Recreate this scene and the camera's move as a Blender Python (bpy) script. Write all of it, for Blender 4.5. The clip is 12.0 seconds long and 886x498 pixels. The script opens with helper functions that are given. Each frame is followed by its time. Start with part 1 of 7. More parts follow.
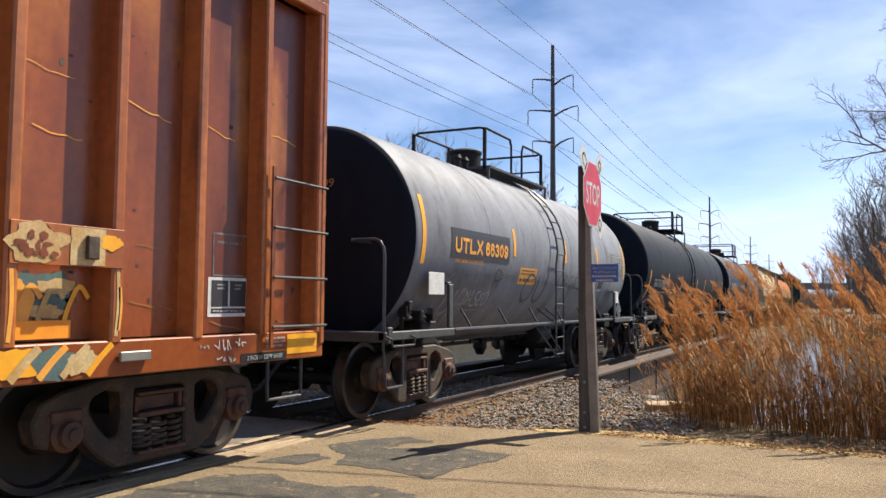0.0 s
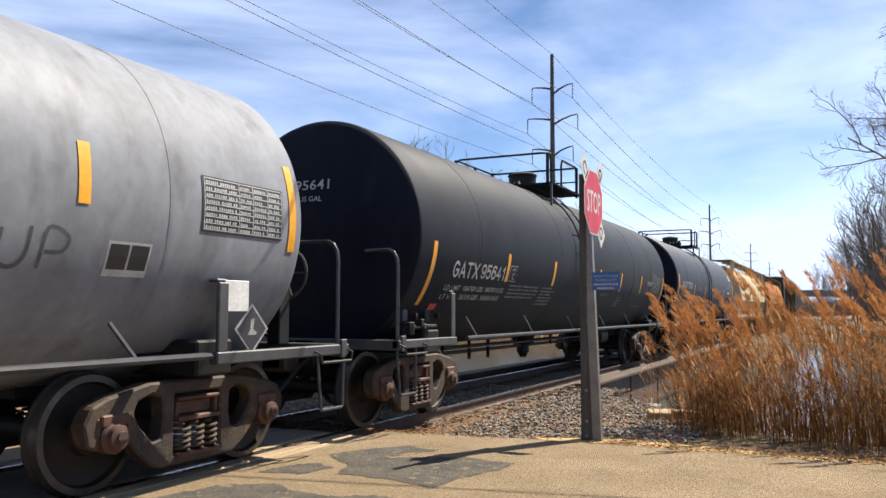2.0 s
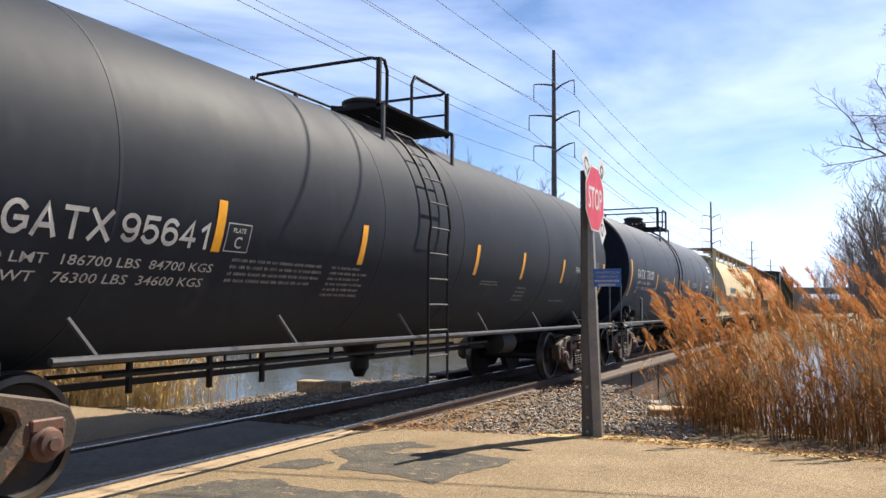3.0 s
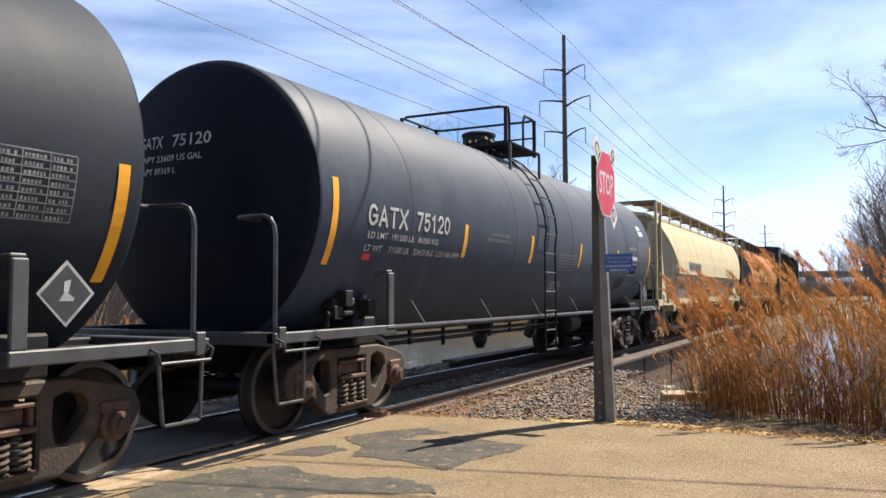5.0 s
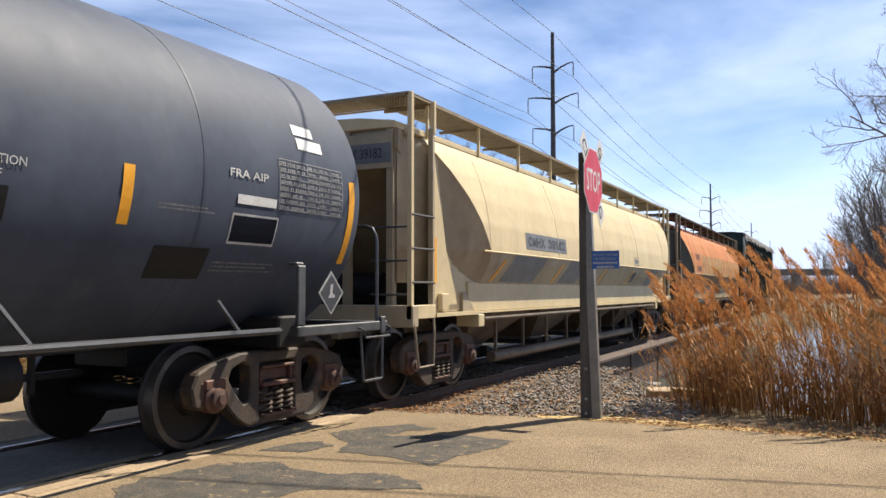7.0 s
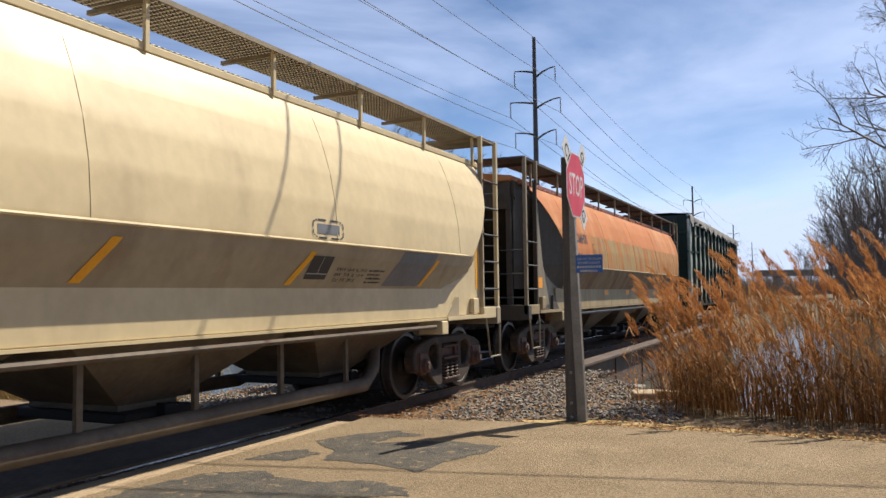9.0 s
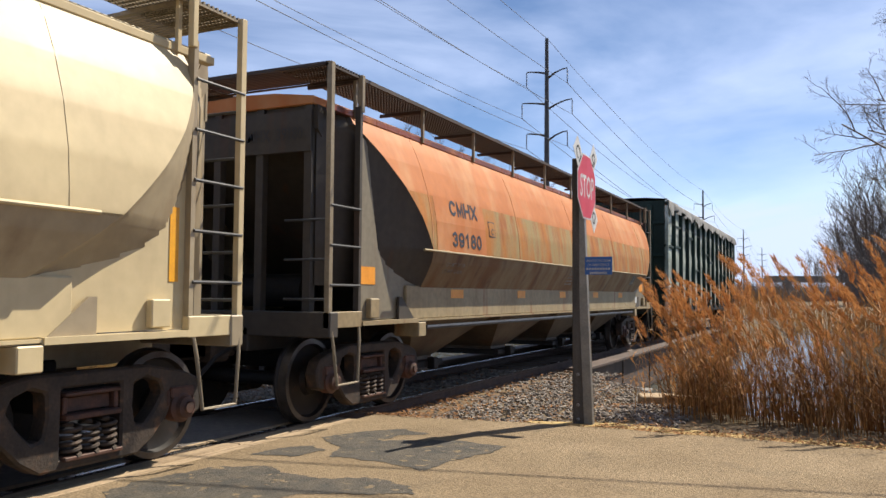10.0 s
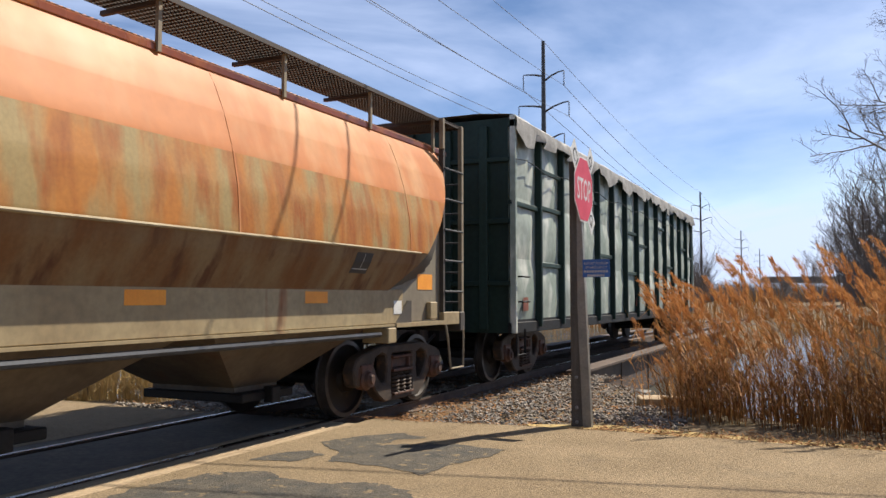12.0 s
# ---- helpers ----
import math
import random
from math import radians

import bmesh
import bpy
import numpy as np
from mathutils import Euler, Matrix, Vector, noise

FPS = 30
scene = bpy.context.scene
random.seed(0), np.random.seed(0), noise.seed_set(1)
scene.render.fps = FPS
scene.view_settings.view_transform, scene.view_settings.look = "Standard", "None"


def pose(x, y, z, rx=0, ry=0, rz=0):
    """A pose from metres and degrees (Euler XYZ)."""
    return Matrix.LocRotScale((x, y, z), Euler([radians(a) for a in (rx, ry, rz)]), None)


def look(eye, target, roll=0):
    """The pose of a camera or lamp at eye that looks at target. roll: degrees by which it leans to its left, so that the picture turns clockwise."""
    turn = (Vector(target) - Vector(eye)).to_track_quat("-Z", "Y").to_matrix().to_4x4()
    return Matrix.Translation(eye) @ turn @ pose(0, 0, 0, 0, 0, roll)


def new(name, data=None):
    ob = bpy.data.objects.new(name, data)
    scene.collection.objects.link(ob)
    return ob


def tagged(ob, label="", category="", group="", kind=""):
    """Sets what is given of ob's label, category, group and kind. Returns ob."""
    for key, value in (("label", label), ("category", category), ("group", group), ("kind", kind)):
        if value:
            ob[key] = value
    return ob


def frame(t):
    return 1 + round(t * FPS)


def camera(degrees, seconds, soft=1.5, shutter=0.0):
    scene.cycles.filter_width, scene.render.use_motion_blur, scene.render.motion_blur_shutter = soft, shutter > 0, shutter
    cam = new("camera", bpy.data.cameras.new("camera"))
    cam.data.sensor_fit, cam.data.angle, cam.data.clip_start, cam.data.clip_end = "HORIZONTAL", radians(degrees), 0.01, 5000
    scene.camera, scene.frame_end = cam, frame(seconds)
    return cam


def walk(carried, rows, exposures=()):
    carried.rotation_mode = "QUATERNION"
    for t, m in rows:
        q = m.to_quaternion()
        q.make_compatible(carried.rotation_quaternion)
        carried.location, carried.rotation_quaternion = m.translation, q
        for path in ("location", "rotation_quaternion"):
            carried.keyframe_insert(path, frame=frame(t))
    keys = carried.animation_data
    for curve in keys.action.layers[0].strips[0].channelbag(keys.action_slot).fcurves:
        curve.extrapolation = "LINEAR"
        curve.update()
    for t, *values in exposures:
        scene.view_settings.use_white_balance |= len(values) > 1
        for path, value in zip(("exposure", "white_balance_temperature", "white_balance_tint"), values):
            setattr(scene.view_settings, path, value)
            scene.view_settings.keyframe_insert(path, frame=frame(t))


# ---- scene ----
# World: the railway runs along y; x points across it; rail tops lie at z = 0.
cam = camera(57.2, 12.0)
PATH = [(0.0, pose(0.002, 0.007, 1.419, 93.67, -0.40, 26.12)),
        (0.5, pose(0.002, 0.003, 1.423, 93.85, -0.35, 26.08)),
        (1.0, pose(-0.003, -0.003, 1.414, 93.98, -0.57, 25.90)),
        (1.5, pose(-0.003, -0.007, 1.412, 94.15, -0.39, 25.91)),
        (2.0, pose(-0.006, -0.007, 1.419, 94.28, -0.17, 26.15)),
        (2.5, pose(-0.007, -0.005, 1.419, 94.25, -0.01, 26.43)),
        (3.0, pose(-0.008, -0.006, 1.416, 94.02, -0.35, 26.21)),
        (5.0, pose(-0.005, 0.005, 1.414, 93.11, 0.20, 27.06)),
        (5.5, pose(-0.018, 0.009, 1.419, 93.00, 0.20, 27.39)),
        (6.0, pose(-0.005, 0.002, 1.412, 92.86, 0.20, 26.88)),
        (6.5, pose(0.000, -0.005, 1.413, 92.82, -0.01, 26.48)),
        (7.0, pose(0.004, 0.004, 1.409, 92.88, 0.04, 26.21)),
        (9.0, pose(0.009, 0.001, 1.416, 93.23, 0.74, 25.14)),
        (9.5, pose(0.006, -0.001, 1.418, 93.17, 0.07, 25.16)),
        (10.0, pose(0.001, 0.000, 1.413, 93.19, -0.38, 25.69)),
        (10.5, pose(0.004, 0.003, 1.416, 93.32, -0.32, 25.89)),
        (11.0, pose(0.009, 0.002, 1.415, 93.35, -0.12, 25.76)),
        (11.5, pose(0.011, -0.002, 1.414, 93.47, 0.03, 25.69)),
        (12.0, pose(0.006, -0.001, 1.419, 93.41, 0.02, 25.57))]
# the clip's own exposure: it stops down while the pale hopper fills the picture
EXPOSURES = [(0.0, 1.12), (0.5, 1.20), (2.0, 1.22), (2.5, 1.36), (5.5, 1.25), (6.5, 1.17), (7.2, 1.12), (8.8, 0.84), (9.5, 0.82), (10.0, 0.94), (10.5, 1.14), (12.0, 0.93)]
walk(cam, PATH, EXPOSURES)

# ---- world and sun ----
SUN = Vector((0.36, 0.70, 1.0)).normalized()
world = bpy.data.worlds.new("world")
scene.world = world
world.use_nodes = True
wn, wl = world.node_tree.nodes, world.node_tree.links
sky = wn.new("ShaderNodeTexSky")
sky.sky_type = "NISHITA"
sky.sun_disc = False
sky.sun_elevation = math.asin(SUN.z)
sky.sun_rotation = math.atan2(SUN.x, SUN.y)
sky.air_density, sky.dust_density, sky.ozone_density = 0.62, 0.05, 2.6
coord = wn.new("ShaderNodeTexCoord")
stretch = wn.new("ShaderNodeMapping")
stretch.inputs["Scale"].default_value = (1.1, 1.1, 4.2)
stretch.inputs["Rotation"].default_value = (0.25, -0.12, 0.5)
wl.new(coord.outputs["Generated"], stretch.inputs["Vector"])
wisps = wn.new("ShaderNodeTexNoise")
wisps.inputs["Scale"].default_value = 1.6
wisps.inputs["Detail"].default_value = 7.0
wisps.inputs["Roughness"].default_value = 0.52
wisps.inputs["Distortion"].default_value = 0.5
wl.new(stretch.outputs["Vector"], wisps.inputs["Vector"])
cover = wn.new("ShaderNodeValToRGB")
cover.color_ramp.elements[0].position, cover.color_ramp.elements[0].color = 0.41, (0, 0, 0, 1)
cover.color_ramp.elements[1].position, cover.color_ramp.elements[1].color = 0.68, (0.9, 0.9, 0.9, 1)
wl.new(wisps.outputs["Fac"], cover.inputs["Fac"])
# thin cloud takes its brightness from the sky behind it, so that it pales towards the sun
grey_sky = wn.new("ShaderNodeRGBToBW")
wl.new(sky.outputs["Color"], grey_sky.inputs["Color"])
lit = wn.new("ShaderNodeMixRGB")
lit.blend_type = "MULTIPLY"
lit.inputs["Fac"].default_value = 1.0
lit.inputs["Color1"].default_value = (1.5, 1.7, 2.2, 1)
wl.new(grey_sky.outputs["Val"], lit.inputs["Color2"])
veil = wn.new("ShaderNodeMixRGB")
veil.inputs["Fac"].default_value = 0.6
veil.inputs["Color2"].default_value = (6.6, 7.9, 11.2, 1)
wl.new(lit.outputs["Color"], veil.inputs["Color1"])
cloud = wn.new("ShaderNodeMixRGB")
wl.new(veil.outputs["Color"], cloud.inputs["Color2"])
wl.new(cover.outputs["Color"], cloud.inputs["Fac"])
wl.new(sky.outputs["Color"], cloud.inputs["Color1"])
# haze keeps the sky near the horizon and the sun from growing too bright
haze = wn.new("ShaderNodeMixRGB")
haze.blend_type = "DARKEN"
haze.inputs["Fac"].default_value = 1.0
haze.inputs["Color2"].default_value = (5.6, 6.6, 8.6, 1)
wl.new(cloud.outputs["Color"], haze.inputs["Color1"])
wl.new(haze.outputs["Color"], wn["Background"].inputs["Color"])
wn["Background"].inputs["Strength"].default_value = 0.072
sun = new("sun", bpy.data.lights.new("sun", "SUN"))
sun.data.energy, sun.data.angle, sun.data.color = 5.0, radians(0.5), (1.0, 0.91, 0.77)
sun.matrix_world = look(SUN * 60, (0, 0, 0))


# ---- materials ----
def material(name, color, color2=None, rough=0.6, metal=0.0, scale=3.0, streak=None, bump=0.0, bump_scale=60.0, lo=0.35, hi=0.65, fine=0.25,
             rust=None, rust_lo=0.6, rust_hi=0.7, spec=0.5, vary=0.0, grain_scale=None):
    """Two colours mixed by a broad noise (streak stretches it upright), fine grain over it, patches of a third colour, a fine relief."""
    m = bpy.data.materials.new(name)
    m.use_nodes = True
    n, l = m.node_tree.nodes, m.node_tree.links
    b = n["Principled BSDF"]
    b.inputs["Roughness"].default_value, b.inputs["Metallic"].default_value = rough, metal
    b.inputs["Specular IOR Level"].default_value = spec
    at = n.new("ShaderNodeTexCoord")

    def noise_at(size, detail=5.0, stretched=None):
        tex = n.new("ShaderNodeTexNoise")
        tex.inputs["Scale"].default_value, tex.inputs["Detail"].default_value = size, detail
        if stretched:
            mp = n.new("ShaderNodeMapping")
            mp.inputs["Scale"].default_value = stretched
            l.new(at.outputs["Object"], mp.inputs["Vector"])
            l.new(mp.outputs["Vector"], tex.inputs["Vector"])
        else:
            l.new(at.outputs["Object"], tex.inputs["Vector"])
        return tex

    def ramp(source, a, z):
        r = n.new("ShaderNodeMapRange")
        r.inputs["From Min"].default_value, r.inputs["From Max"].default_value = a, z
        l.new(source, r.inputs["Value"])
        return r.outputs["Result"]

    def mix(fac, one, two, how="MIX"):
        x = n.new("ShaderNodeMixRGB")
        x.blend_type = how
        for s, v in (("Fac", fac), ("Color1", one), ("Color2", two)):
            if isinstance(v, (int, float)):
                x.inputs[s].default_value = v
            elif isinstance(v, tuple):
                x.inputs[s].default_value = (*v[:3], 1)
            else:
                l.new(v, x.inputs[s])
        return x.outputs["Color"]

    broad = noise_at(scale, 6.0, streak)
    col = mix(ramp(broad.outputs["Fac"], lo, hi), color, color2 or tuple(c * 0.75 for c in color))
    if rust:
        col = mix(ramp(noise_at(scale * 1.7, 8.0, streak).outputs["Fac"], rust_lo, rust_hi), col, rust)
    grain = noise_at(grain_scale or scale * 9.0, 4.0)
    dark = ramp(grain.outputs["Fac"], 0.3, 0.7)
    col = mix(fine, col, mix(dark, (0.35, 0.35, 0.35), (1.5, 1.5, 1.5)), "MULTIPLY") if fine else col
    if vary:
        info = n.new("ShaderNodeObjectInfo")
        geo = n.new("ShaderNodeNewGeometry")
        add = n.new("ShaderNodeMath")
        add.operation = "ADD"
        l.new(info.outputs["Random"], add.inputs[0])
        l.new(geo.outputs["Random Per Island"], add.inputs[1])
        v = n.new("ShaderNodeMapRange")
        v.inputs["From Max"].default_value = 2.0
        v.inputs["To Min"].default_value, v.inputs["To Max"].default_value = 1 - vary, 1 + vary
        l.new(add.outputs[0], v.inputs["Value"])
        hsv = n.new("ShaderNodeHueSaturation")
        l.new(v.outputs["Result"], hsv.inputs["Value"])
        l.new(col, hsv.inputs["Color"])
        col = hsv.outputs["Color"]
    l.new(col, b.inputs["Base Color"])
    rr = n.new("ShaderNodeMapRange")
    rr.inputs["To Min"].default_value, rr.inputs["To Max"].default_value = max(rough - 0.12, 0.03), min(rough + 0.12, 1)
    l.new(broad.outputs["Fac"], rr.inputs["Value"])
    l.new(rr.outputs["Result"], b.inputs["Roughness"])
    if bump:
        bp = n.new("ShaderNodeBump")
        bp.inputs["Strength"].default_value, bp.inputs["Distance"].default_value = bump, 0.02
        l.new(noise_at(bump_scale, 4.0).outputs["Fac"], bp.inputs["Height"])
        l.new(bp.outputs["Normal"], b.inputs["Normal"])
    return m



def leafy(m, share):
    """Lets part of the light through, as thin dry leaves do."""
    n, l = m.node_tree.nodes, m.node_tree.links
    b = n["Principled BSDF"]
    thin, mixed = n.new("ShaderNodeBsdfTranslucent"), n.new("ShaderNodeMixShader")
    l.new(b.inputs["Base Color"].links[0].from_socket, thin.inputs["Color"])
    mixed.inputs["Fac"].default_value = share
    l.new(b.outputs["BSDF"], mixed.inputs[1])
    l.new(thin.outputs["BSDF"], mixed.inputs[2])
    l.new(mixed.outputs["Shader"], n["Material Output"].inputs["Surface"])
    return m


UP = (1.6, 1.6, 0.16)
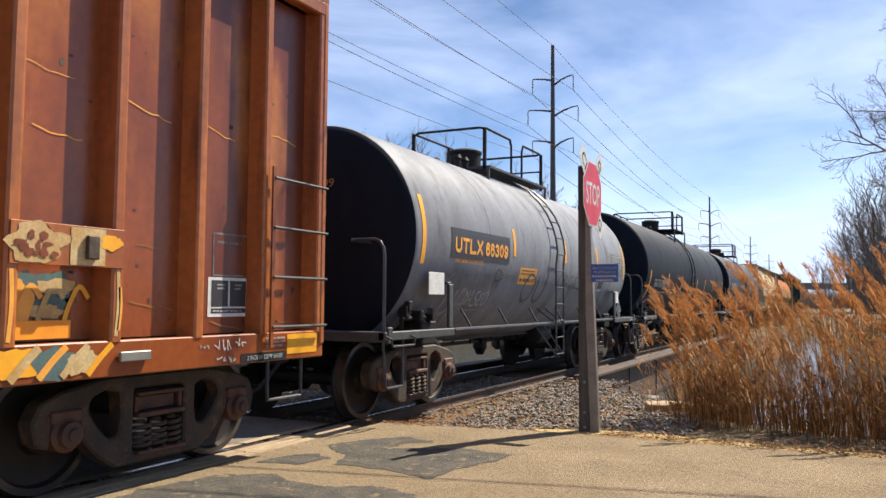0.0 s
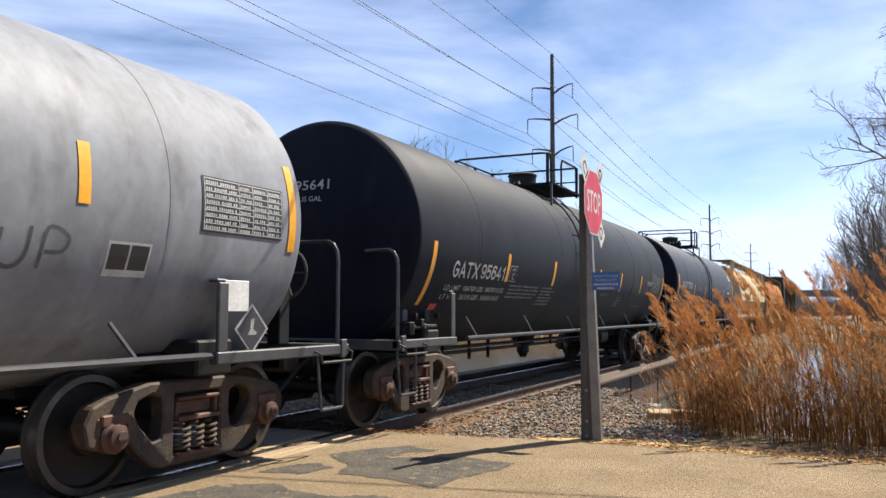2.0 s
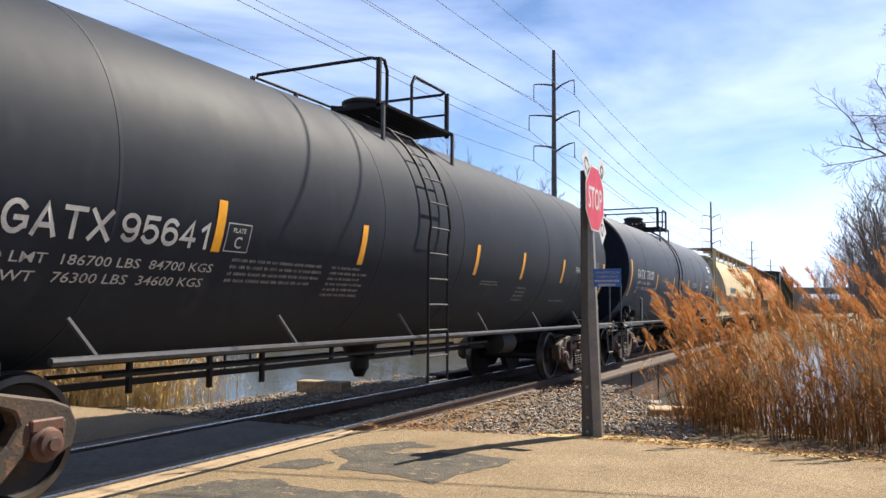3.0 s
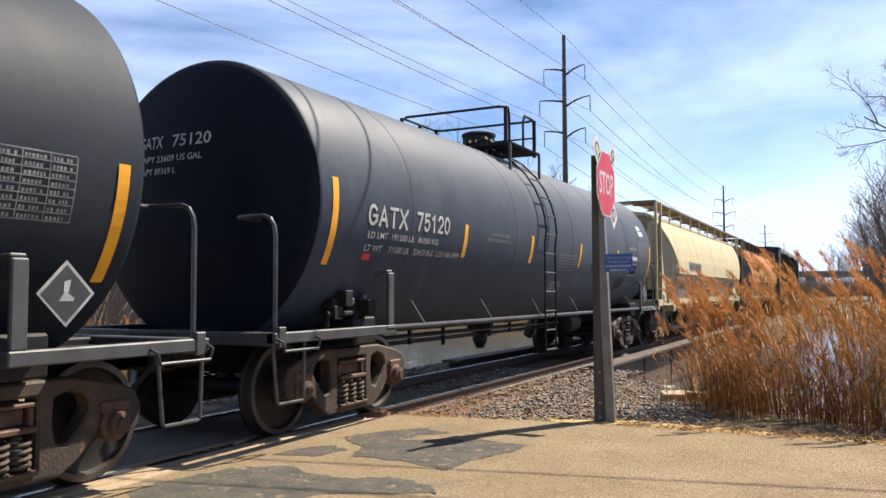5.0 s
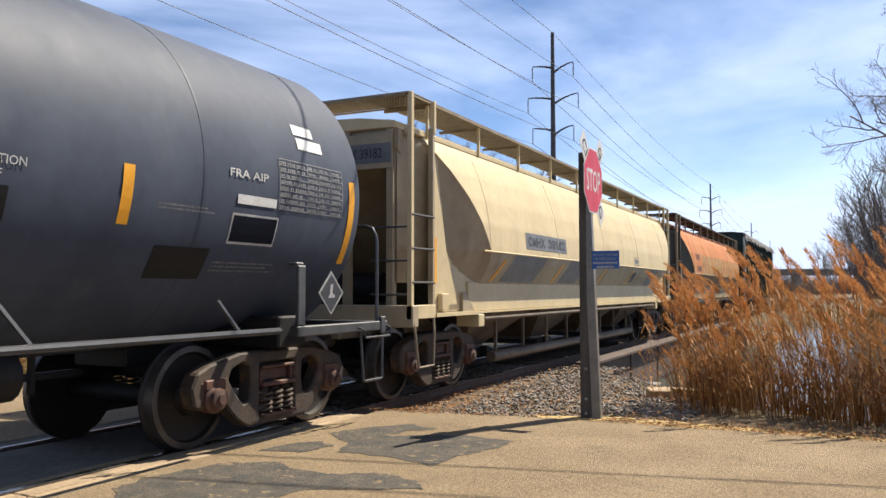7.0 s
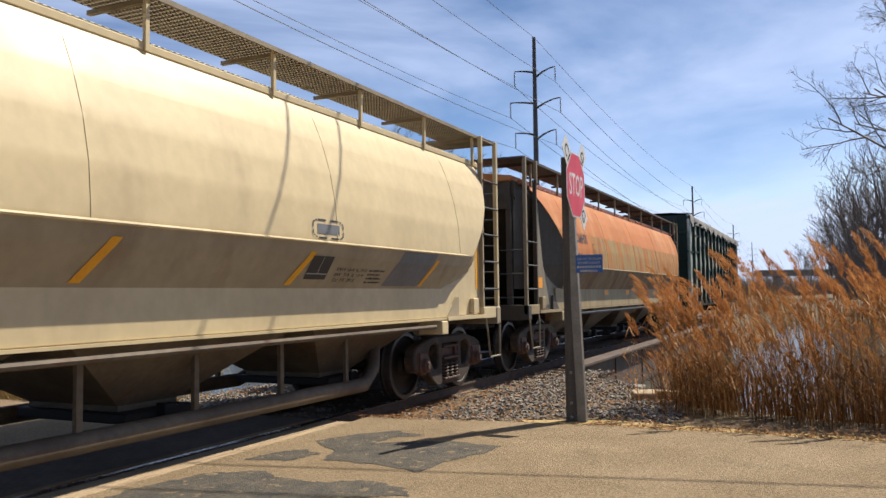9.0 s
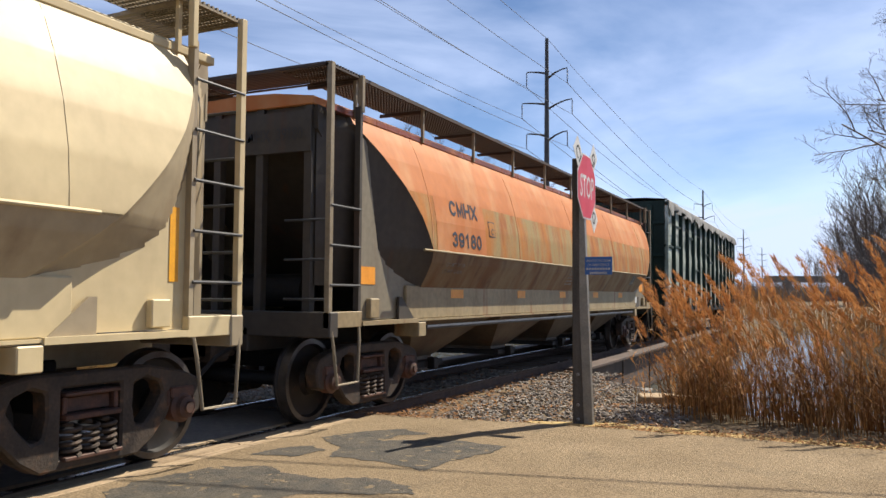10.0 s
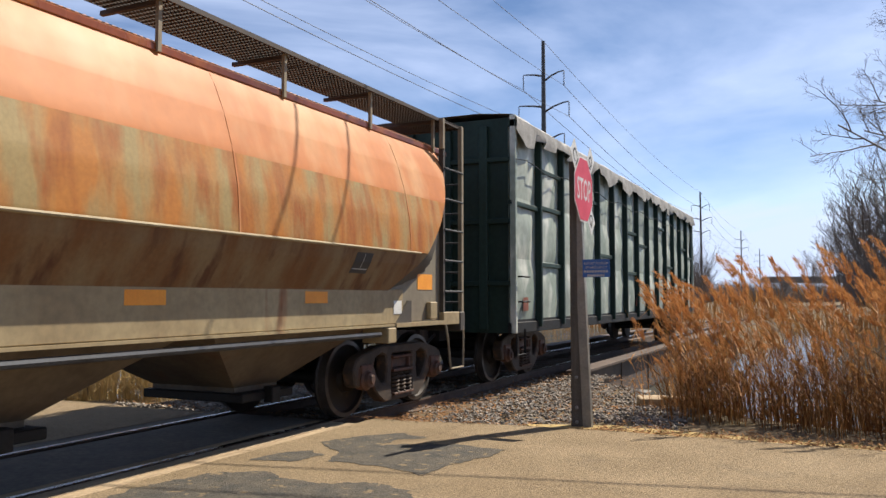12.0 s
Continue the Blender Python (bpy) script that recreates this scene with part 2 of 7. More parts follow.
M = {
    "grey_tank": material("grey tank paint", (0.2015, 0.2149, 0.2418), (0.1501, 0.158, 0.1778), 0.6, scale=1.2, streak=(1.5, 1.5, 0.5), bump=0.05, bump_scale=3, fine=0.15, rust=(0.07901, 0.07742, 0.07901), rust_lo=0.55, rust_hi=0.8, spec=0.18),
    # near-black that also puts the shade of the tank heads into colour
    "black_and_head_shade": material("black paint and tank head shade", (0.005903, 0.008007, 0.0143), (0.009028, 0.01185, 0.0194), 0.6, scale=1.0, streak=(1.5, 1.5, 0.5), bump=0.05, bump_scale=3, fine=0.15, rust=(0.0125, 0.01471, 0.02042), rust_lo=0.6, rust_hi=0.8, spec=0.08),
    # lighter copy of the black: sunlight on the shell put into the paint
    "lit_black_tank": material("black tank paint lightened for the sunlit shell", (0.01525, 0.0189, 0.02717), (0.02033, 0.02468, 0.03381), 0.6, scale=1.0, streak=(1.5, 1.5, 0.5), bump=0.05, bump_scale=3, fine=0.15, rust=(0.02864, 0.03255, 0.03985), rust_lo=0.6, rust_hi=0.8, spec=0.12),
    "dusty_tank": material("dust-greyed black paint and tank head shade", (0.03607, 0.04473, 0.06589), (0.04946, 0.06039, 0.08385), 0.6, scale=1.0, streak=(1.5, 1.5, 0.5), bump=0.05, bump_scale=3, fine=0.15, rust=(0.06801, 0.07717, 0.09345), rust_lo=0.58, rust_hi=0.8, spec=0.18),
    "beige_end": material("dull beige hopper panel", (0.1935, 0.1677, 0.1161), (0.1462, 0.1204, 0.08428), 0.6, scale=1.3, streak=(1.6, 1.6, 0.16), fine=0.2, rust=(0.1376, 0.0645, 0.02838), rust_lo=0.62, rust_hi=0.75),
    "amber_dull": material("dull amber stencil paint", (0.258, 0.129, 0.0258), (0.1892, 0.0946, 0.0215), 0.6, scale=6),
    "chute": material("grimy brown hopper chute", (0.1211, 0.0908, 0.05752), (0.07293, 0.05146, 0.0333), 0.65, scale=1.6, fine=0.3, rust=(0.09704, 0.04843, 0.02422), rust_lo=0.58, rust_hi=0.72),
    "teal": material("faded teal spray paint", (0.07568, 0.129, 0.1213), (0.05298, 0.09116, 0.09116), 0.6, scale=5, fine=0.3),
    "cream_spray": material("yellowed white spray paint", (0.4696, 0.3483, 0.1668), (0.3784, 0.227, 0.07568), 0.6, scale=5, fine=0.3),
    "beige_sill": material("rust-stained beige sill paint", (0.2924, 0.2322, 0.129), (0.2322, 0.172, 0.0903), 0.6, scale=1.5, streak=(1.0, 1.3, 0.2), fine=0.25, rust=(0.1892, 0.0774, 0.0258), rust_lo=0.6, rust_hi=0.75),
    "litter": leafy(material("dead leaf litter", (0.3065, 0.1625, 0.07314), (0.1916, 0.09869, 0.04702), 0.9, scale=6, fine=0.3, vary=0.5, spec=0.1), 0.2),
    "black": material("black steel", (0.01006, 0.01006, 0.01066), (0.01677, 0.01514, 0.01402), 0.6, scale=3, fine=0.3, bump=0.1, spec=0.2),
    "grey_steel": material("grey painted steel", (0.04838, 0.05096, 0.05482), (0.02902, 0.02902, 0.02967), 0.55, scale=4, rust=(0.0387, 0.02322, 0.01419), rust_lo=0.66, rust_hi=0.75),
    "rail_steel": material("dull worn pipe", (0.0645, 0.06708, 0.0731), (0.0387, 0.0387, 0.04128), 0.4, 0.3, scale=5),
    "bogie": material("rusty cast bogie steel", (0.05358, 0.03332, 0.01993), (0.02679, 0.01944, 0.01379), 0.75, scale=4, fine=0.4, bump=0.25, bump_scale=40, rust=(0.1133, 0.05554, 0.02529), rust_lo=0.58, rust_hi=0.72),
    "wheel": material("worn wheel steel", (0.01144, 0.00903, 0.007525), (0.01806, 0.01264, 0.009632), 0.6, 0.3, scale=4, fine=0.3, rust=(0.03612, 0.01866, 0.01144), rust_lo=0.6, rust_hi=0.75),
    "rim": material("polished wheel rim", (0.085, 0.076, 0.068), (0.055, 0.046, 0.040), 0.38, 0.5, scale=6, fine=0.2),
    "bearing": material("red rust bearing", (0.09546, 0.03638, 0.01961), (0.0504, 0.0252, 0.01677), 0.7, scale=9, fine=0.4),
    "yellow": material("yellow reflective strip", (0.731, 0.344, 0.0129), (0.645, 0.2838, 0.01032), 0.45, scale=4, fine=0.1),
    "marking": material("white stencil paint", (0.43, 0.43, 0.4214), (0.2924, 0.2924, 0.2838), 0.6, scale=6, fine=0.25),
    "faint": material("worn stencil paint", (0.2064, 0.2064, 0.2064), (0.086, 0.086, 0.086), 0.6, scale=9, fine=0.4),
    "amber_text": material("amber stencil paint", (0.688, 0.3182, 0.043), (0.602, 0.258, 0.0344), 0.55, scale=6, fine=0.1),
    "panel": material("dark lettering panel", (0.01961, 0.02073, 0.02408), (0.02804, 0.02804, 0.03079), 0.5, scale=3),
    "scrawl": material("grey spray paint", (0.258, 0.258, 0.258), (0.172, 0.172, 0.172), 0.7, scale=9),
    "scrawl_dark": material("dark spray paint", (0.0602, 0.0602, 0.0645), (0.086, 0.086, 0.086), 0.7, scale=9),
    "white": material("white sheet metal", (0.5676, 0.5676, 0.5504), (0.473, 0.473, 0.4558), 0.5, scale=5),
    "cream": material("cream hopper paint", (0.5229, 0.4269, 0.2502), (0.4648, 0.3741, 0.2208), 0.5, scale=0.9, streak=(1.5, 1.5, 0.4), fine=0.1, bump=0.04, bump_scale=2.5, rust=(0.3874, 0.307, 0.1816), rust_lo=0.58, rust_hi=0.85, spec=0.35),
    # duller copy of the cream, standing for shade on slope sheets and ends
    "cream_shaded": material("cream paint dulled for shade", (0.3251, 0.2683, 0.1737), (0.2649, 0.2116, 0.1359), 0.5, scale=0.9, streak=(1.5, 1.5, 0.4), fine=0.15, rust=(0.1892, 0.1359, 0.08325), rust_lo=0.58, rust_hi=0.8),
    "grey_band": material("grey paint band", (0.1402, 0.1453, 0.1565), (0.1118, 0.117, 0.123), 0.5, scale=2, fine=0.15),
    "salmon": material("faded orange paint", (0.43, 0.1537, 0.04475), (0.3698, 0.1246, 0.03332), 0.6, scale=0.8, streak=(1.4, 1.4, 0.5), fine=0.12, bump=0.04, bump_scale=2.5, rust=(0.4472, 0.2409, 0.1095), rust_lo=0.48, rust_hi=0.75, spec=0.3),
    "rusted": material("rust-streaked beige paint", (0.2619, 0.1892, 0.0774), (0.3431, 0.129, 0.02167), 0.6, scale=2.0, streak=(1.0, 1.3, 0.32), fine=0.16, lo=0.42, hi=0.60, rust=(0.2438, 0.0731, 0.01084), rust_lo=0.50, rust_hi=0.66, spec=0.3, grain_scale=30),
    # rust streaks on a beige darkened for the shade below the bulge
    "rusted_shaded": material("rusted beige paint darkened for shade", (0.1892, 0.129, 0.06708), (0.1462, 0.0645, 0.02236), 0.6, scale=2.4, streak=(1.0, 1.3, 0.15), fine=0.15, lo=0.36, hi=0.62, rust=(0.086, 0.0344, 0.01548), rust_lo=0.55, rust_hi=0.70, spec=0.3, grain_scale=30),
    "dull_end": material("dark brown hopper end", (0.0473, 0.0387, 0.02924), (0.0344, 0.02752, 0.02236), 0.65, scale=1.3, streak=UP, fine=0.25, rust=(0.0602, 0.02838, 0.01548), rust_lo=0.6, rust_hi=0.75),
    "rail_dark": material("dark rusty grating", (0.03363, 0.0252, 0.02124), (0.0504, 0.03363, 0.0252), 0.7, scale=5, fine=0.3),
    "beige_rail": material("beige painted grating", (0.2356, 0.1909, 0.123), (0.1797, 0.1402, 0.08944), 0.6, scale=5, fine=0.2),
    "boxcar": material("weathered orange-brown boxcar paint", (0.225, 0.056, 0.0125), (0.105, 0.023, 0.0075), 0.30, scale=0.8, streak=(1.3, 1.3, 0.45), fine=0.22, bump=0.14, bump_scale=2.5, lo=0.40, hi=0.60, rust=(0.36, 0.125, 0.022), rust_lo=0.52, rust_hi=0.72, grain_scale=14),
    # ribs brighter than the panels: light on their faces put into the colour
    "boxcar_rib": material("boxcar rib paint brightened for lit faces", (0.3406, 0.1088, 0.0246), (0.2081, 0.05203, 0.01324), 0.4, scale=1.6, streak=(1.6, 1.6, 0.16), fine=0.3, rust=(0.1041, 0.03027, 0.01135), rust_lo=0.58, rust_hi=0.72),
    "green": material("weathered grey-green paint", (0.34, 0.37, 0.315), (0.20, 0.24, 0.20), 0.5, scale=0.9, streak=(1.3, 1.3, 0.5), fine=0.25, bump=0.25, bump_scale=3, lo=0.36, hi=0.62, vary=0.25, rust=(0.50, 0.51, 0.45), rust_lo=0.52, rust_hi=0.64),
    # much darker copy of the green: shade on posts and ends painted in
    "green_shaded": material("green steel darkened for shade", (0.020, 0.040, 0.032), (0.013, 0.026, 0.021), 0.5, scale=1.5, streak=(1.6, 1.6, 0.16), fine=0.25, spec=0.2),
    "tarp": material("grey tarpaulin", (0.2838, 0.2752, 0.258), (0.172, 0.1634, 0.1548), 0.7, scale=2.5, fine=0.3, bump=0.5, bump_scale=6),
    "orange_patch": material("orange reflector", (0.731, 0.2838, 0.0129), (0.645, 0.2322, 0.01032), 0.45, scale=5, fine=0.08),
    "placard": material("dulled white placard", (0.3096, 0.3096, 0.3096), (0.1892, 0.1892, 0.1892), 0.5, scale=7, fine=0.3),
    "red": material("red sign sheeting", (0.5332, 0.0172, 0.0387), (0.4644, 0.01548, 0.0344), 0.4, scale=4, fine=0.05),
    "blue": material("blue sign sheeting", (0.0215, 0.0946, 0.3096), (0.01892, 0.086, 0.2752), 0.4, scale=4, fine=0.05),
    "timber": material("weathered grey timber", (0.0817, 0.0688, 0.05504), (0.0516, 0.04472, 0.03698), 0.85, scale=5, streak=(3, 3, 0.25), fine=0.3, bump=0.3, bump_scale=30),
    "galvanised": material("galvanised steel", (0.2356, 0.2236, 0.2012), (0.1797, 0.1737, 0.1565), 0.45, 0.4, scale=8),
    "sleeper": material("creosoted sleeper timber", (0.1118, 0.07284, 0.04764), (0.06717, 0.04481, 0.03079), 0.9, scale=4, streak=(0.3, 3, 3), fine=0.35, bump=0.4, bump_scale=30, vary=0.25),
    "plank": material("sun-bleached crossing timber", (0.3268, 0.2408, 0.1462), (0.2064, 0.1462, 0.086), 0.9, scale=4, streak=(3, 0.3, 3), fine=0.35, bump=0.4, bump_scale=30, vary=0.2),
    "rail": material("rusty rail web", (0.07284, 0.04197, 0.02683), (0.04764, 0.02804, 0.01961), 0.7, scale=6, fine=0.3),
    "rail_top": material("polished rail head", (0.2804, 0.2743, 0.2632), (0.2356, 0.2296, 0.2236), 0.25, 1.0, scale=6, fine=0.1),
    "asphalt": material("tan chip-seal asphalt", (0.2451, 0.1823, 0.1101), (0.2021, 0.1479, 0.08772), 0.92, scale=1.1, fine=0.75, bump=0.9, bump_scale=110, rust=(0.1634, 0.123, 0.0774), rust_lo=0.58, rust_hi=0.78, spec=0.2, grain_scale=60),
    "asphalt_dark": material("dark patched asphalt", (0.06708, 0.06278, 0.05504), (0.1075, 0.09288, 0.07224), 0.92, scale=5, fine=0.75, bump=0.9, bump_scale=110, spec=0.2, grain_scale=70, rust=(0.2021, 0.1505, 0.0903), rust_lo=0.60, rust_hi=0.66),
    "asphalt_mid": material("dark crossing asphalt", (0.1286, 0.1133, 0.09822), (0.1663, 0.1438, 0.121), 0.9, scale=2.5, fine=0.35, bump=0.4, bump_scale=90, spec=0.3),
    "earth": material("dry earth and litter", (0.135, 0.09804, 0.05882), (0.08402, 0.06158, 0.03922), 0.95, scale=0.7, fine=0.4, bump=0.6, bump_scale=20, rust=(0.1677, 0.129, 0.06717), rust_lo=0.55, rust_hi=0.7, spec=0.2),
    "stone": material("grey-brown ballast stone", (0.2421, 0.2126, 0.1794), (0.1253, 0.1082, 0.09191), 0.85, scale=6, fine=0.3, vary=0.65, spec=0.3),
    "reed": leafy(material("dry golden reed stem", (0.4217, 0.2313, 0.08645), (0.2783, 0.1268, 0.04323), 0.7, scale=2, fine=0.2, vary=0.45, spec=0.2), 0.28),
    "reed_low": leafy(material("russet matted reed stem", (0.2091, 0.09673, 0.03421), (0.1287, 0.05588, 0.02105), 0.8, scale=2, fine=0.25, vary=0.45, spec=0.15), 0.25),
    "plume": leafy(material("russet reed plume", (0.5198, 0.2613, 0.1019), (0.4159, 0.1844, 0.06327), 0.9, scale=5, fine=0.2, vary=0.3, spec=0.1), 0.42),
    "straw": leafy(material("dry straw grass", (0.43, 0.3182, 0.1462), (0.3268, 0.2322, 0.1032), 0.85, scale=2, fine=0.2, vary=0.4, spec=0.15), 0.3),
    "bark": material("grey-brown bark", (0.1881, 0.1591, 0.1376), (0.129, 0.1075, 0.0946), 0.9, scale=3, fine=0.3, vary=0.2),
    "pole": material("dull grey steel pole", (0.07284, 0.07, 0.07), (0.05599, 0.05323, 0.05323), 0.6, 0.1, scale=2),
    "cable": material("weathered grey cable", (0.0645, 0.0688, 0.086), (0.0817, 0.086, 0.1032), 0.6, scale=2),
    "concrete": material("weathered concrete", (0.2012, 0.1849, 0.1625), (0.1565, 0.1453, 0.129), 0.9, scale=0.5, fine=0.25),
    "girder": material("rusty bridge girder", (0.06708, 0.03865, 0.02518), (0.0437, 0.02689, 0.01847), 0.8, scale=1.5, fine=0.35, rust=(0.03359, 0.02018, 0.01512), rust_lo=0.6, rust_hi=0.7),
}
water = material("rippled pond water", (0.0473, 0.0516, 0.0387), (0.0387, 0.043, 0.0344), 0.12, scale=0.8, fine=0.0, bump=0.35, bump_scale=2.2)


# ---- mesh tools ----
def part(name, bm, mat, parent=None, label="", bevel=0.0, smooth=False):
    """Links a bmesh as one mesh object under a thing or a part."""
    if bevel:
        bmesh.ops.bevel(bm, geom=[e for e in bm.edges if e.is_manifold and e.calc_face_angle(0) > 0.5], offset=bevel, segments=1, affect="EDGES", clamp_overlap=True)
    bmesh.ops.recalc_face_normals(bm, faces=bm.faces)
    me = bpy.data.meshes.new(name)
    bm.to_mesh(me)
    bm.free()
    if smooth:
        for p in me.polygons:
            p.use_smooth = True
        me.set_sharp_from_angle(angle=radians(35))
    if mat:
        me.materials.append(mat)
    return tagged(share(name, me, parent), label)


def share(name, me, parent=None, at=None):
    """One more object on a mesh that others use."""
    ob = new(name, me)
    ob.parent = parent
    if at is not None:
        ob.matrix_basis = at
    return ob


def thing(name, label, category, x=0, y=0, z=0, group="", kind=""):
    ob = new(name)
    ob.empty_display_size = 0.3
    ob.location = (x, y, z)
    return tagged(ob, label, category, group, kind)


def box(bm, x0, x1, y0, y1, z0, z1, m=None):
    r = bmesh.ops.create_cube(bm, size=1, matrix=Matrix.LocRotScale(((x0 + x1) / 2, (y0 + y1) / 2, (z0 + z1) / 2), None, (abs(x1 - x0), abs(y1 - y0), abs(z1 - z0))))
    if m:
        bmesh.ops.transform(bm, matrix=m, verts=r["verts"])
    return bm


def boxes(*rows):
    bm = bmesh.new()
    for row in rows:
        box(bm, *row)
    return bm


def tube(bm, path, r, seg=8, r1=None, closed_ends=True):
    """A round bar along a path of points, tapering to r1."""
    pts = [Vector(p) for p in path]
    rings, n = [], len(pts)
    side = None
    for i, p in enumerate(pts):
        d = ((pts[min(i + 1, n - 1)] - pts[max(i - 1, 0)])).normalized()
        if side is None:
            side = d.orthogonal().normalized()
        side = (side - d * side.dot(d))
        side = side.normalized() if side.length > 1e-6 else d.orthogonal().normalized()
        other = d.cross(side)
        rad = r if r1 is None else r + (r1 - r) * i / (n - 1)
        rings.append([bm.verts.new(p + (side * math.cos(a) + other * math.sin(a)) * rad) for a in (2 * math.pi * j / seg for j in range(seg))])
    for a, b in zip(rings, rings[1:]):
        for j in range(seg):
            bm.faces.new((a[j], a[(j + 1) % seg], b[(j + 1) % seg], b[j]))
    if closed_ends:
        bm.faces.new(rings[0][::-1])
        bm.faces.new(rings[-1])
    return bm


def tubes(r, *paths, seg=8):
    bm = bmesh.new()
    for p in paths:
        tube(bm, p, r, seg)
    return bm


def lathe(bm, profile, seg=48, axis="y", at=(0, 0, 0)):
    """Turns (along, radius) pairs round an axis."""
    def place(a, r, t):
        c, s = r * math.cos(t), r * math.sin(t)
        v = (c, a, s) if axis == "y" else (a, c, s) if axis == "x" else (c, s, a)
        return Vector(v) + Vector(at)
    rings = [[bm.verts.new(place(a, max(r, 1e-4), 2 * math.pi * j / seg)) for j in range(seg)] for a, r in profile]
    for p, q in zip(rings, rings[1:]):
        for j in range(seg):
            bm.faces.new((p[j], p[(j + 1) % seg], q[(j + 1) % seg], q[j]))
    bm.faces.new(rings[0])
    bm.faces.new(rings[-1][::-1])
    return bm


def slab(outline, a0, a1, axis="x", holes=()):
    """A plate with an outline (and holes) drawn in the two other axes, from a0 to a1 along the axis."""
    bm = bmesh.new()
    def v3(a, p):
        return (a, *p) if axis == "x" else (p[0], a, p[1]) if axis == "y" else (*p, a)
    edges = []
    for loop in (outline, *holes):
        vs = [bm.verts.new(v3(a0, p)) for p in loop]
        edges += [bm.edges.new((vs[i], vs[(i + 1) % len(vs)])) for i in range(len(vs))]
    bmesh.ops.triangle_fill(bm, use_beauty=True, use_dissolve=False, edges=edges)
    r = bmesh.ops.extrude_face_region(bm, geom=bm.faces[:])
    off = Vector(v3(a1 - a0, (0, 0)))
    bmesh.ops.translate(bm, vec=off, verts=[g for g in r["geom"] if isinstance(g, bmesh.types.BMVert)])
    return bm


LETTERS = {}


def letters(body):
    """The mesh of a line of writing, one unit wide and one high."""
    if body not in LETTERS:
        cu = bpy.data.curves.new("writing", "FONT")
        cu.body, cu.resolution_u, cu.offset = body, 2, 0.004 if set(body) & set('MNW') else 0.011
        ob = new("writing", cu)
        me = bpy.data.meshes.new_from_object(ob.evaluated_get(bpy.context.evaluated_depsgraph_get()))
        bpy.data.objects.remove(ob)
        bm = bmesh.new()
        bm.from_mesh(me)
        xs, ys = [v.co.x for v in bm.verts], [v.co.y for v in bm.verts]
        for v in bm.verts:
            v.co = ((v.co.x - min(xs)) / (max(xs) - min(xs)), (v.co.y - min(ys)) / (max(ys) - min(ys)), 0)
        LETTERS[body] = bpy.data.meshes.new("writing")
        bm.to_mesh(LETTERS[body])
        bm.free()
        bpy.data.meshes.remove(me)
    return LETTERS[body]


def on_side(bm, side, lift):
    """Lays a flat mesh drawn in (y, z) as (x, y) onto a side whose reach at height z is side(z)."""
    zs = [v.co.y for v in bm.verts]
    z = math.floor(min(zs) / 0.09) * 0.09 + 0.09
    while z < max(zs):
        bmesh.ops.bisect_plane(bm, geom=bm.verts[:] + bm.edges[:] + bm.faces[:], plane_co=(0, z, 0), plane_no=(0, 1, 0))
        z += 0.09
    for v in bm.verts:
        y, z = v.co.x, v.co.y
        v.co = (side(z) + lift, y, z)
    return bm


def writing(parent, body, y0, y1, z0, z1, side, mat, lift=0.006, name="lettering"):
    bm = bmesh.new()
    bm.from_mesh(letters(body))
    for v in bm.verts:
        v.co = (y0 + v.co.x * (y1 - y0), z0 + v.co.y * (z1 - z0), 0)
    return tagged(part(name, on_side(bm, side, lift), mat, parent), kind="stuff")


def oval(cx, cz, rx, rz, a0, a1):
    """Points on an ellipse between two angles in degrees."""
    n = max(int(abs(a1 - a0) / 18), 3)
    return [(cx + rx * math.cos(radians(a0 + (a1 - a0) * i / n)), cz + rz * math.sin(radians(a0 + (a1 - a0) * i / n))) for i in range(n + 1)]


SIX = oval(0.5, 0.68, 0.48, 0.32, 35, 180) + oval(0.5, 0.31, 0.5, 0.31, 180, 535)
GLYPHS = {
    "U": [[(0, 1)] + oval(0.5, 0.3, 0.5, 0.3, 180, 360) + [(1, 1)]], "T": [[(0, 1), (1, 1)], [(0.5, 1), (0.5, 0)]], "L": [[(0, 1), (0, 0), (1, 0)]],
    "X": [[(0, 1), (1, 0)], [(0, 0), (1, 1)]], "G": [oval(0.5, 0.5, 0.5, 0.5, 42, 320) + [(1, 0.2), (1, 0.46), (0.55, 0.46)]], "A": [[(0, 0), (0.5, 1), (1, 0)], [(0.17, 0.3), (0.83, 0.3)]],
    "C": [oval(0.5, 0.5, 0.5, 0.5, 42, 318)], "M": [[(0, 0), (0, 1), (0.5, 0.1), (1, 1), (1, 0)]], "H": [[(0, 0), (0, 1)], [(1, 0), (1, 1)], [(0, 0.5), (1, 0.5)]],
    "0": [oval(0.5, 0.5, 0.5, 0.5, 90, 445)], "1": [[(0.15, 0.76), (0.6, 1), (0.6, 0)]], "2": [oval(0.5, 0.69, 0.48, 0.31, 160, -25) + [(0.02, 0), (1, 0)]],
    "3": [oval(0.46, 0.76, 0.44, 0.24, 155, -80), oval(0.48, 0.27, 0.5, 0.27, 85, -155)], "4": [[(0.74, 0), (0.74, 1), (0, 0.28), (1, 0.28)]],
    "5": [[(0.92, 1), (0.12, 1), (0.06, 0.5)] + oval(0.48, 0.32, 0.5, 0.32, 125, -150)], "6": [SIX], "7": [[(0, 1), (1, 1), (0.38, 0)]],
    "8": [oval(0.5, 0.76, 0.43, 0.24, 90, 445), oval(0.5, 0.27, 0.5, 0.27, 90, 445)], "9": [[(1 - u, 1 - v) for u, v in SIX]]}


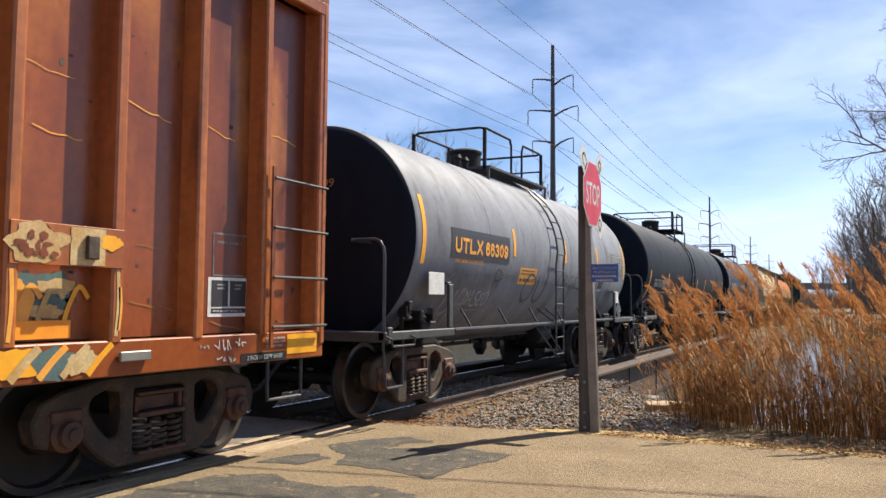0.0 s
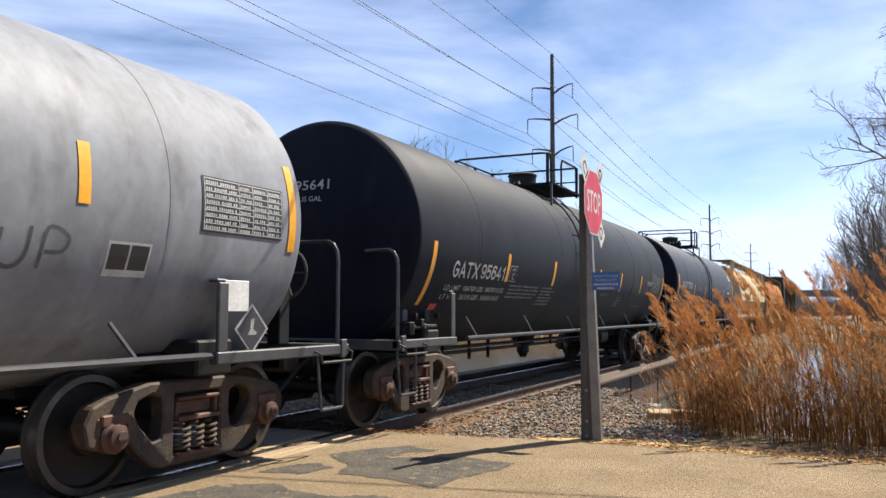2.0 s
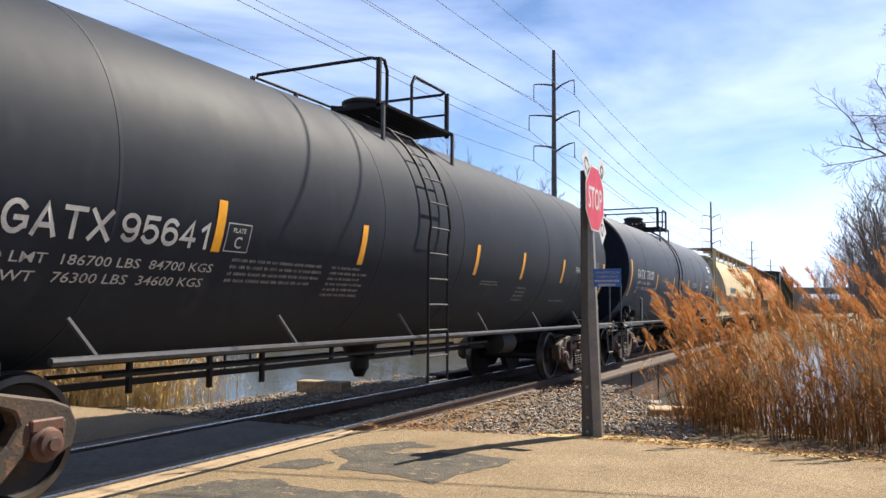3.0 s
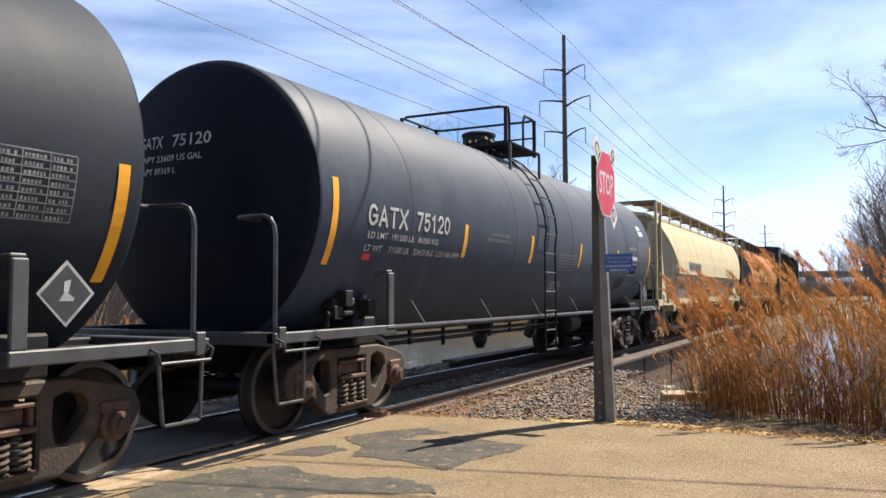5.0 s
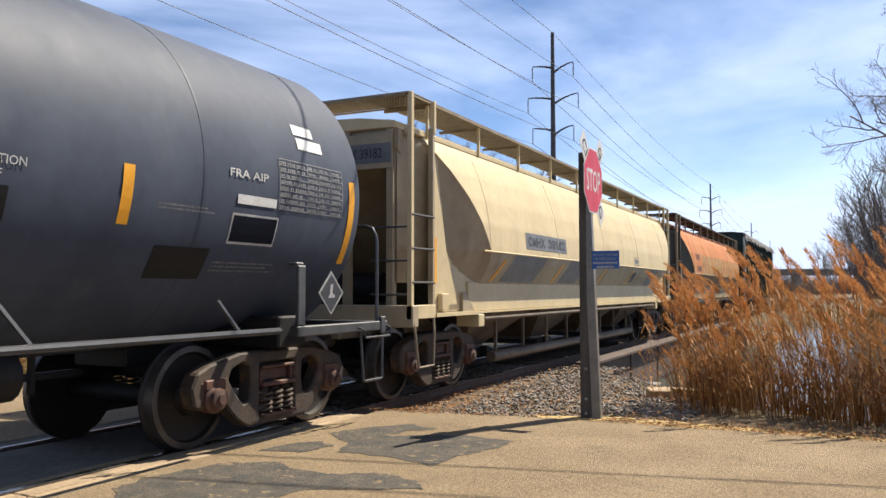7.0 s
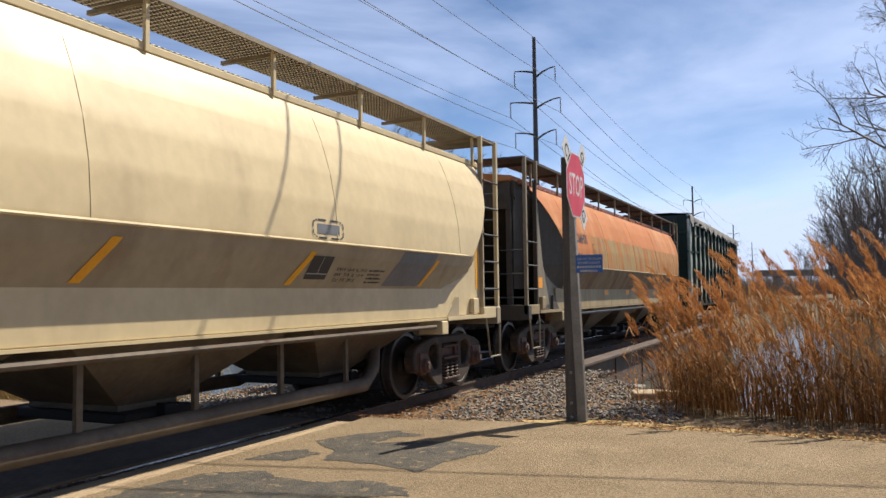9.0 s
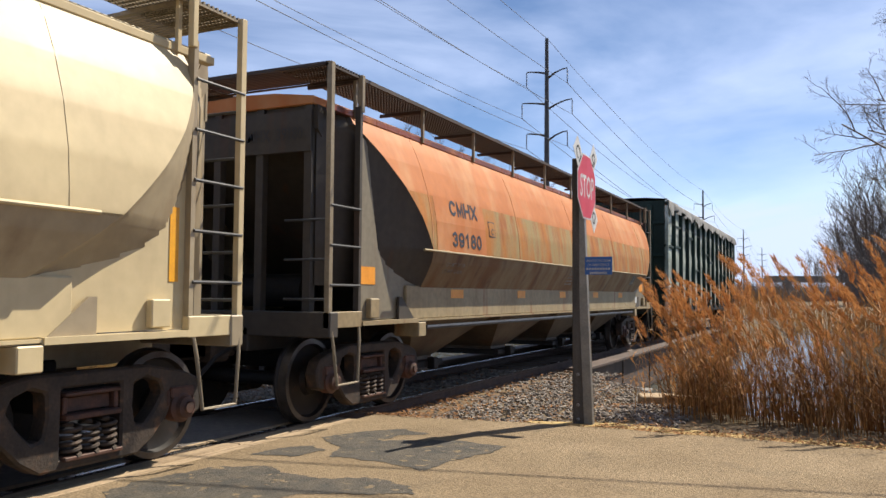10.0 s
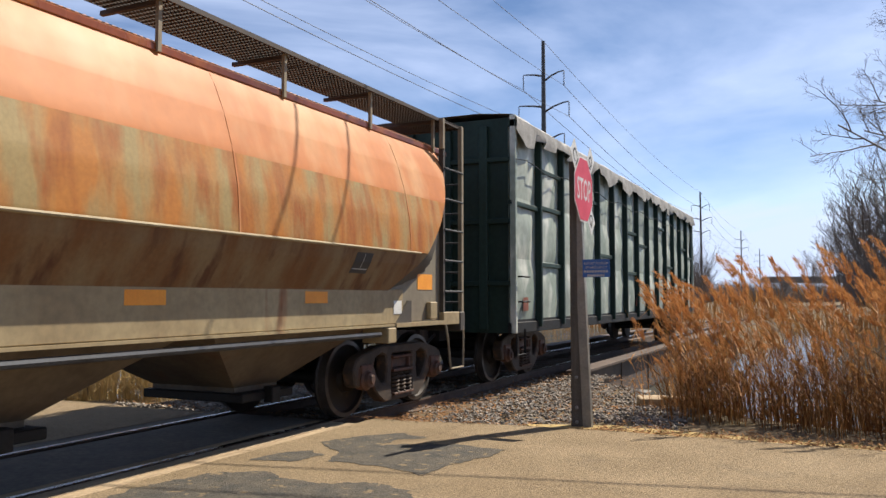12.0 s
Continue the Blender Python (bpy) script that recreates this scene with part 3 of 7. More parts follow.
def block_letters(parent, body, y0, y1, z0, z1, side, mat, bold=0.16, lift=0.006, gap=0.16):
    """Painted block capitals and figures of even stroke, each one a part of its own."""
    n = len(body)
    cell = (y1 - y0) / (n + gap * (n - 1))
    t = bold * (z1 - z0)
    for i, c in enumerate(body):
        bm = bmesh.new()
        left = y0 + i * cell * (1 + gap)
        for k, stroke in enumerate(GLYPHS[c]):
            pts = [Vector((left + t / 2 + u * (cell - t), z0 + t / 2 + v * (z1 - z0 - t), -0.0008 * k)) for u, v in stroke]
            last = None
            for j, p in enumerate(pts):
                a = (pts[max(j, 1)] - pts[max(j, 1) - 1]).normalized()
                b = (pts[min(j + 1, len(pts) - 1)] - pts[min(j, len(pts) - 2)]).normalized()
                na, nb = Vector((-a.y, a.x, 0)), Vector((-b.y, b.x, 0))
                mid = (na + nb).normalized()
                reach = min(1 / max(mid.dot(na), 0.3), 1.9) * t / 2
                end = a * (t / 2 if j == len(pts) - 1 else 0) - b * (t / 2 if j == 0 else 0)
                pair = (bm.verts.new(p + mid * reach + end), bm.verts.new(p - mid * reach + end))
                if last:
                    bm.faces.new((*last, pair[1], pair[0]))
                last = pair
        depth = {v: v.co.z for v in bm.verts}
        for v in bm.verts:
            v.co = (side(v.co.y) + lift + depth[v], v.co.x, v.co.y)
        part("letter", bm, mat, parent)


def blot(parent, name, y, z, ry, rz, seed, side, mat, lift=0.006):
    """A ragged patch of sprayed or flaking paint."""
    bm = bmesh.new()
    n = 36
    bm.faces.new([bm.verts.new((y + ry * r * math.cos(a), z + rz * r * math.sin(a), 0)) for a, r in ((2 * math.pi * i / n, 1 + 0.45 * noise.noise(Vector((math.cos(2 * math.pi * i / n) * 1.6, math.sin(2 * math.pi * i / n) * 1.6, seed))) + 0.18 * noise.noise(Vector((i * 0.9, 0, seed)))) for i in range(n))])
    bmesh.ops.triangulate(bm, faces=bm.faces[:])
    for v in bm.verts:
        v.co = (side(v.co.y) + lift, v.co.x, v.co.y)
    return part(name, bm, mat, parent)


def patch(parent, name, y0, y1, z0, z1, side, mat, lift=0.004, slant=0.0, label=""):
    """A flat painted or stuck-on field on a side."""
    bm = bmesh.new()
    bm.faces.new([bm.verts.new(p) for p in ((y0, z0, 0), (y1, z0, 0), (y1 + slant, z1, 0), (y0 + slant, z1, 0))])
    return part(name, on_side(bm, side, lift), mat, parent, label)


def small_print(parent, y0, y1, z0, z1, lines, side, mat, lift=0.006, seed=1):
    """Unreadable writing: rows of short bars."""
    rnd = random.Random(seed)
    bm = bmesh.new()
    h = (z1 - z0) / lines
    for i in range(lines):
        z, y = z1 - (i + 1) * h, y0
        stop = y1 - rnd.random() * 0.25 * (y1 - y0)
        while y < stop:
            for _ in range(rnd.randint(2, 7)):
                w, up = h * rnd.uniform(0.26, 0.42), h * rnd.uniform(0.60, 0.70)
                if y + w < y1:
                    bm.faces.new([bm.verts.new(p) for p in ((y, z + h * 0.2, 0), (y + w, z + h * 0.2, 0), (y + w, z + up, 0), (y, z + up, 0))])
                y += w + h * 0.16
            y += h * 0.35
    return tagged(part("small_print", on_side(bm, side, lift), mat, parent), kind="stuff")


def scrawl(parent, path, width, side, mat, lift=0.005):
    """A sprayed line of even width along points (y, z)."""
    bm = bmesh.new()
    pts = [Vector((*p, 0)) for p in path]
    fine = []
    for i in range(len(pts) - 1):
        p0, p1, p2, p3 = pts[max(i - 1, 0)], pts[i], pts[i + 1], pts[min(i + 2, len(pts) - 1)]
        for k in range(5):
            t = k / 5
            fine.append(0.5 * (2 * p1 + (p2 - p0) * t + (2 * p0 - 5 * p1 + 4 * p2 - p3) * t * t + (3 * p1 - p0 - 3 * p2 + p3) * t ** 3))
    fine.append(pts[-1])
    last = None
    for i, p in enumerate(fine):
        d = (fine[min(i + 1, len(fine) - 1)] - fine[max(i - 1, 0)])
        n = Vector((-d.y, d.x, 0)).normalized() * width / 2 if d.length else Vector((0, width / 2, 0))
        pair = (bm.verts.new(p + n), bm.verts.new(p - n))
        if last:
            bm.faces.new((*last, pair[1], pair[0]))
        last = pair
    for v in bm.verts:
        v.co = (side(v.co.y) + lift, v.co.x, v.co.y)
    return part("graffiti", bm, mat, parent)

# ---- ground, water, road ----
XC = -6.05          # middle of the track
GAUGE = 0.75        # rail head from the middle


def smooth(a, b, v):
    t = min(max((v - a) / (b - a), 0), 1)
    return t * t * (3 - 2 * t)


def ground_height(x, y):
    """Road causeway and track bank at about rail height, ponds on both sides beyond the road, land again far off."""
    near_pond = smooth(10.2, 13.5, y + 0.25 * (x - 1)) * smooth(-3.6, -1.4, x)
    far_pond = smooth(9.4, 12.5, y) * smooth(-9.0, -11.5, x)
    creek = smooth(14.5, 17.5, y) * (1 - smooth(36, 40, y))
    wet = max(near_pond, far_pond, creek) * (1 - smooth(60, 75, y)) * (1 - smooth(40, 60, abs(x)))
    wet = max(wet, smooth(-10.0, -13.0, x) * (1 - smooth(-5, -9, y)) * smooth(8.5, 11.0, y) * (1 - smooth(60, 75, y)) * (1 - smooth(40, 60, abs(x))))
    bank = -0.07 - 0.10 * smooth(8.3, 8.9, y) * (1 - smooth(-3.0, -2.2, x))
    rise = 0.5 * smooth(60, 90, y) + 0.6 * smooth(50, 80, abs(x))
    rough = noise.noise(Vector((x * 0.6, y * 0.6, 0))) * 0.035 * smooth(9.2, 10.5, y) if abs(x) < 60 and y < 90 else 0.0
    return bank - 1.7 * wet + rise + rough


def axis_steps(fine0, fine1, step, far):
    fine = list(np.arange(fine0, fine1, step))
    out, d, a, b = [], step, fine0, fine1
    low, high = [], []
    while a > -far:
        d *= 1.5
        a -= d
        low.append(a)
    d = step
    while b < far:
        high.append(b)
        d *= 1.5
        b += d
    return low[::-1] + fine + high + [far]


def ground_sheet():
    xs, ys = axis_steps(-22, 10, 0.4, 2500), axis_steps(4, 30, 0.4, 2500)
    verts = [(x, y, ground_height(x, y)) for y in ys for x in xs]
    w = len(xs)
    faces = [(j * w + i, j * w + i + 1, (j + 1) * w + i + 1, (j + 1) * w + i) for j in range(len(ys) - 1) for i in range(w - 1)]
    me = bpy.data.meshes.new("ground")
    me.from_pydata(verts, [], faces)
    for p in me.polygons:
        p.use_smooth = True
    me.materials.append(M["earth"])
    tagged(new("ground", me), "dry earth ground with litter and low banks", "ground", kind="structure")


ground_sheet()
bm = bmesh.new()
for x0, x1, y0, y1 in ((-62, 62, 9, 77),):
    bm.faces.new([bm.verts.new(p) for p in ((x0, y0, -0.95), (x1, y0, -0.95), (x1, y1, -0.95), (x0, y1, -0.95))])
tagged(part("water", bm, water), "rippled grey-green pond water under the railway bridge", "water", kind="structure")


def road_edge(x):
    return 8.45 + 0.28 * smooth(-4.8, -2.4, x) - 0.10 * smooth(-1.0, 3.0, x) + 0.05 * noise.noise(Vector((x * 1.7, 3.1, 0)))


def road_sheet(name, x0, x1, y0, edge, z, label):
    n = max(int((x1 - x0) / 0.12), 2)
    bm = bmesh.new()
    xs = [x0 + (x1 - x0) * i / n for i in range(n + 1)]
    rows = [[bm.verts.new((x, y, z)) for x in xs] for y in (y0, 2.0, 5.0)]
    rows.append([bm.verts.new((x, edge(x), z)) for x in xs])
    rows.append([bm.verts.new((x, edge(x) + 0.03, z - 0.09)) for x in xs])
    for a, b in zip(rows, rows[1:]):
        for i in range(n):
            bm.faces.new((a[i], a[i + 1], b[i + 1], b[i]))
    return tagged(part(name, bm, M["asphalt"]), label, "road", kind="structure")


road_sheet("road", XC + 1.12, 60, -9.0, road_edge, -0.012, "tan chip-seal asphalt road with darker repairs")
road_sheet("road_beyond", -60, XC - 1.05, -9.0, lambda x: 7.95 + 0.12 * noise.noise(Vector((x * 1.3, 8.2, 0))), -0.012, "tan asphalt road going on past the tracks")


def cornered_patch(corners, seed):
    """A ragged repair between a few corners."""
    bm = bmesh.new()
    vs, n = [], len(corners)
    for i in range(n):
        a, b = Vector(corners[i]), Vector(corners[(i + 1) % n])
        for k in range(24):
            p = a.lerp(b, k / 24)
            q = p.copy()
            for f, size in ((4, 0.07), (17, 0.030), (45, 0.018)):
                p += Vector((noise.noise(Vector((q.x * f, q.y * f, seed))), noise.noise(Vector((q.x * f, q.y * f, seed + 9))))) * size
            vs.append(bm.verts.new((p.x, p.y, -0.008)))
    bm.faces.new(vs)
    bmesh.ops.triangulate(bm, faces=bm.faces[:])
    return bm


for corners, seed in (
        (((-4.62, 6.82), (-4.35, 7.42), (-4.1, 7.62), (-3.75, 7.48), (-4.0, 7.2), (-3.98, 6.92), (-3.62, 7.15), (-3.3, 7.3), (-2.78, 7.2), (-2.95, 6.45), (-3.0, 5.9), (-3.55, 6.1), (-4.0, 6.05), (-4.2, 6.5)), 2.0),
        (((-4.66, 5.78), (-4.6, 6.2), (-4.4, 6.42), (-4.2, 6.3), (-4.28, 5.9)), 5.0),
        (((-4.75, 4.3), (-4.7, 4.9), (-4.55, 5.3), (-4.25, 5.5), (-3.95, 5.35), (-3.6, 5.32), (-3.3, 5.5), (-2.9, 5.42), (-2.72, 5.2), (-3.1, 5.0), (-3.48, 4.85), (-3.5, 4.5), (-3.1, 4.1), (-4.2, 3.8)), 13.0)):
    tagged(part("asphalt_patch", cornered_patch(corners, seed), M["asphalt_dark"]), "ragged dark asphalt repair in the tan road", "road patch", "asphalt repairs", "structure")
tagged(part("gravel_shoulder", slab([(-2.9, 8.55), (6.0, 8.45), (6.0, 8.85), (2.0, 8.95), (-0.5, 9.05), (-2.3, 9.25), (-3.2, 8.9)], -0.10, -0.03, "z"), M["straw"]), "strip of dry straw and grit along the road", "verge", kind="structure")

# ---- track ----
track = thing("railway_track", "single railway track with timber sleepers and a road crossing", "railway track", XC, 0, 0, kind="structure")
head = [(-0.036, -0.03), (-0.036, -0.004), (-0.028, 0), (0.028, 0), (0.036, -0.004), (0.036, -0.03), (0.01, -0.045), (0.01, -0.135), (0.07, -0.15), (0.07, -0.165), (-0.07, -0.165), (-0.07, -0.15), (-0.01, -0.135), (-0.01, -0.045)]
for s in (-1, 1):
    bm = slab([(x + s * GAUGE, z) for x, z in head], -60, 260, "y")
    ob = part("rail", bm, M["rail"], track, "rusty steel rail with a polished head")
    ob.data.materials.append(M["rail_top"])
    for p in ob.data.polygons:
        if p.normal.z > 0.8 and p.center.z > -0.01:
            p.material_index = 1
rnd = random.Random(4)
for i in range(150):
    y = 8.35 + i * 0.52
    if y < 60:
        a = rnd.uniform(-0.04, 0.04)
        if i == 0:
            first_sleeper = part("sleeper", boxes((-1.3, 1.3, -0.115, 0.115, -0.35, -0.172)), M["sleeper"], track, bevel=0.012)
            first_sleeper.location = (a, y, 0)
        else:
            share("sleeper", first_sleeper.data, track, pose(a, y + rnd.uniform(-0.03, 0.03), rnd.uniform(-0.012, 0.008), 0, 0, rnd.uniform(-1.2, 1.2)))
# crossing: asphalt between the rails and long timbers beside them
part("crossing_asphalt", boxes((-GAUGE + 0.10, GAUGE - 0.10, -9, 8.1, -0.16, -0.02)), M["asphalt_mid"], track, "dark asphalt between the rails")
part("crossing_asphalt", boxes((-GAUGE - 0.32, -GAUGE - 0.05, -9, 8.0, -0.16, -0.02)), M["asphalt_mid"], track)
y = -9.0
while y < 7.9:
    step = min(rnd.uniform(1.6, 2.4), 8.0 - y)
    for x0, x1, z in ((GAUGE + 0.06, GAUGE + 0.23, 0.0), (GAUGE + 0.25, GAUGE + 0.38, -0.004), (GAUGE - 0.19, GAUGE - 0.09, -0.006)):
        part("crossing_timber", boxes((x0, x1, y + 0.006, y + step - 0.006, -0.16, z - 0.008 * rnd.random())), M["plank"], track, bevel=0.01)
    y += step


def stones(name, count, place, size, label, seed):
    """Loose broken stones as one joined mesh."""
    rnd = random.Random(seed)
    verts, faces = [], []
    base = [(1, 0, 0), (-1, 0, 0), (0, 1, 0), (0, -1, 0), (0, 0, 1), (0, 0, -1), (0.6, 0.6, 0.6), (-0.6, -0.6, 0.5)]
    tri = [(0, 6, 4), (6, 2, 4), (2, 1, 4), (1, 7, 4), (7, 3, 4), (3, 0, 4), (0, 2, 6), (1, 3, 7), (2, 0, 5), (1, 2, 5), (3, 1, 5), (0, 3, 5)]
    for _ in range(count):
        x, y, z = place(rnd)
        r = size * rnd.uniform(0.5, 1.35)
        turn = Euler((rnd.uniform(0, 6), rnd.uniform(0, 6), rnd.uniform(0, 6))).to_matrix()
        k = len(verts)
        for b in base:
            v = turn @ (Vector(b) * r * rnd.uniform(0.7, 1.15))
            verts.append((x + v.x, y + v.y, z + v.z * 0.75))
        faces += [tuple(k + i for i in t) for t in tri]
    me = bpy.data.meshes.new(name)
    me.from_pydata(verts, [], faces)
    me.materials.append(M["stone"])
    return tagged(new(name, me), label, "ballast", kind="stuff")


def ballast_place(rnd):
    while True:
        x, y = rnd.uniform(-9.0, -1.6), rnd.uniform(8.25, 16.0)
        if y < road_edge(x) + 0.05 - 0.4 * (x < -5):
            continue
        if x > -2.9 and y < 9.2 - 0.2 * x and rnd.random() < 0.75:
            continue
        sleeper_gap = ((y - 8.35) % 0.52)
        if abs(x - XC) < 1.3 and (sleeper_gap < 0.12 or sleeper_gap > 0.40):
            continue
        z = -0.165 if abs(x - XC) < 1.5 else -0.13 if abs(x - XC) < 2.2 else ground_height(x, y) + 0.02
        return x, y, z + rnd.uniform(-0.02, 0.015)


stones("ballast", 16000, ballast_place, 0.030, "loose grey ballast stones beside the track", 7)


# ---- level-crossing sign post ----
def sign_post():
    post = thing("crossing_sign_post", "weathered timber post carrying railway crossing signs", "sign post", -2.60, 9.05, -0.1)
    part("timber_post", boxes((-0.07, 0.07, -0.07, 0.07, 0, 3.08)), M["timber"], post, bevel=0.01).matrix_basis = pose(-0.032, 0, 0, 0, 0, 15)
    for z in (0.12, 0.28, 0.62):
        part("bolt", lathe(bmesh.new(), [(-0.095, 0.010), (-0.088, 0.018), (-0.066, 0.018)], 10, "y", (-0.022, 0, z)), M["galvanised"], post)
    part("steel_post", boxes((0.035, 0.128, -0.035, -0.029, 0, 2.7), (0.122, 0.132, -0.035, 0.045, 0, 2.7)), M["galvanised"], post, "pale galvanised channel post", bevel=0.003).matrix_basis = pose(0.012, -0.03, 0, 0, -2.2, 0)
    # octagonal stop sign, facing along the road
    r = 0.37 / math.cos(math.pi / 8)
    octagon = [(r * math.cos(math.pi / 8 + i * math.pi / 4), 2.75 + r * math.sin(math.pi / 8 + i * math.pi / 4)) for i in range(8)]
    stop = part("stop_sign", slab(octagon, 0.062, 0.066, "x"), M["white"], post, "red octagonal stop sign with white border")
    part("sign_face", slab([(y * 0.95, 2.75 + (z - 2.75) * 0.95) for y, z in octagon], 0.067, 0.0685, "x"), M["red"], stop)
    writing(stop, "STOP", -0.28, 0.28, 2.62, 2.88, lambda z: 0.0685, M["white"], 0.002)
    # crossbuck blades behind it
    for s in (-1, 1):
        low = -0.36 if s > 0 else -0.61  # one end is broken off behind the stop sign
        blade = part("crossbuck_blade", slab([(low, -0.115), (0.61, -0.115), (0.61, 0.115), (low, 0.115)], 0.0, 0.004, "x"), M["white"], post, "white crossbuck blade seen almost edge on", bevel=0)
        blade.matrix_basis = pose(0.055, -0.0, 2.77, 45 * s + (3 if s > 0 else -2), 0, 0)
        body = "RAILROAD" if s > 0 else "CROSSING"
        writing(blade, body, low + 0.06, 0.54, -0.07, 0.07, lambda z: 0.004, M["black"], 0.002)
    # blue notice
    notice = part("notice_plate", slab([(0.07, 1.745), (0.38, 1.745), (0.38, 1.945), (0.07, 1.945)], -0.10, -0.095, "y"), M["blue"], post, "blue emergency notice plate with white writing", bevel=0)
    for i, (body, w) in enumerate((("REPORT PROBLEM", 0.27), ("OR EMERGENCY", 0.25), (None, 0.28), (None, 0.2))):
        z = 1.90 - i * 0.045
        if body:
            bm = bmesh.new()
            bm.from_mesh(letters(body))
            for v in bm.verts:
                v.co = (0.225 - w / 2 + v.co.x * w, -0.102, z - 0.014 + v.co.y * 0.028)
            part("lettering", bm, M["marking"], notice)
        else:
            bm = bmesh.new()
            for k in range(9):
                x = 0.225 - w / 2 + k * w / 9
                box(bm, x, x + w / 12, -0.1025, -0.1015, z - 0.013, z + 0.011)
            part("writing_bars", bm, M["marking"], notice)
    part("notice_arm", boxes((0.02, 0.36, -0.094, -0.08, 1.82, 1.86)), M["galvanised"], post)


sign_post()

# ---- rolling stock: shared running gear ----
WHEEL_R = 0.457
CARS, WHEELSETS = [], []


def gear_meshes():
    """Meshes of side frame, springs, bearings, wheels and axle, shared by all cars."""
    made = {}

    def keep(key, bm, mat, bevel=0.0, smooth=False):
        ob = part(key, bm, mat, None, bevel=bevel, smooth=smooth)
        made[key] = ob.data
        bpy.data.objects.remove(ob)

    outer = [(-1.13, 0.40), (-1.17, 0.56), (-1.10, 0.69), (-0.95, 0.75), (-0.55, 0.83), (0.55, 0.83), (0.95, 0.75), (1.10, 0.69), (1.17, 0.56), (1.13, 0.40),
             (1.02, 0.36), (0.98, 0.52), (0.82, 0.52), (0.76, 0.40), (0.60, 0.24), (0.44, 0.14), (-0.44, 0.14), (-0.60, 0.24), (-0.76, 0.40), (-0.82, 0.52), (-0.98, 0.52), (-1.02, 0.36)]
    lobe = [(0.40, 0.70), (0.52, 0.74), (0.66, 0.69), (0.70, 0.60), (0.62, 0.48), (0.50, 0.36), (0.42, 0.38), (0.39, 0.52)]
    holes = [lobe, [(-y, z) for y, z in lobe[::-1]], [(-0.27, 0.72), (0.27, 0.72), (0.27, 0.23), (-0.27, 0.23)]]
    keep("side_frame", slab(outer, -0.08, 0.08, "x", holes), M["bogie"], 0.018)
    keep("bolster_end", boxes((-0.06, 0.11, -0.25, 0.25, 0.49, 0.53), (-0.06, 0.10, -0.25, 0.25, 0.66, 0.69), (-0.06, 0.07, -0.25, -0.21, 0.53, 0.66), (-0.06, 0.07, 0.21, 0.25, 0.53, 0.66), (-0.06, 0.03, -0.2, 0.2, 0.54, 0.65)), M["bearing"], 0.008)
    keep("spring_seat", boxes((-0.06, 0.12, -0.26, 0.26, 0.205, 0.235)), M["bearing"], 0.006)
    bm = bmesh.new()
    tube(bm, [(0.065 * math.cos(a), 0.065 * math.sin(a), 0.25 + 0.24 * a / (2 * math.pi * 5)) for a in np.arange(0, 2 * math.pi * 5, 0.5)], 0.017, 6)
    keep("spring", bm, M["bogie"], smooth=True)
    keep("bearing_cap", lathe(bmesh.new(), [(0.0, 0.13), (0.10, 0.13), (0.12, 0.10), (0.16, 0.09), (0.17, 0.05), (0.19, 0.045)], 16, "x"), M["bearing"], smooth=True)
    keep("bearing_adapter", boxes((-0.07, 0.11, -0.13, 0.13, 0.08, 0.17), (-0.06, 0.09, -0.16, -0.12, 0.02, 0.15), (-0.06, 0.09, 0.12, 0.16, 0.02, 0.15)), M["bearing"], 0.012)
    r = WHEEL_R
    keep("wheel", lathe(bmesh.new(), [(-0.075, r - 0.06), (-0.075, r + 0.024), (-0.050, r + 0.026), (-0.035, r + 0.004), (0.06, r - 0.004), (0.065, r - 0.055), (0.02, r - 0.075), (0.0, 0.30), (0.03, 0.17), (0.09, 0.15), (0.09, 0.09)], 40, "x"), M["wheel"], smooth=True)
    made["wheel"].materials.append(M["rim"])
    for p in made["wheel"].polygons:
        reach = math.hypot(p.center.y, p.center.z)
        if r - 0.05 < reach and p.center.x > 0.0:
            p.material_index = 1
    keep("axle", lathe(bmesh.new(), [(-1.12, 0.075), (-0.85, 0.075), (-0.84, 0.09), (0, 0.08), (0.84, 0.09), (0.85, 0.075), (1.12, 0.075)], 14, "x"), M["black"], smooth=True)
    bm = boxes((-1.0, 1.0, -0.2, 0.2, 0.50, 0.72), (-0.35, 0.35, -0.28, 0.28, 0.66, 0.86))
    keep("bolster", bm, M["black"], 0.02)
    keep("brake_beam", boxes((-0.75, 0.75, 0.44, 0.52, 0.36, 0.46), (0.62, 0.72, 0.5, 0.6, 0.3, 0.55), (-0.72, -0.62, 0.5, 0.6, 0.3, 0.55)), M["bogie"], 0.01)
    keep("coupler", boxes((-0.08, 0.08, -0.75, 0.35, 0.72, 0.92), (-0.18, 0.14, -0.98, -0.70, 0.68, 0.98)), M["bogie"], 0.03)
    bm = bmesh.new()
    tube(bm, [(0.25, 0.1, 0.85), (0.3, -0.25, 0.75), (0.22, -0.6, 0.42), (0.1, -0.85, 0.4)], 0.025, 8)
    keep("air_hose", bm, M["black"], smooth=True)
    keep("rung", tube(bmesh.new(), [(0, 0, 0), (0, 0.46, 0)], 0.011, 8), M["grey_steel"])
    return made


GEAR = gear_meshes()


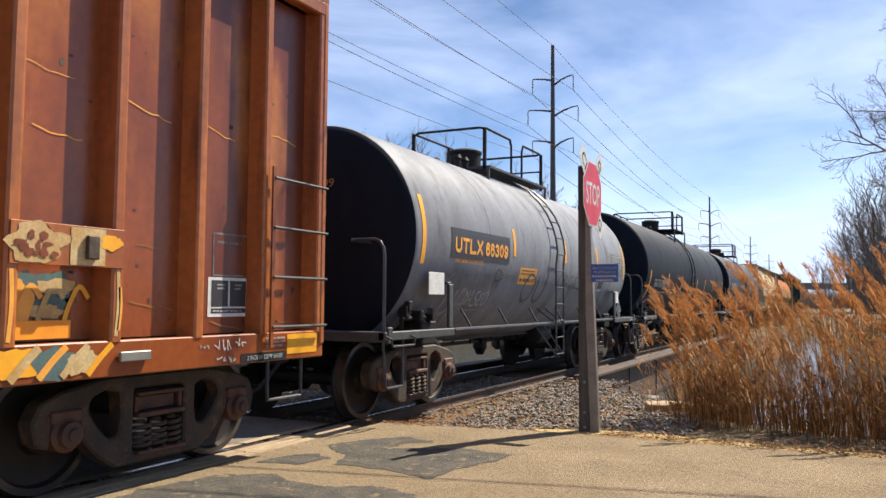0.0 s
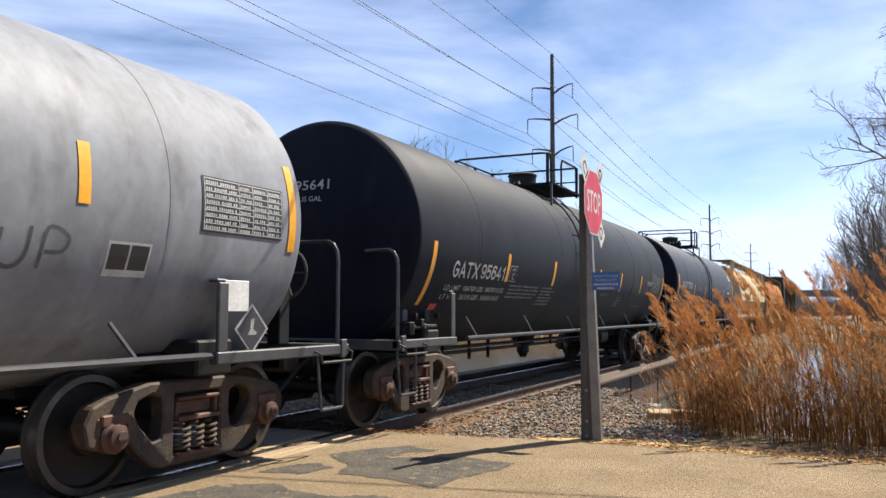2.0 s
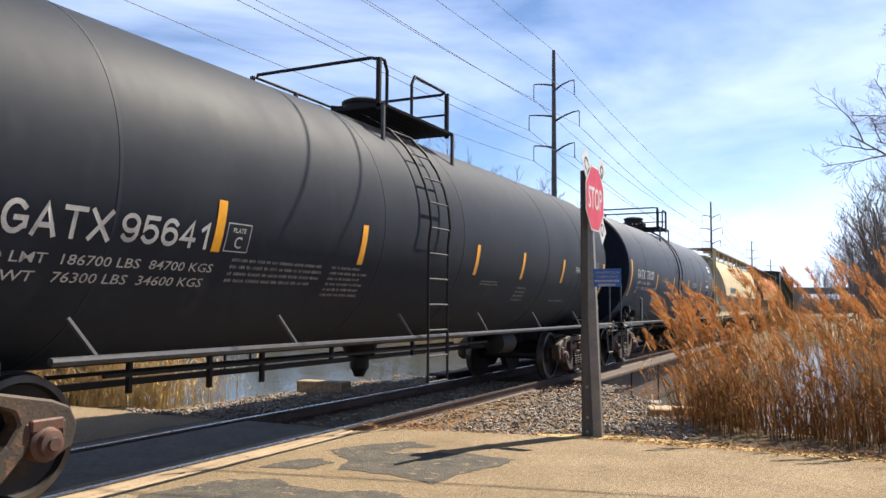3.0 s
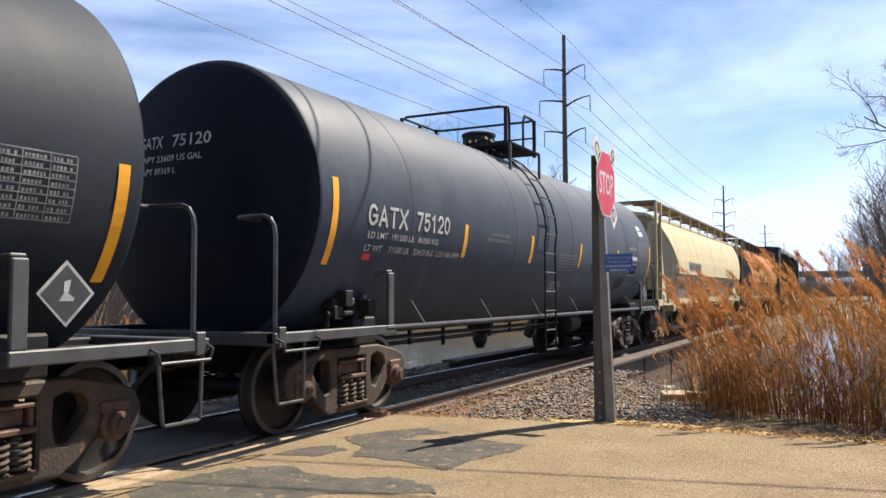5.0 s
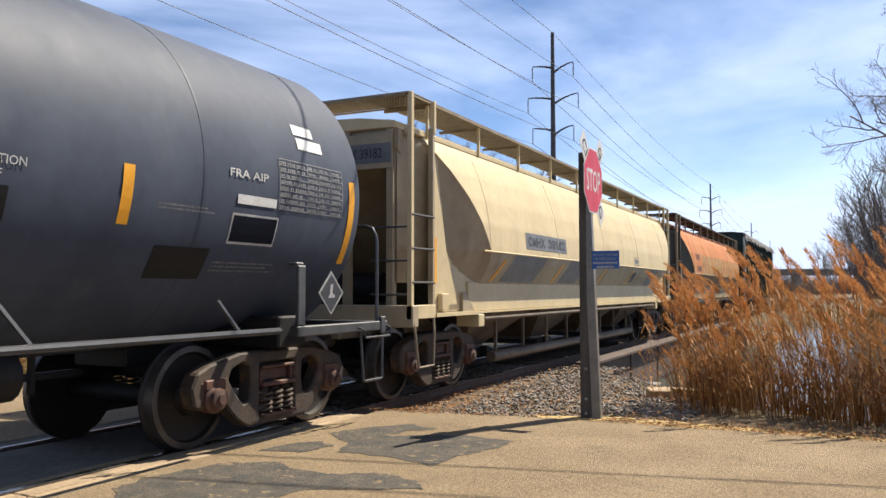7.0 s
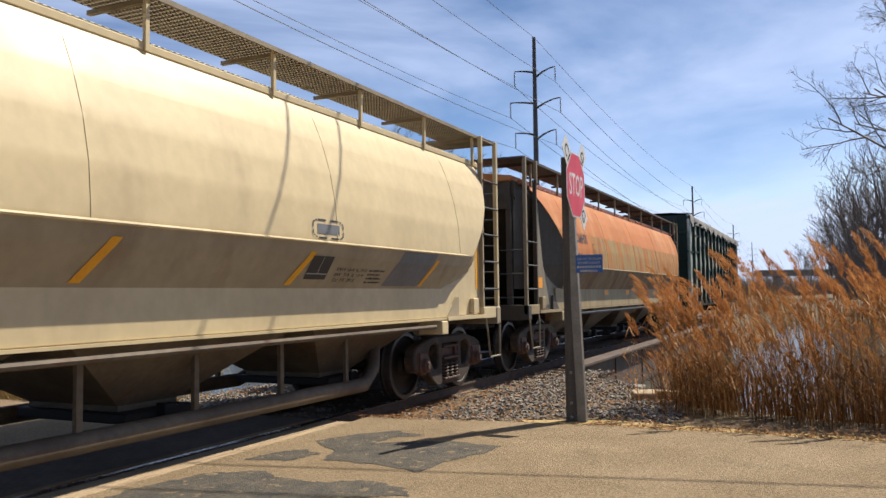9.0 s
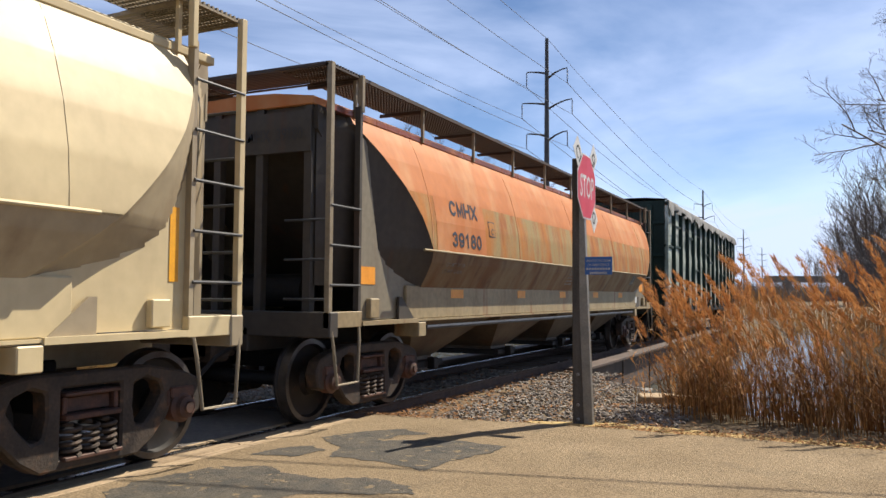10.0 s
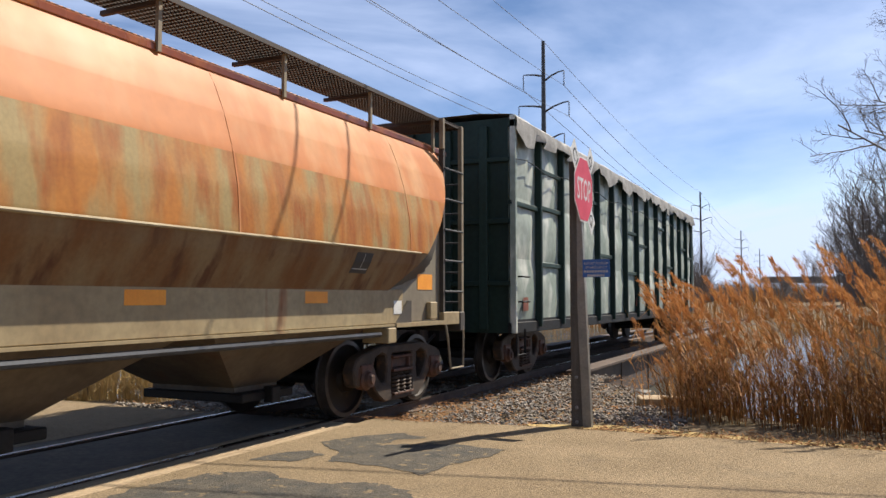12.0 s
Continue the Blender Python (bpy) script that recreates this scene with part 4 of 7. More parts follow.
def running_gear(car, centres, ends):
    """Two bogies with frames, springs, bearings and wheelsets, and a coupler at each end."""
    for c in centres:
        share("bolster", GEAR["bolster"], car, pose(0, c, 0))
        share("brake_beam", GEAR["brake_beam"], car, pose(0, c, 0))
        share("brake_beam", GEAR["brake_beam"], car, pose(0, c, 0, 0, 0, 180))
        for s in (1, -1):
            sf = share("side_frame", GEAR["side_frame"], car, pose(s * 1.0, c, 0))
            share("bolster_end", GEAR["bolster_end"], sf, pose(0, 0, 0, 0, 0, 0 if s > 0 else 180))
            share("spring_seat", GEAR["spring_seat"], sf, pose(0, 0, 0, 0, 0, 0 if s > 0 else 180))
            for d in (-0.16, 0, 0.16):
                share("spring", GEAR["spring"], sf, pose(0.045 * s, d, -0.02))
            for d in (-0.9, 0.9):
                share("bearing_cap", GEAR["bearing_cap"], sf, pose(0.0, d, 0.457, 0, 0, 0 if s > 0 else 180))
                share("bearing_adapter", GEAR["bearing_adapter"], sf, pose(0, d, 0.457, 0, 0, 0 if s > 0 else 180))
        for d in (-0.9, 0.9):
            ws = share("wheelset", GEAR["axle"], car, pose(0, c + d, WHEEL_R))
            WHEELSETS.append((ws, c + d))
            for s in (1, -1):
                share("wheel", GEAR["wheel"], ws, pose(s * 0.755, 0, 0, 0, 0, 0 if s > 0 else 180))
    share("coupler", GEAR["coupler"], car, pose(0, ends[0], 0))
    share("coupler", GEAR["coupler"], car, pose(0, ends[1], 0, 0, 0, 180))
    share("air_hose", GEAR["air_hose"], car, pose(0, ends[0], 0))
    share("air_hose", GEAR["air_hose"], car, pose(0, ends[1], 0, 0, 0, 180))


def start_car(name, label, middle):
    car = thing(name, label, "railway car", XC, middle, 0, "cars of the freight train")
    CARS.append((car, middle))
    return car


def straight_ladder(car, x, y0, y1, z0, z1, rungs, mat, r=0.018, out=0.0):
    lad = part("ladder", boxes((x - 0.012, x + 0.012, y0 - 0.03, y0 + 0.03, z0, z1), (x - 0.012, x + 0.012, y1 - 0.03, y1 + 0.03, z0, z1)), mat, car, bevel=0.004)
    for i in range(rungs):
        z = z0 + (z1 - z0) * (i + 0.5) / rungs
        ob = share("rung", GEAR["rung"], lad, Matrix.LocRotScale((x + 0.01, y0, z), None, (1.2, (y1 - y0) / 0.46, 1.2)))
    return lad


# ---- tank cars ----
def tank_car(name, label, y0, y1, bogies, sill, radius, zc, mat, platform, ladder_y, seams, stripes, rail_half, dome_y, stripe_z=(1.72, 2.28), rail_z=4.47):
    """A tank on stub sills. y0, y1: the shell's ends; sill: the ends of the frame; platform: its start and end; all along the train."""
    mid = (y0 + y1) / 2
    car = start_car(name, label, mid)
    a, b = y0 - mid, y1 - mid
    side = lambda z: math.sqrt(max((radius + 0.002) ** 2 - (z - zc) ** 2, 0.01))
    # shell with flanged heads
    prof = []
    for i in range(12):
        r = (radius - 0.14) * i / 11
        prof.append((a - 0.10 - 0.16 * (1 - (i / 11) ** 2), r))
    prof += [(a - 0.085, radius - 0.08), (a - 0.055, radius - 0.04), (a - 0.02, radius - 0.012), (a, radius - 0.003), (a + 0.01, radius)]
    heads = prof[:-2]
    prof = prof[-3:] + [(-y, r) for y, r in prof[::-1][:3]]
    shell = part("tank_shell", lathe(bmesh.new(), prof, 96, "y", (0, 0, zc)), mat, car, smooth=True)
    for f in (1, -1):
        # heads darker than the shells: their shade is put into the colour
        part("tank_head", lathe(bmesh.new(), [(f * y, r) for y, r in heads + [(a - 0.02, radius - 0.02)]], 96, "y", (0, 0, zc)), M["black_and_head_shade"], car, "black tank head with shade put into its colour", smooth=True)
    for s in seams:
        band = bmesh.new()
        lathe(band, [(s - mid - 0.018, radius - 0.01), (s - mid - 0.016, radius + 0.003), (s - mid + 0.016, radius + 0.003), (s - mid + 0.018, radius - 0.01)], 96, "y", (0, 0, zc))
        part("jacket_seam", band, mat, shell, smooth=True)
    for i, s in enumerate(stripes):
        y, z0, z1 = s if isinstance(s, tuple) else (s, *stripe_z)
        patch(car, "reflective_strip", y - mid - 0.05, y - mid + 0.05, z0, z1, side, M["yellow"])
    # saddle, stub sills and end beams
    for e, c, f in ((sill[0] - mid, bogies[0] - mid, 1), (sill[1] - mid, bogies[1] - mid, -1)):
        inner = c + f * 1.2
        part("stub_sill", boxes((-0.33, 0.33, min(e, inner), max(e, inner), 0.72, 1.06)), M["black"], car, bevel=0.015)
        part("saddle", boxes((-1.25, 1.25, c - 0.22, c + 0.22, 0.86, 1.16), (-0.9, 0.9, c - 0.5, c + 0.5, 0.98, 1.05)), M["black"], car, bevel=0.02)
        part("end_beam", boxes((-1.48, 1.48, min(e, e + f * 0.14), max(e, e + f * 0.14), 0.95, 1.07)), M["grey_steel"], car, bevel=0.01)
        part("end_deck", boxes((-1.30, 1.30, min(e + f * 0.15, c - f * 0.45), max(e + f * 0.15, c - f * 0.45), 0.97, 1.0)), M["black"], car)
        for s in (1, -1):
            part("side_beam", boxes((s * 1.40, s * 1.50, min(e, c + f * 0.25), max(e, c + f * 0.25), 0.97, 1.07)), M["grey_steel"], car, bevel=0.01)
            part("bracket", boxes((s * 1.445, s * 1.485, min(c + f * 0.11, c + f * 0.23), max(c + f * 0.11, c + f * 0.23), 1.07, 1.64), (s * 1.36, s * 1.46, min(c + f * 0.11, c + f * 0.23), max(c + f * 0.11, c + f * 0.23), 1.64, 1.67)), M["grey_steel"], car, bevel=0.01)
            rail = bmesh.new()
            y = e + f * 0.10
            tube(rail, [(s * 1.42, y, 1.0), (s * 1.42, y, 1.93), (s * 1.405, y, 2.02), (s * 1.36, y, 2.09), (s * 1.28, y, 2.12), (s * 1.05, y, 2.12), (s * 0.96, y + f * 0.04, 2.12), (s * 0.92, y + f * 0.14, 2.12), (s * 0.90, (a if f > 0 else b) - f * 0.12, 2.12)], 0.02, 8)
            part("end_handrail", rail, M["rail_steel"], car, smooth=True)
            step = tubes(0.016, [(s * 1.45, e + f * 0.03, 0.99), (s * 1.47, e + f * 0.07, 0.46), (s * 1.47, e + f * 0.09, 0.44), (s * 1.47, e + f * 0.43, 0.44), (s * 1.47, e + f * 0.45, 0.46), (s * 1.45, e + f * 0.49, 0.99)])
            part("sill_step", step, M["rail_steel"], car)
            part("grab_iron", tubes(0.013, [(s * 1.49, e + f * 0.02, 1.02), (s * 1.56, e + f * 0.03, 0.99), (s * 1.56, e + f * 0.06, 0.91), (s * 1.56, e + f * 0.56, 0.91), (s * 1.56, e + f * 0.59, 0.99), (s * 1.49, e + f * 0.60, 1.02)]), M["rail_steel"], car)
            part("rail_foot", boxes((s * 1.47, s * 1.51, y - 0.05, y + 0.05, 0.94, 1.12)), M["grey_steel"], car, bevel=0.008)
    # running pipe along each side with its stays
    for s in (1, -1):
        x = s * (radius - 0.02)
        part("running_pipe", tubes(0.03, [(x, sill[0] - mid + 1.9, 1.04), (x, sill[1] - mid - 1.9, 1.04)]), M["rail_steel"], car, smooth=True)
        n = 6
        for i in range(n):
            y = bogies[0] - mid + 1.0 + (bogies[1] - bogies[0] - 2.0) * i / (n - 1)
            part("stay", boxes((-0.012, 0.012, -0.013, 0.013, 0, 0.36)), M["rail_steel"], car).matrix_basis = pose(x - s * 0.02, y, 1.03, 32, -s * 18, 0)
    # under gear: brake cylinder, levers and rods
    under = boxes((-0.03, 0.03, a + 2.2, b - 2.2, 0.66, 0.72), (0.52, 0.55, a + 2.6, b - 4.2, 0.80, 0.83), (-0.7, -0.66, a + 3, b - 3, 0.70, 0.74))
    rnd = random.Random(int(mid * 10))
    for i in range(9):
        y = a + 3 + (b - a - 6) * i / 8 + rnd.uniform(-0.2, 0.2)
        box(under, 0.2, 0.25, y, y + 0.04, 0.56 + rnd.uniform(0, 0.2), 1.0)
    part("brake_rigging", under, M["black"], car)
    part("outlet_valve", lathe(bmesh.new(), [(0.44, 0.07), (0.52, 0.10), (0.56, 0.13), (0.70, 0.13), (0.74, 0.2), (0.9, 0.26)], 18, "z"), M["black"], car, smooth=True)
    part("brake_cylinder", lathe(bmesh.new(), [(-0.35, 0.1), (-0.3, 0.19), (0.3, 0.19), (0.35, 0.1)], 16, "y", (0.55, b - 3.6, 0.78)), M["black"], car, smooth=True)
    # valve gear on the end deck
    yv = bogies[0] - mid - 0.35
    valve = part("brake_valve", tubes(0.03, [(1.2, yv - 0.3, 1.075), (1.2, yv - 0.3, 1.2), (1.2, yv + 0.55, 1.2), (1.2, yv + 0.55, 1.075)]), M["black"], car, "dark brake valve and pipe fittings")
    for i in range(12):
        bm = bmesh.new()
        p = (1.15 + rnd.uniform(-0.2, 0.2), yv + rnd.uniform(-0.25, 0.45), 1.15 + rnd.uniform(0, 0.22))
        w = rnd.uniform(0.03, 0.09)
        box(bm, p[0] - w, p[0] + w, p[1] - w * 0.8, p[1] + w * 0.8, p[2] - w, p[2] + w)
        part("fitting", bm, M["black"] if i % 3 else M["grey_steel"], valve, bevel=0.008)
    # platform, railing, ladder, manway
    p0, p1 = platform[0] - mid, platform[1] - mid
    top = zc + radius
    h = rail_half
    for s in (1, -1):
        grate = bmesh.new()
        for y in np.arange(p0, p1 + 0.01, 0.055):
            box(grate, s * 0.34, s * (h + 0.1), y, y + 0.018, top - 0.02, top + 0.02)
        for x in np.arange(0.34, h + 0.12, 0.11):
            box(grate, s * x, s * (x + 0.012), p0, p1, top - 0.02, top + 0.018)
        part("platform_grating", grate, M["grey_steel"] if mat == M["grey_tank"] else M["black"], car, "steel mesh walkway on top of the tank")
        for y in (p0, p1):
            part("platform_leg", boxes((s * (h + 0.08) - 0.02, s * (h + 0.08) + 0.02, y - 0.02, y + 0.02, top - 0.55, top)), M["grey_steel"], car)
    dark = M["black"]
    zr = rail_z
    l0, l1 = ladder_y[0] - mid, ladder_y[1] - mid
    rail = bmesh.new()
    tube(rail, [(h, l0 - 0.05, top), (h, l0 - 0.05, zr - 0.12), (h, l0 - 0.12, zr), (h, p0 + 0.1, zr), (h - 0.1, p0, zr), (-h + 0.1, p0, zr), (-h, p0 + 0.1, zr), (-h, p1 - 0.1, zr), (-h + 0.1, p1, zr), (h - 0.1, p1, zr), (h, p1 - 0.1, zr), (h, l1 + 0.15, zr), (h, l1 + 0.07, zr - 0.12), (h, l1 + 0.07, top)], 0.022, 8)
    part("platform_rail", rail, dark, car, smooth=True)
    for x, y in ((h, p0 + 0.02), (-h, p0 + 0.02), (h, p1 - 0.02), (-h, p1 - 0.02), (-h, (p0 + p1) / 2)):
        part("rail_post", boxes((x - 0.028, x + 0.028, y - 0.02, y + 0.02, top - 0.05, zr)), dark, car)
    part("platform_rail", tubes(0.016, [(-h, p0, (zr + top) / 2), (-h, p1, (zr + top) / 2)], [(-h, p1, (zr + top) / 2), (h, p1, (zr + top) / 2)]), dark, car)
    yd = dome_y - mid
    part("manway", lathe(bmesh.new(), [(top - 0.08, 0.29), (top + 0.36, 0.29), (top + 0.37, 0.31), (top + 0.41, 0.31), (top + 0.45, 0.22), (top + 0.47, 0.1)], 28, "z", (0, yd, 0)), M["black"], car, "black domed manway cover", smooth=True)
    for i in range(6):
        x, y = rnd.uniform(-0.5, 0.5), yd + rnd.uniform(-0.9, -0.4)
        part("top_valve", lathe(bmesh.new(), [(top - 0.1, 0.06), (top + 0.12, 0.06), (top + 0.14, 0.08), (top + 0.2, 0.05)], 10, "z", (x, y, 0)), M["black"], car, smooth=True)
    for s in (1, -1):
        pts = []
        for i in range(15):
            z = 0.50 + (top - 0.50 - 0.02) * i / 14
            if z < zc:
                x = radius + 0.06
            else:
                x = math.sqrt(max((radius + 0.09) ** 2 - (z - zc) ** 2, 0.3 ** 2))
            pts.append((x, z))
        lad = part("ladder", tubes(0.017, [(s * x, l0, z) for x, z in pts], [(s * x, l1, z) for x, z in pts]), M["rail_steel"] if mat == M["grey_tank"] else M["black"], car, smooth=True)
        for i in range(11):
            t = i / 10 * 13
            j, f = int(t), t - int(t)
            x, z = pts[j][0] + (pts[min(j + 1, 14)][0] - pts[j][0]) * f, pts[j][1] + (pts[min(j + 1, 14)][1] - pts[j][1]) * f
            share("rung", GEAR["rung"], lad, Matrix.LocRotScale((s * x, l0, z), None, (1.1, (l1 - l0) / 0.46, 1.1)))
    running_gear(car, (bogies[0] - mid, bogies[1] - mid), (sill[0] - mid, sill[1] - mid))
    return car, mid, side


def data_plate(car, y0, y1, z0, z1, side, seed, ground=None, mat=None):
    """A black table of small print in white rules."""
    mat = mat or M["marking"]
    if ground:
        patch(car, "data_panel", y0 - 0.02, y1 + 0.02, z0 - 0.02, z1 + 0.02, side, ground, 0.003)
    bm = bmesh.new()
    w = 0.008
    def bar(a, b, c, d):
        bm.faces.new([bm.verts.new(p) for p in ((a, c, 0), (b, c, 0), (b, d, 0), (a, d, 0))])
    for i in range(9):
        z = z0 + (z1 - z0) * i / 8
        bar(y0, y1, z, z + w)
    for f in (0, 0.42, 0.6, 0.8, 1):
        bar(y0 + (y1 - y0) * f, y0 + (y1 - y0) * f + w, z0, z1)
    part("data_table", on_side(bm, side, 0.006), mat, car)
    for f0, f1, k in ((0.02, 0.4, 0), (0.44, 0.58, 1), (0.62, 0.78, 2), (0.82, 0.98, 3)):
        small_print(car, y0 + (y1 - y0) * f0, y0 + (y1 - y0) * f1, z0, z1, 8, side, mat, seed=seed + k)


def placard(car, y, z, x, mat):
    """A diamond hazard placard on its holder."""
    d = 0.22
    def diamond(k):
        return [(y - d * k, z), (y, z - d * k), (y + d * k, z), (y, z + d * k)]
    ob = part("placard", slab(diamond(1), x, x + 0.006, "x"), mat, car, "pale-edged diamond-shaped hazard placard")
    part("placard_face", slab(diamond(0.86), x + 0.007, x + 0.009, "x"), M["panel"], ob)
    part("placard_figure", slab([(y - 0.06, z - 0.05), (y + 0.05, z - 0.05), (y + 0.06, z - 0.03), (y + 0.01, z + 0.0), (y + 0.03, z + 0.09), (y - 0.02, z + 0.08), (y - 0.025, z)], x + 0.010, x + 0.0115, "x"), mat, ob)


def head_writing(car, y, rows, zc, mat=None):
    """Lines of writing on a tank head that faces down the line; rows: words, x0, x1, z0, z1 with x from the reader's left."""
    for body, x0, x1, z0, z1 in rows:
        bm = bmesh.new()
        bm.from_mesh(letters(body))
        for v in bm.verts:
            x, z = x0 + v.co.x * (x1 - x0), z0 + v.co.y * (z1 - z0)
            rr = min(math.hypot(x, z - zc) / 1.36, 1)
            v.co = (x, y - 0.115 - 0.16 * (1 - rr ** 2), z)
        part("lettering", bm, mat or M["marking"], car)


def grey_tank():
    car, m, side = tank_car("tank_car", "grey tank car with dark lettering panel and graffiti", 8.68, 19.15, (9.4, 18.25), (7.85, 19.95), 1.455, 2.23, M["grey_tank"],
                            (12.5, 15.4), (13.80, 14.22), (11.0, 14.9, 17.5), ((8.85, 1.88, 2.74), 11.93, 14.55, 16.70, (19.02, 1.95, 2.76)), 0.68, 13.2, (2.13, 2.56), 4.36)
    L = lambda *v: [q - m for q in v]
    patch(car, "lettering_panel", *L(9.63, 11.72), 2.0, 2.40, side, M["panel"], 0.004)
    block_letters(car, "UTLX", *L(9.74, 10.66), 2.07, 2.28, side, M["amber_text"], 0.22, 0.009)
    block_letters(car, "66309", *L(10.76, 11.62), 2.07, 2.27, side, M["amber_text"], 0.22, 0.009)
    writing(car, "THE TANK CAR PEOPLE", *L(9.77, 10.72), 1.94, 1.99, side, M["amber_text"])
    writing(car, "LD LMT  201100 LB  91 200 KG", *L(9.5, 11.1), 1.73, 1.80, side, M["faint"])
    writing(car, "LT WT    61900 LB  28 100 KG", *L(9.5, 11.1), 1.62, 1.69, side, M["faint"])
    patch(car, "notice", *L(12.25, 13.05), 1.70, 1.97, side, M["amber_text"], 0.004, label="yellow emergency notice")
    small_print(car, *L(12.31, 12.98), 1.85, 1.95, 2, side, M["panel"], seed=3)
    small_print(car, *L(12.31, 12.98), 1.72, 1.84, 1, side, M["panel"], seed=4)
    data_plate(car, *L(17.85, 18.85), 2.06, 2.48, side, 11, M["panel"])
    patch(car, "stencil_frame", *L(16.95, 17.35), 1.65, 1.90, side, M["marking"], 0.004)
    patch(car, "stencil_field", *L(16.97, 17.14), 1.70, 1.88, side, M["panel"], 0.006)
    patch(car, "stencil_field", *L(17.16, 17.33), 1.70, 1.88, side, M["panel"], 0.006)
    part("card_holder", boxes((1.46, 1.475, 8.95 - m, 9.38 - m, 1.5, 1.78)), M["white"], car, "blank white card holder", bevel=0.004)
    part("card_holder", boxes((1.46, 1.475, 18.1 - m, 18.4 - m, 1.40, 1.66)), M["white"], car, bevel=0.004)
    placard(car, 18.45 - m, 1.25, 1.465, M["placard"])
    head_writing(car, 8.68 - m, (("UTLX", -0.55, -0.20, 2.83, 2.95), ("66309", -0.05, 0.38, 2.83, 2.95), ), 2.23, M["amber_dull"])
    # sprayed names
    STROKES = {"O": [[(0.5, 0), (0.05, 0.3), (0.1, 0.8), (0.5, 1), (0.9, 0.75), (0.85, 0.2), (0.45, 0), (0.2, 0.1)]], "B": [[(0.15, 1.25), (0.1, 0), (0.15, 0.95), (0.7, 0.8), (0.2, 0.5), (0.85, 0.3), (0.1, 0)]], "C": [[(0.85, 0.95), (0.3, 0.9), (0.05, 0.4), (0.4, 0.02), (0.8, 0.1)]],
               "E": [[(0.8, 0.9), (0.2, 0.8), (0.5, 0.5), (0.1, 0.25), (0.4, 0), (0.9, 0.1)]], "S": [[(0.9, 1.05), (0.3, 0.9), (0.35, 0.55), (0.9, 0.35), (0.7, 0), (0.0, 0.02)]], "U": [[(0.1, 1), (0.1, 0.2), (0.5, 0), (0.8, 0.3), (0.85, 1.1)]], "P": [[(0.1, 0), (0.2, 1.1), (0.8, 0.9), (0.7, 0.5), (0.2, 0.45)]],
               "A": [[(0, 0), (0.4, 1.1), (0.8, 0), (0.6, 0.4), (0.1, 0.4)]], "N": [[(0.1, 0), (0.1, 1), (0.7, 0.05), (0.75, 1.1)]]}
    def tag(word, y, z, w, h, width, mat):
        for c in word:
            for st in STROKES.get(c, ()):
                scrawl(car, [(y - m + px * w * 0.9, z + pz * h) for px, pz in st], width, side, M[mat])
            y += w
    tag("OBCES UP", 14.3, 1.68, 0.30, 0.24, 0.028, "scrawl_dark")
    tag("UP", 9.85, 1.24, 0.40, 0.30, 0.05, "scrawl")
    tag("NASEO", 10.48, 1.36, 0.17, 0.20, 0.024, "marking")
    tag("SN", 11.45, 1.28, 0.2, 0.1, 0.018, "scrawl")
    tag("P", 11.25, 1.62, 0.4, 0.24, 0.035, "scrawl_dark")
    tag("OU", 12.6, 1.42, 0.6, 0.45, 0.04, "scrawl_dark")
    scrawl(car, [(10.45 - m, 1.32), (10.9 - m, 1.29), (11.4 - m, 1.30)], 0.016, side, M["scrawl"])
    # hand brake at the far end
    wheel = bmesh.new()
    tube(wheel, [(0.80 + 0.26 * math.cos(t), 19.80 - m, 1.80 + 0.26 * math.sin(t)) for t in np.linspace(0, 2 * math.pi, 33)], 0.018, 6, None, False)
    for k in range(5):
        t = k * 2 * math.pi / 5
        tube(wheel, [(0.80, 19.80 - m, 1.80), (0.80 + 0.26 * math.cos(t), 19.80 - m, 1.80 + 0.26 * math.sin(t))], 0.012, 5)
    part("brake_wheel", wheel, M["grey_steel"], car, "grey hand brake wheel")
    part("brake_stand", boxes((0.72, 0.88, 19.60 - m, 19.77 - m, 1.06, 2.0)), M["black"], car, bevel=0.01)
    # bent braces at the foot of the ladder
    for l in (13.8, 14.22):
        part("ladder_brace", tubes(0.014, [(1.50, l - m, 0.50), (1.28, l - m - 0.45, 1.02)], [(1.50, l - m, 1.04), (1.30, l - m - 0.40, 1.30)]), M["rail_steel"], car)
    small_print(car, *L(11.5, 11.95), 1.78, 1.92, 3, side, M["faint"], seed=5)


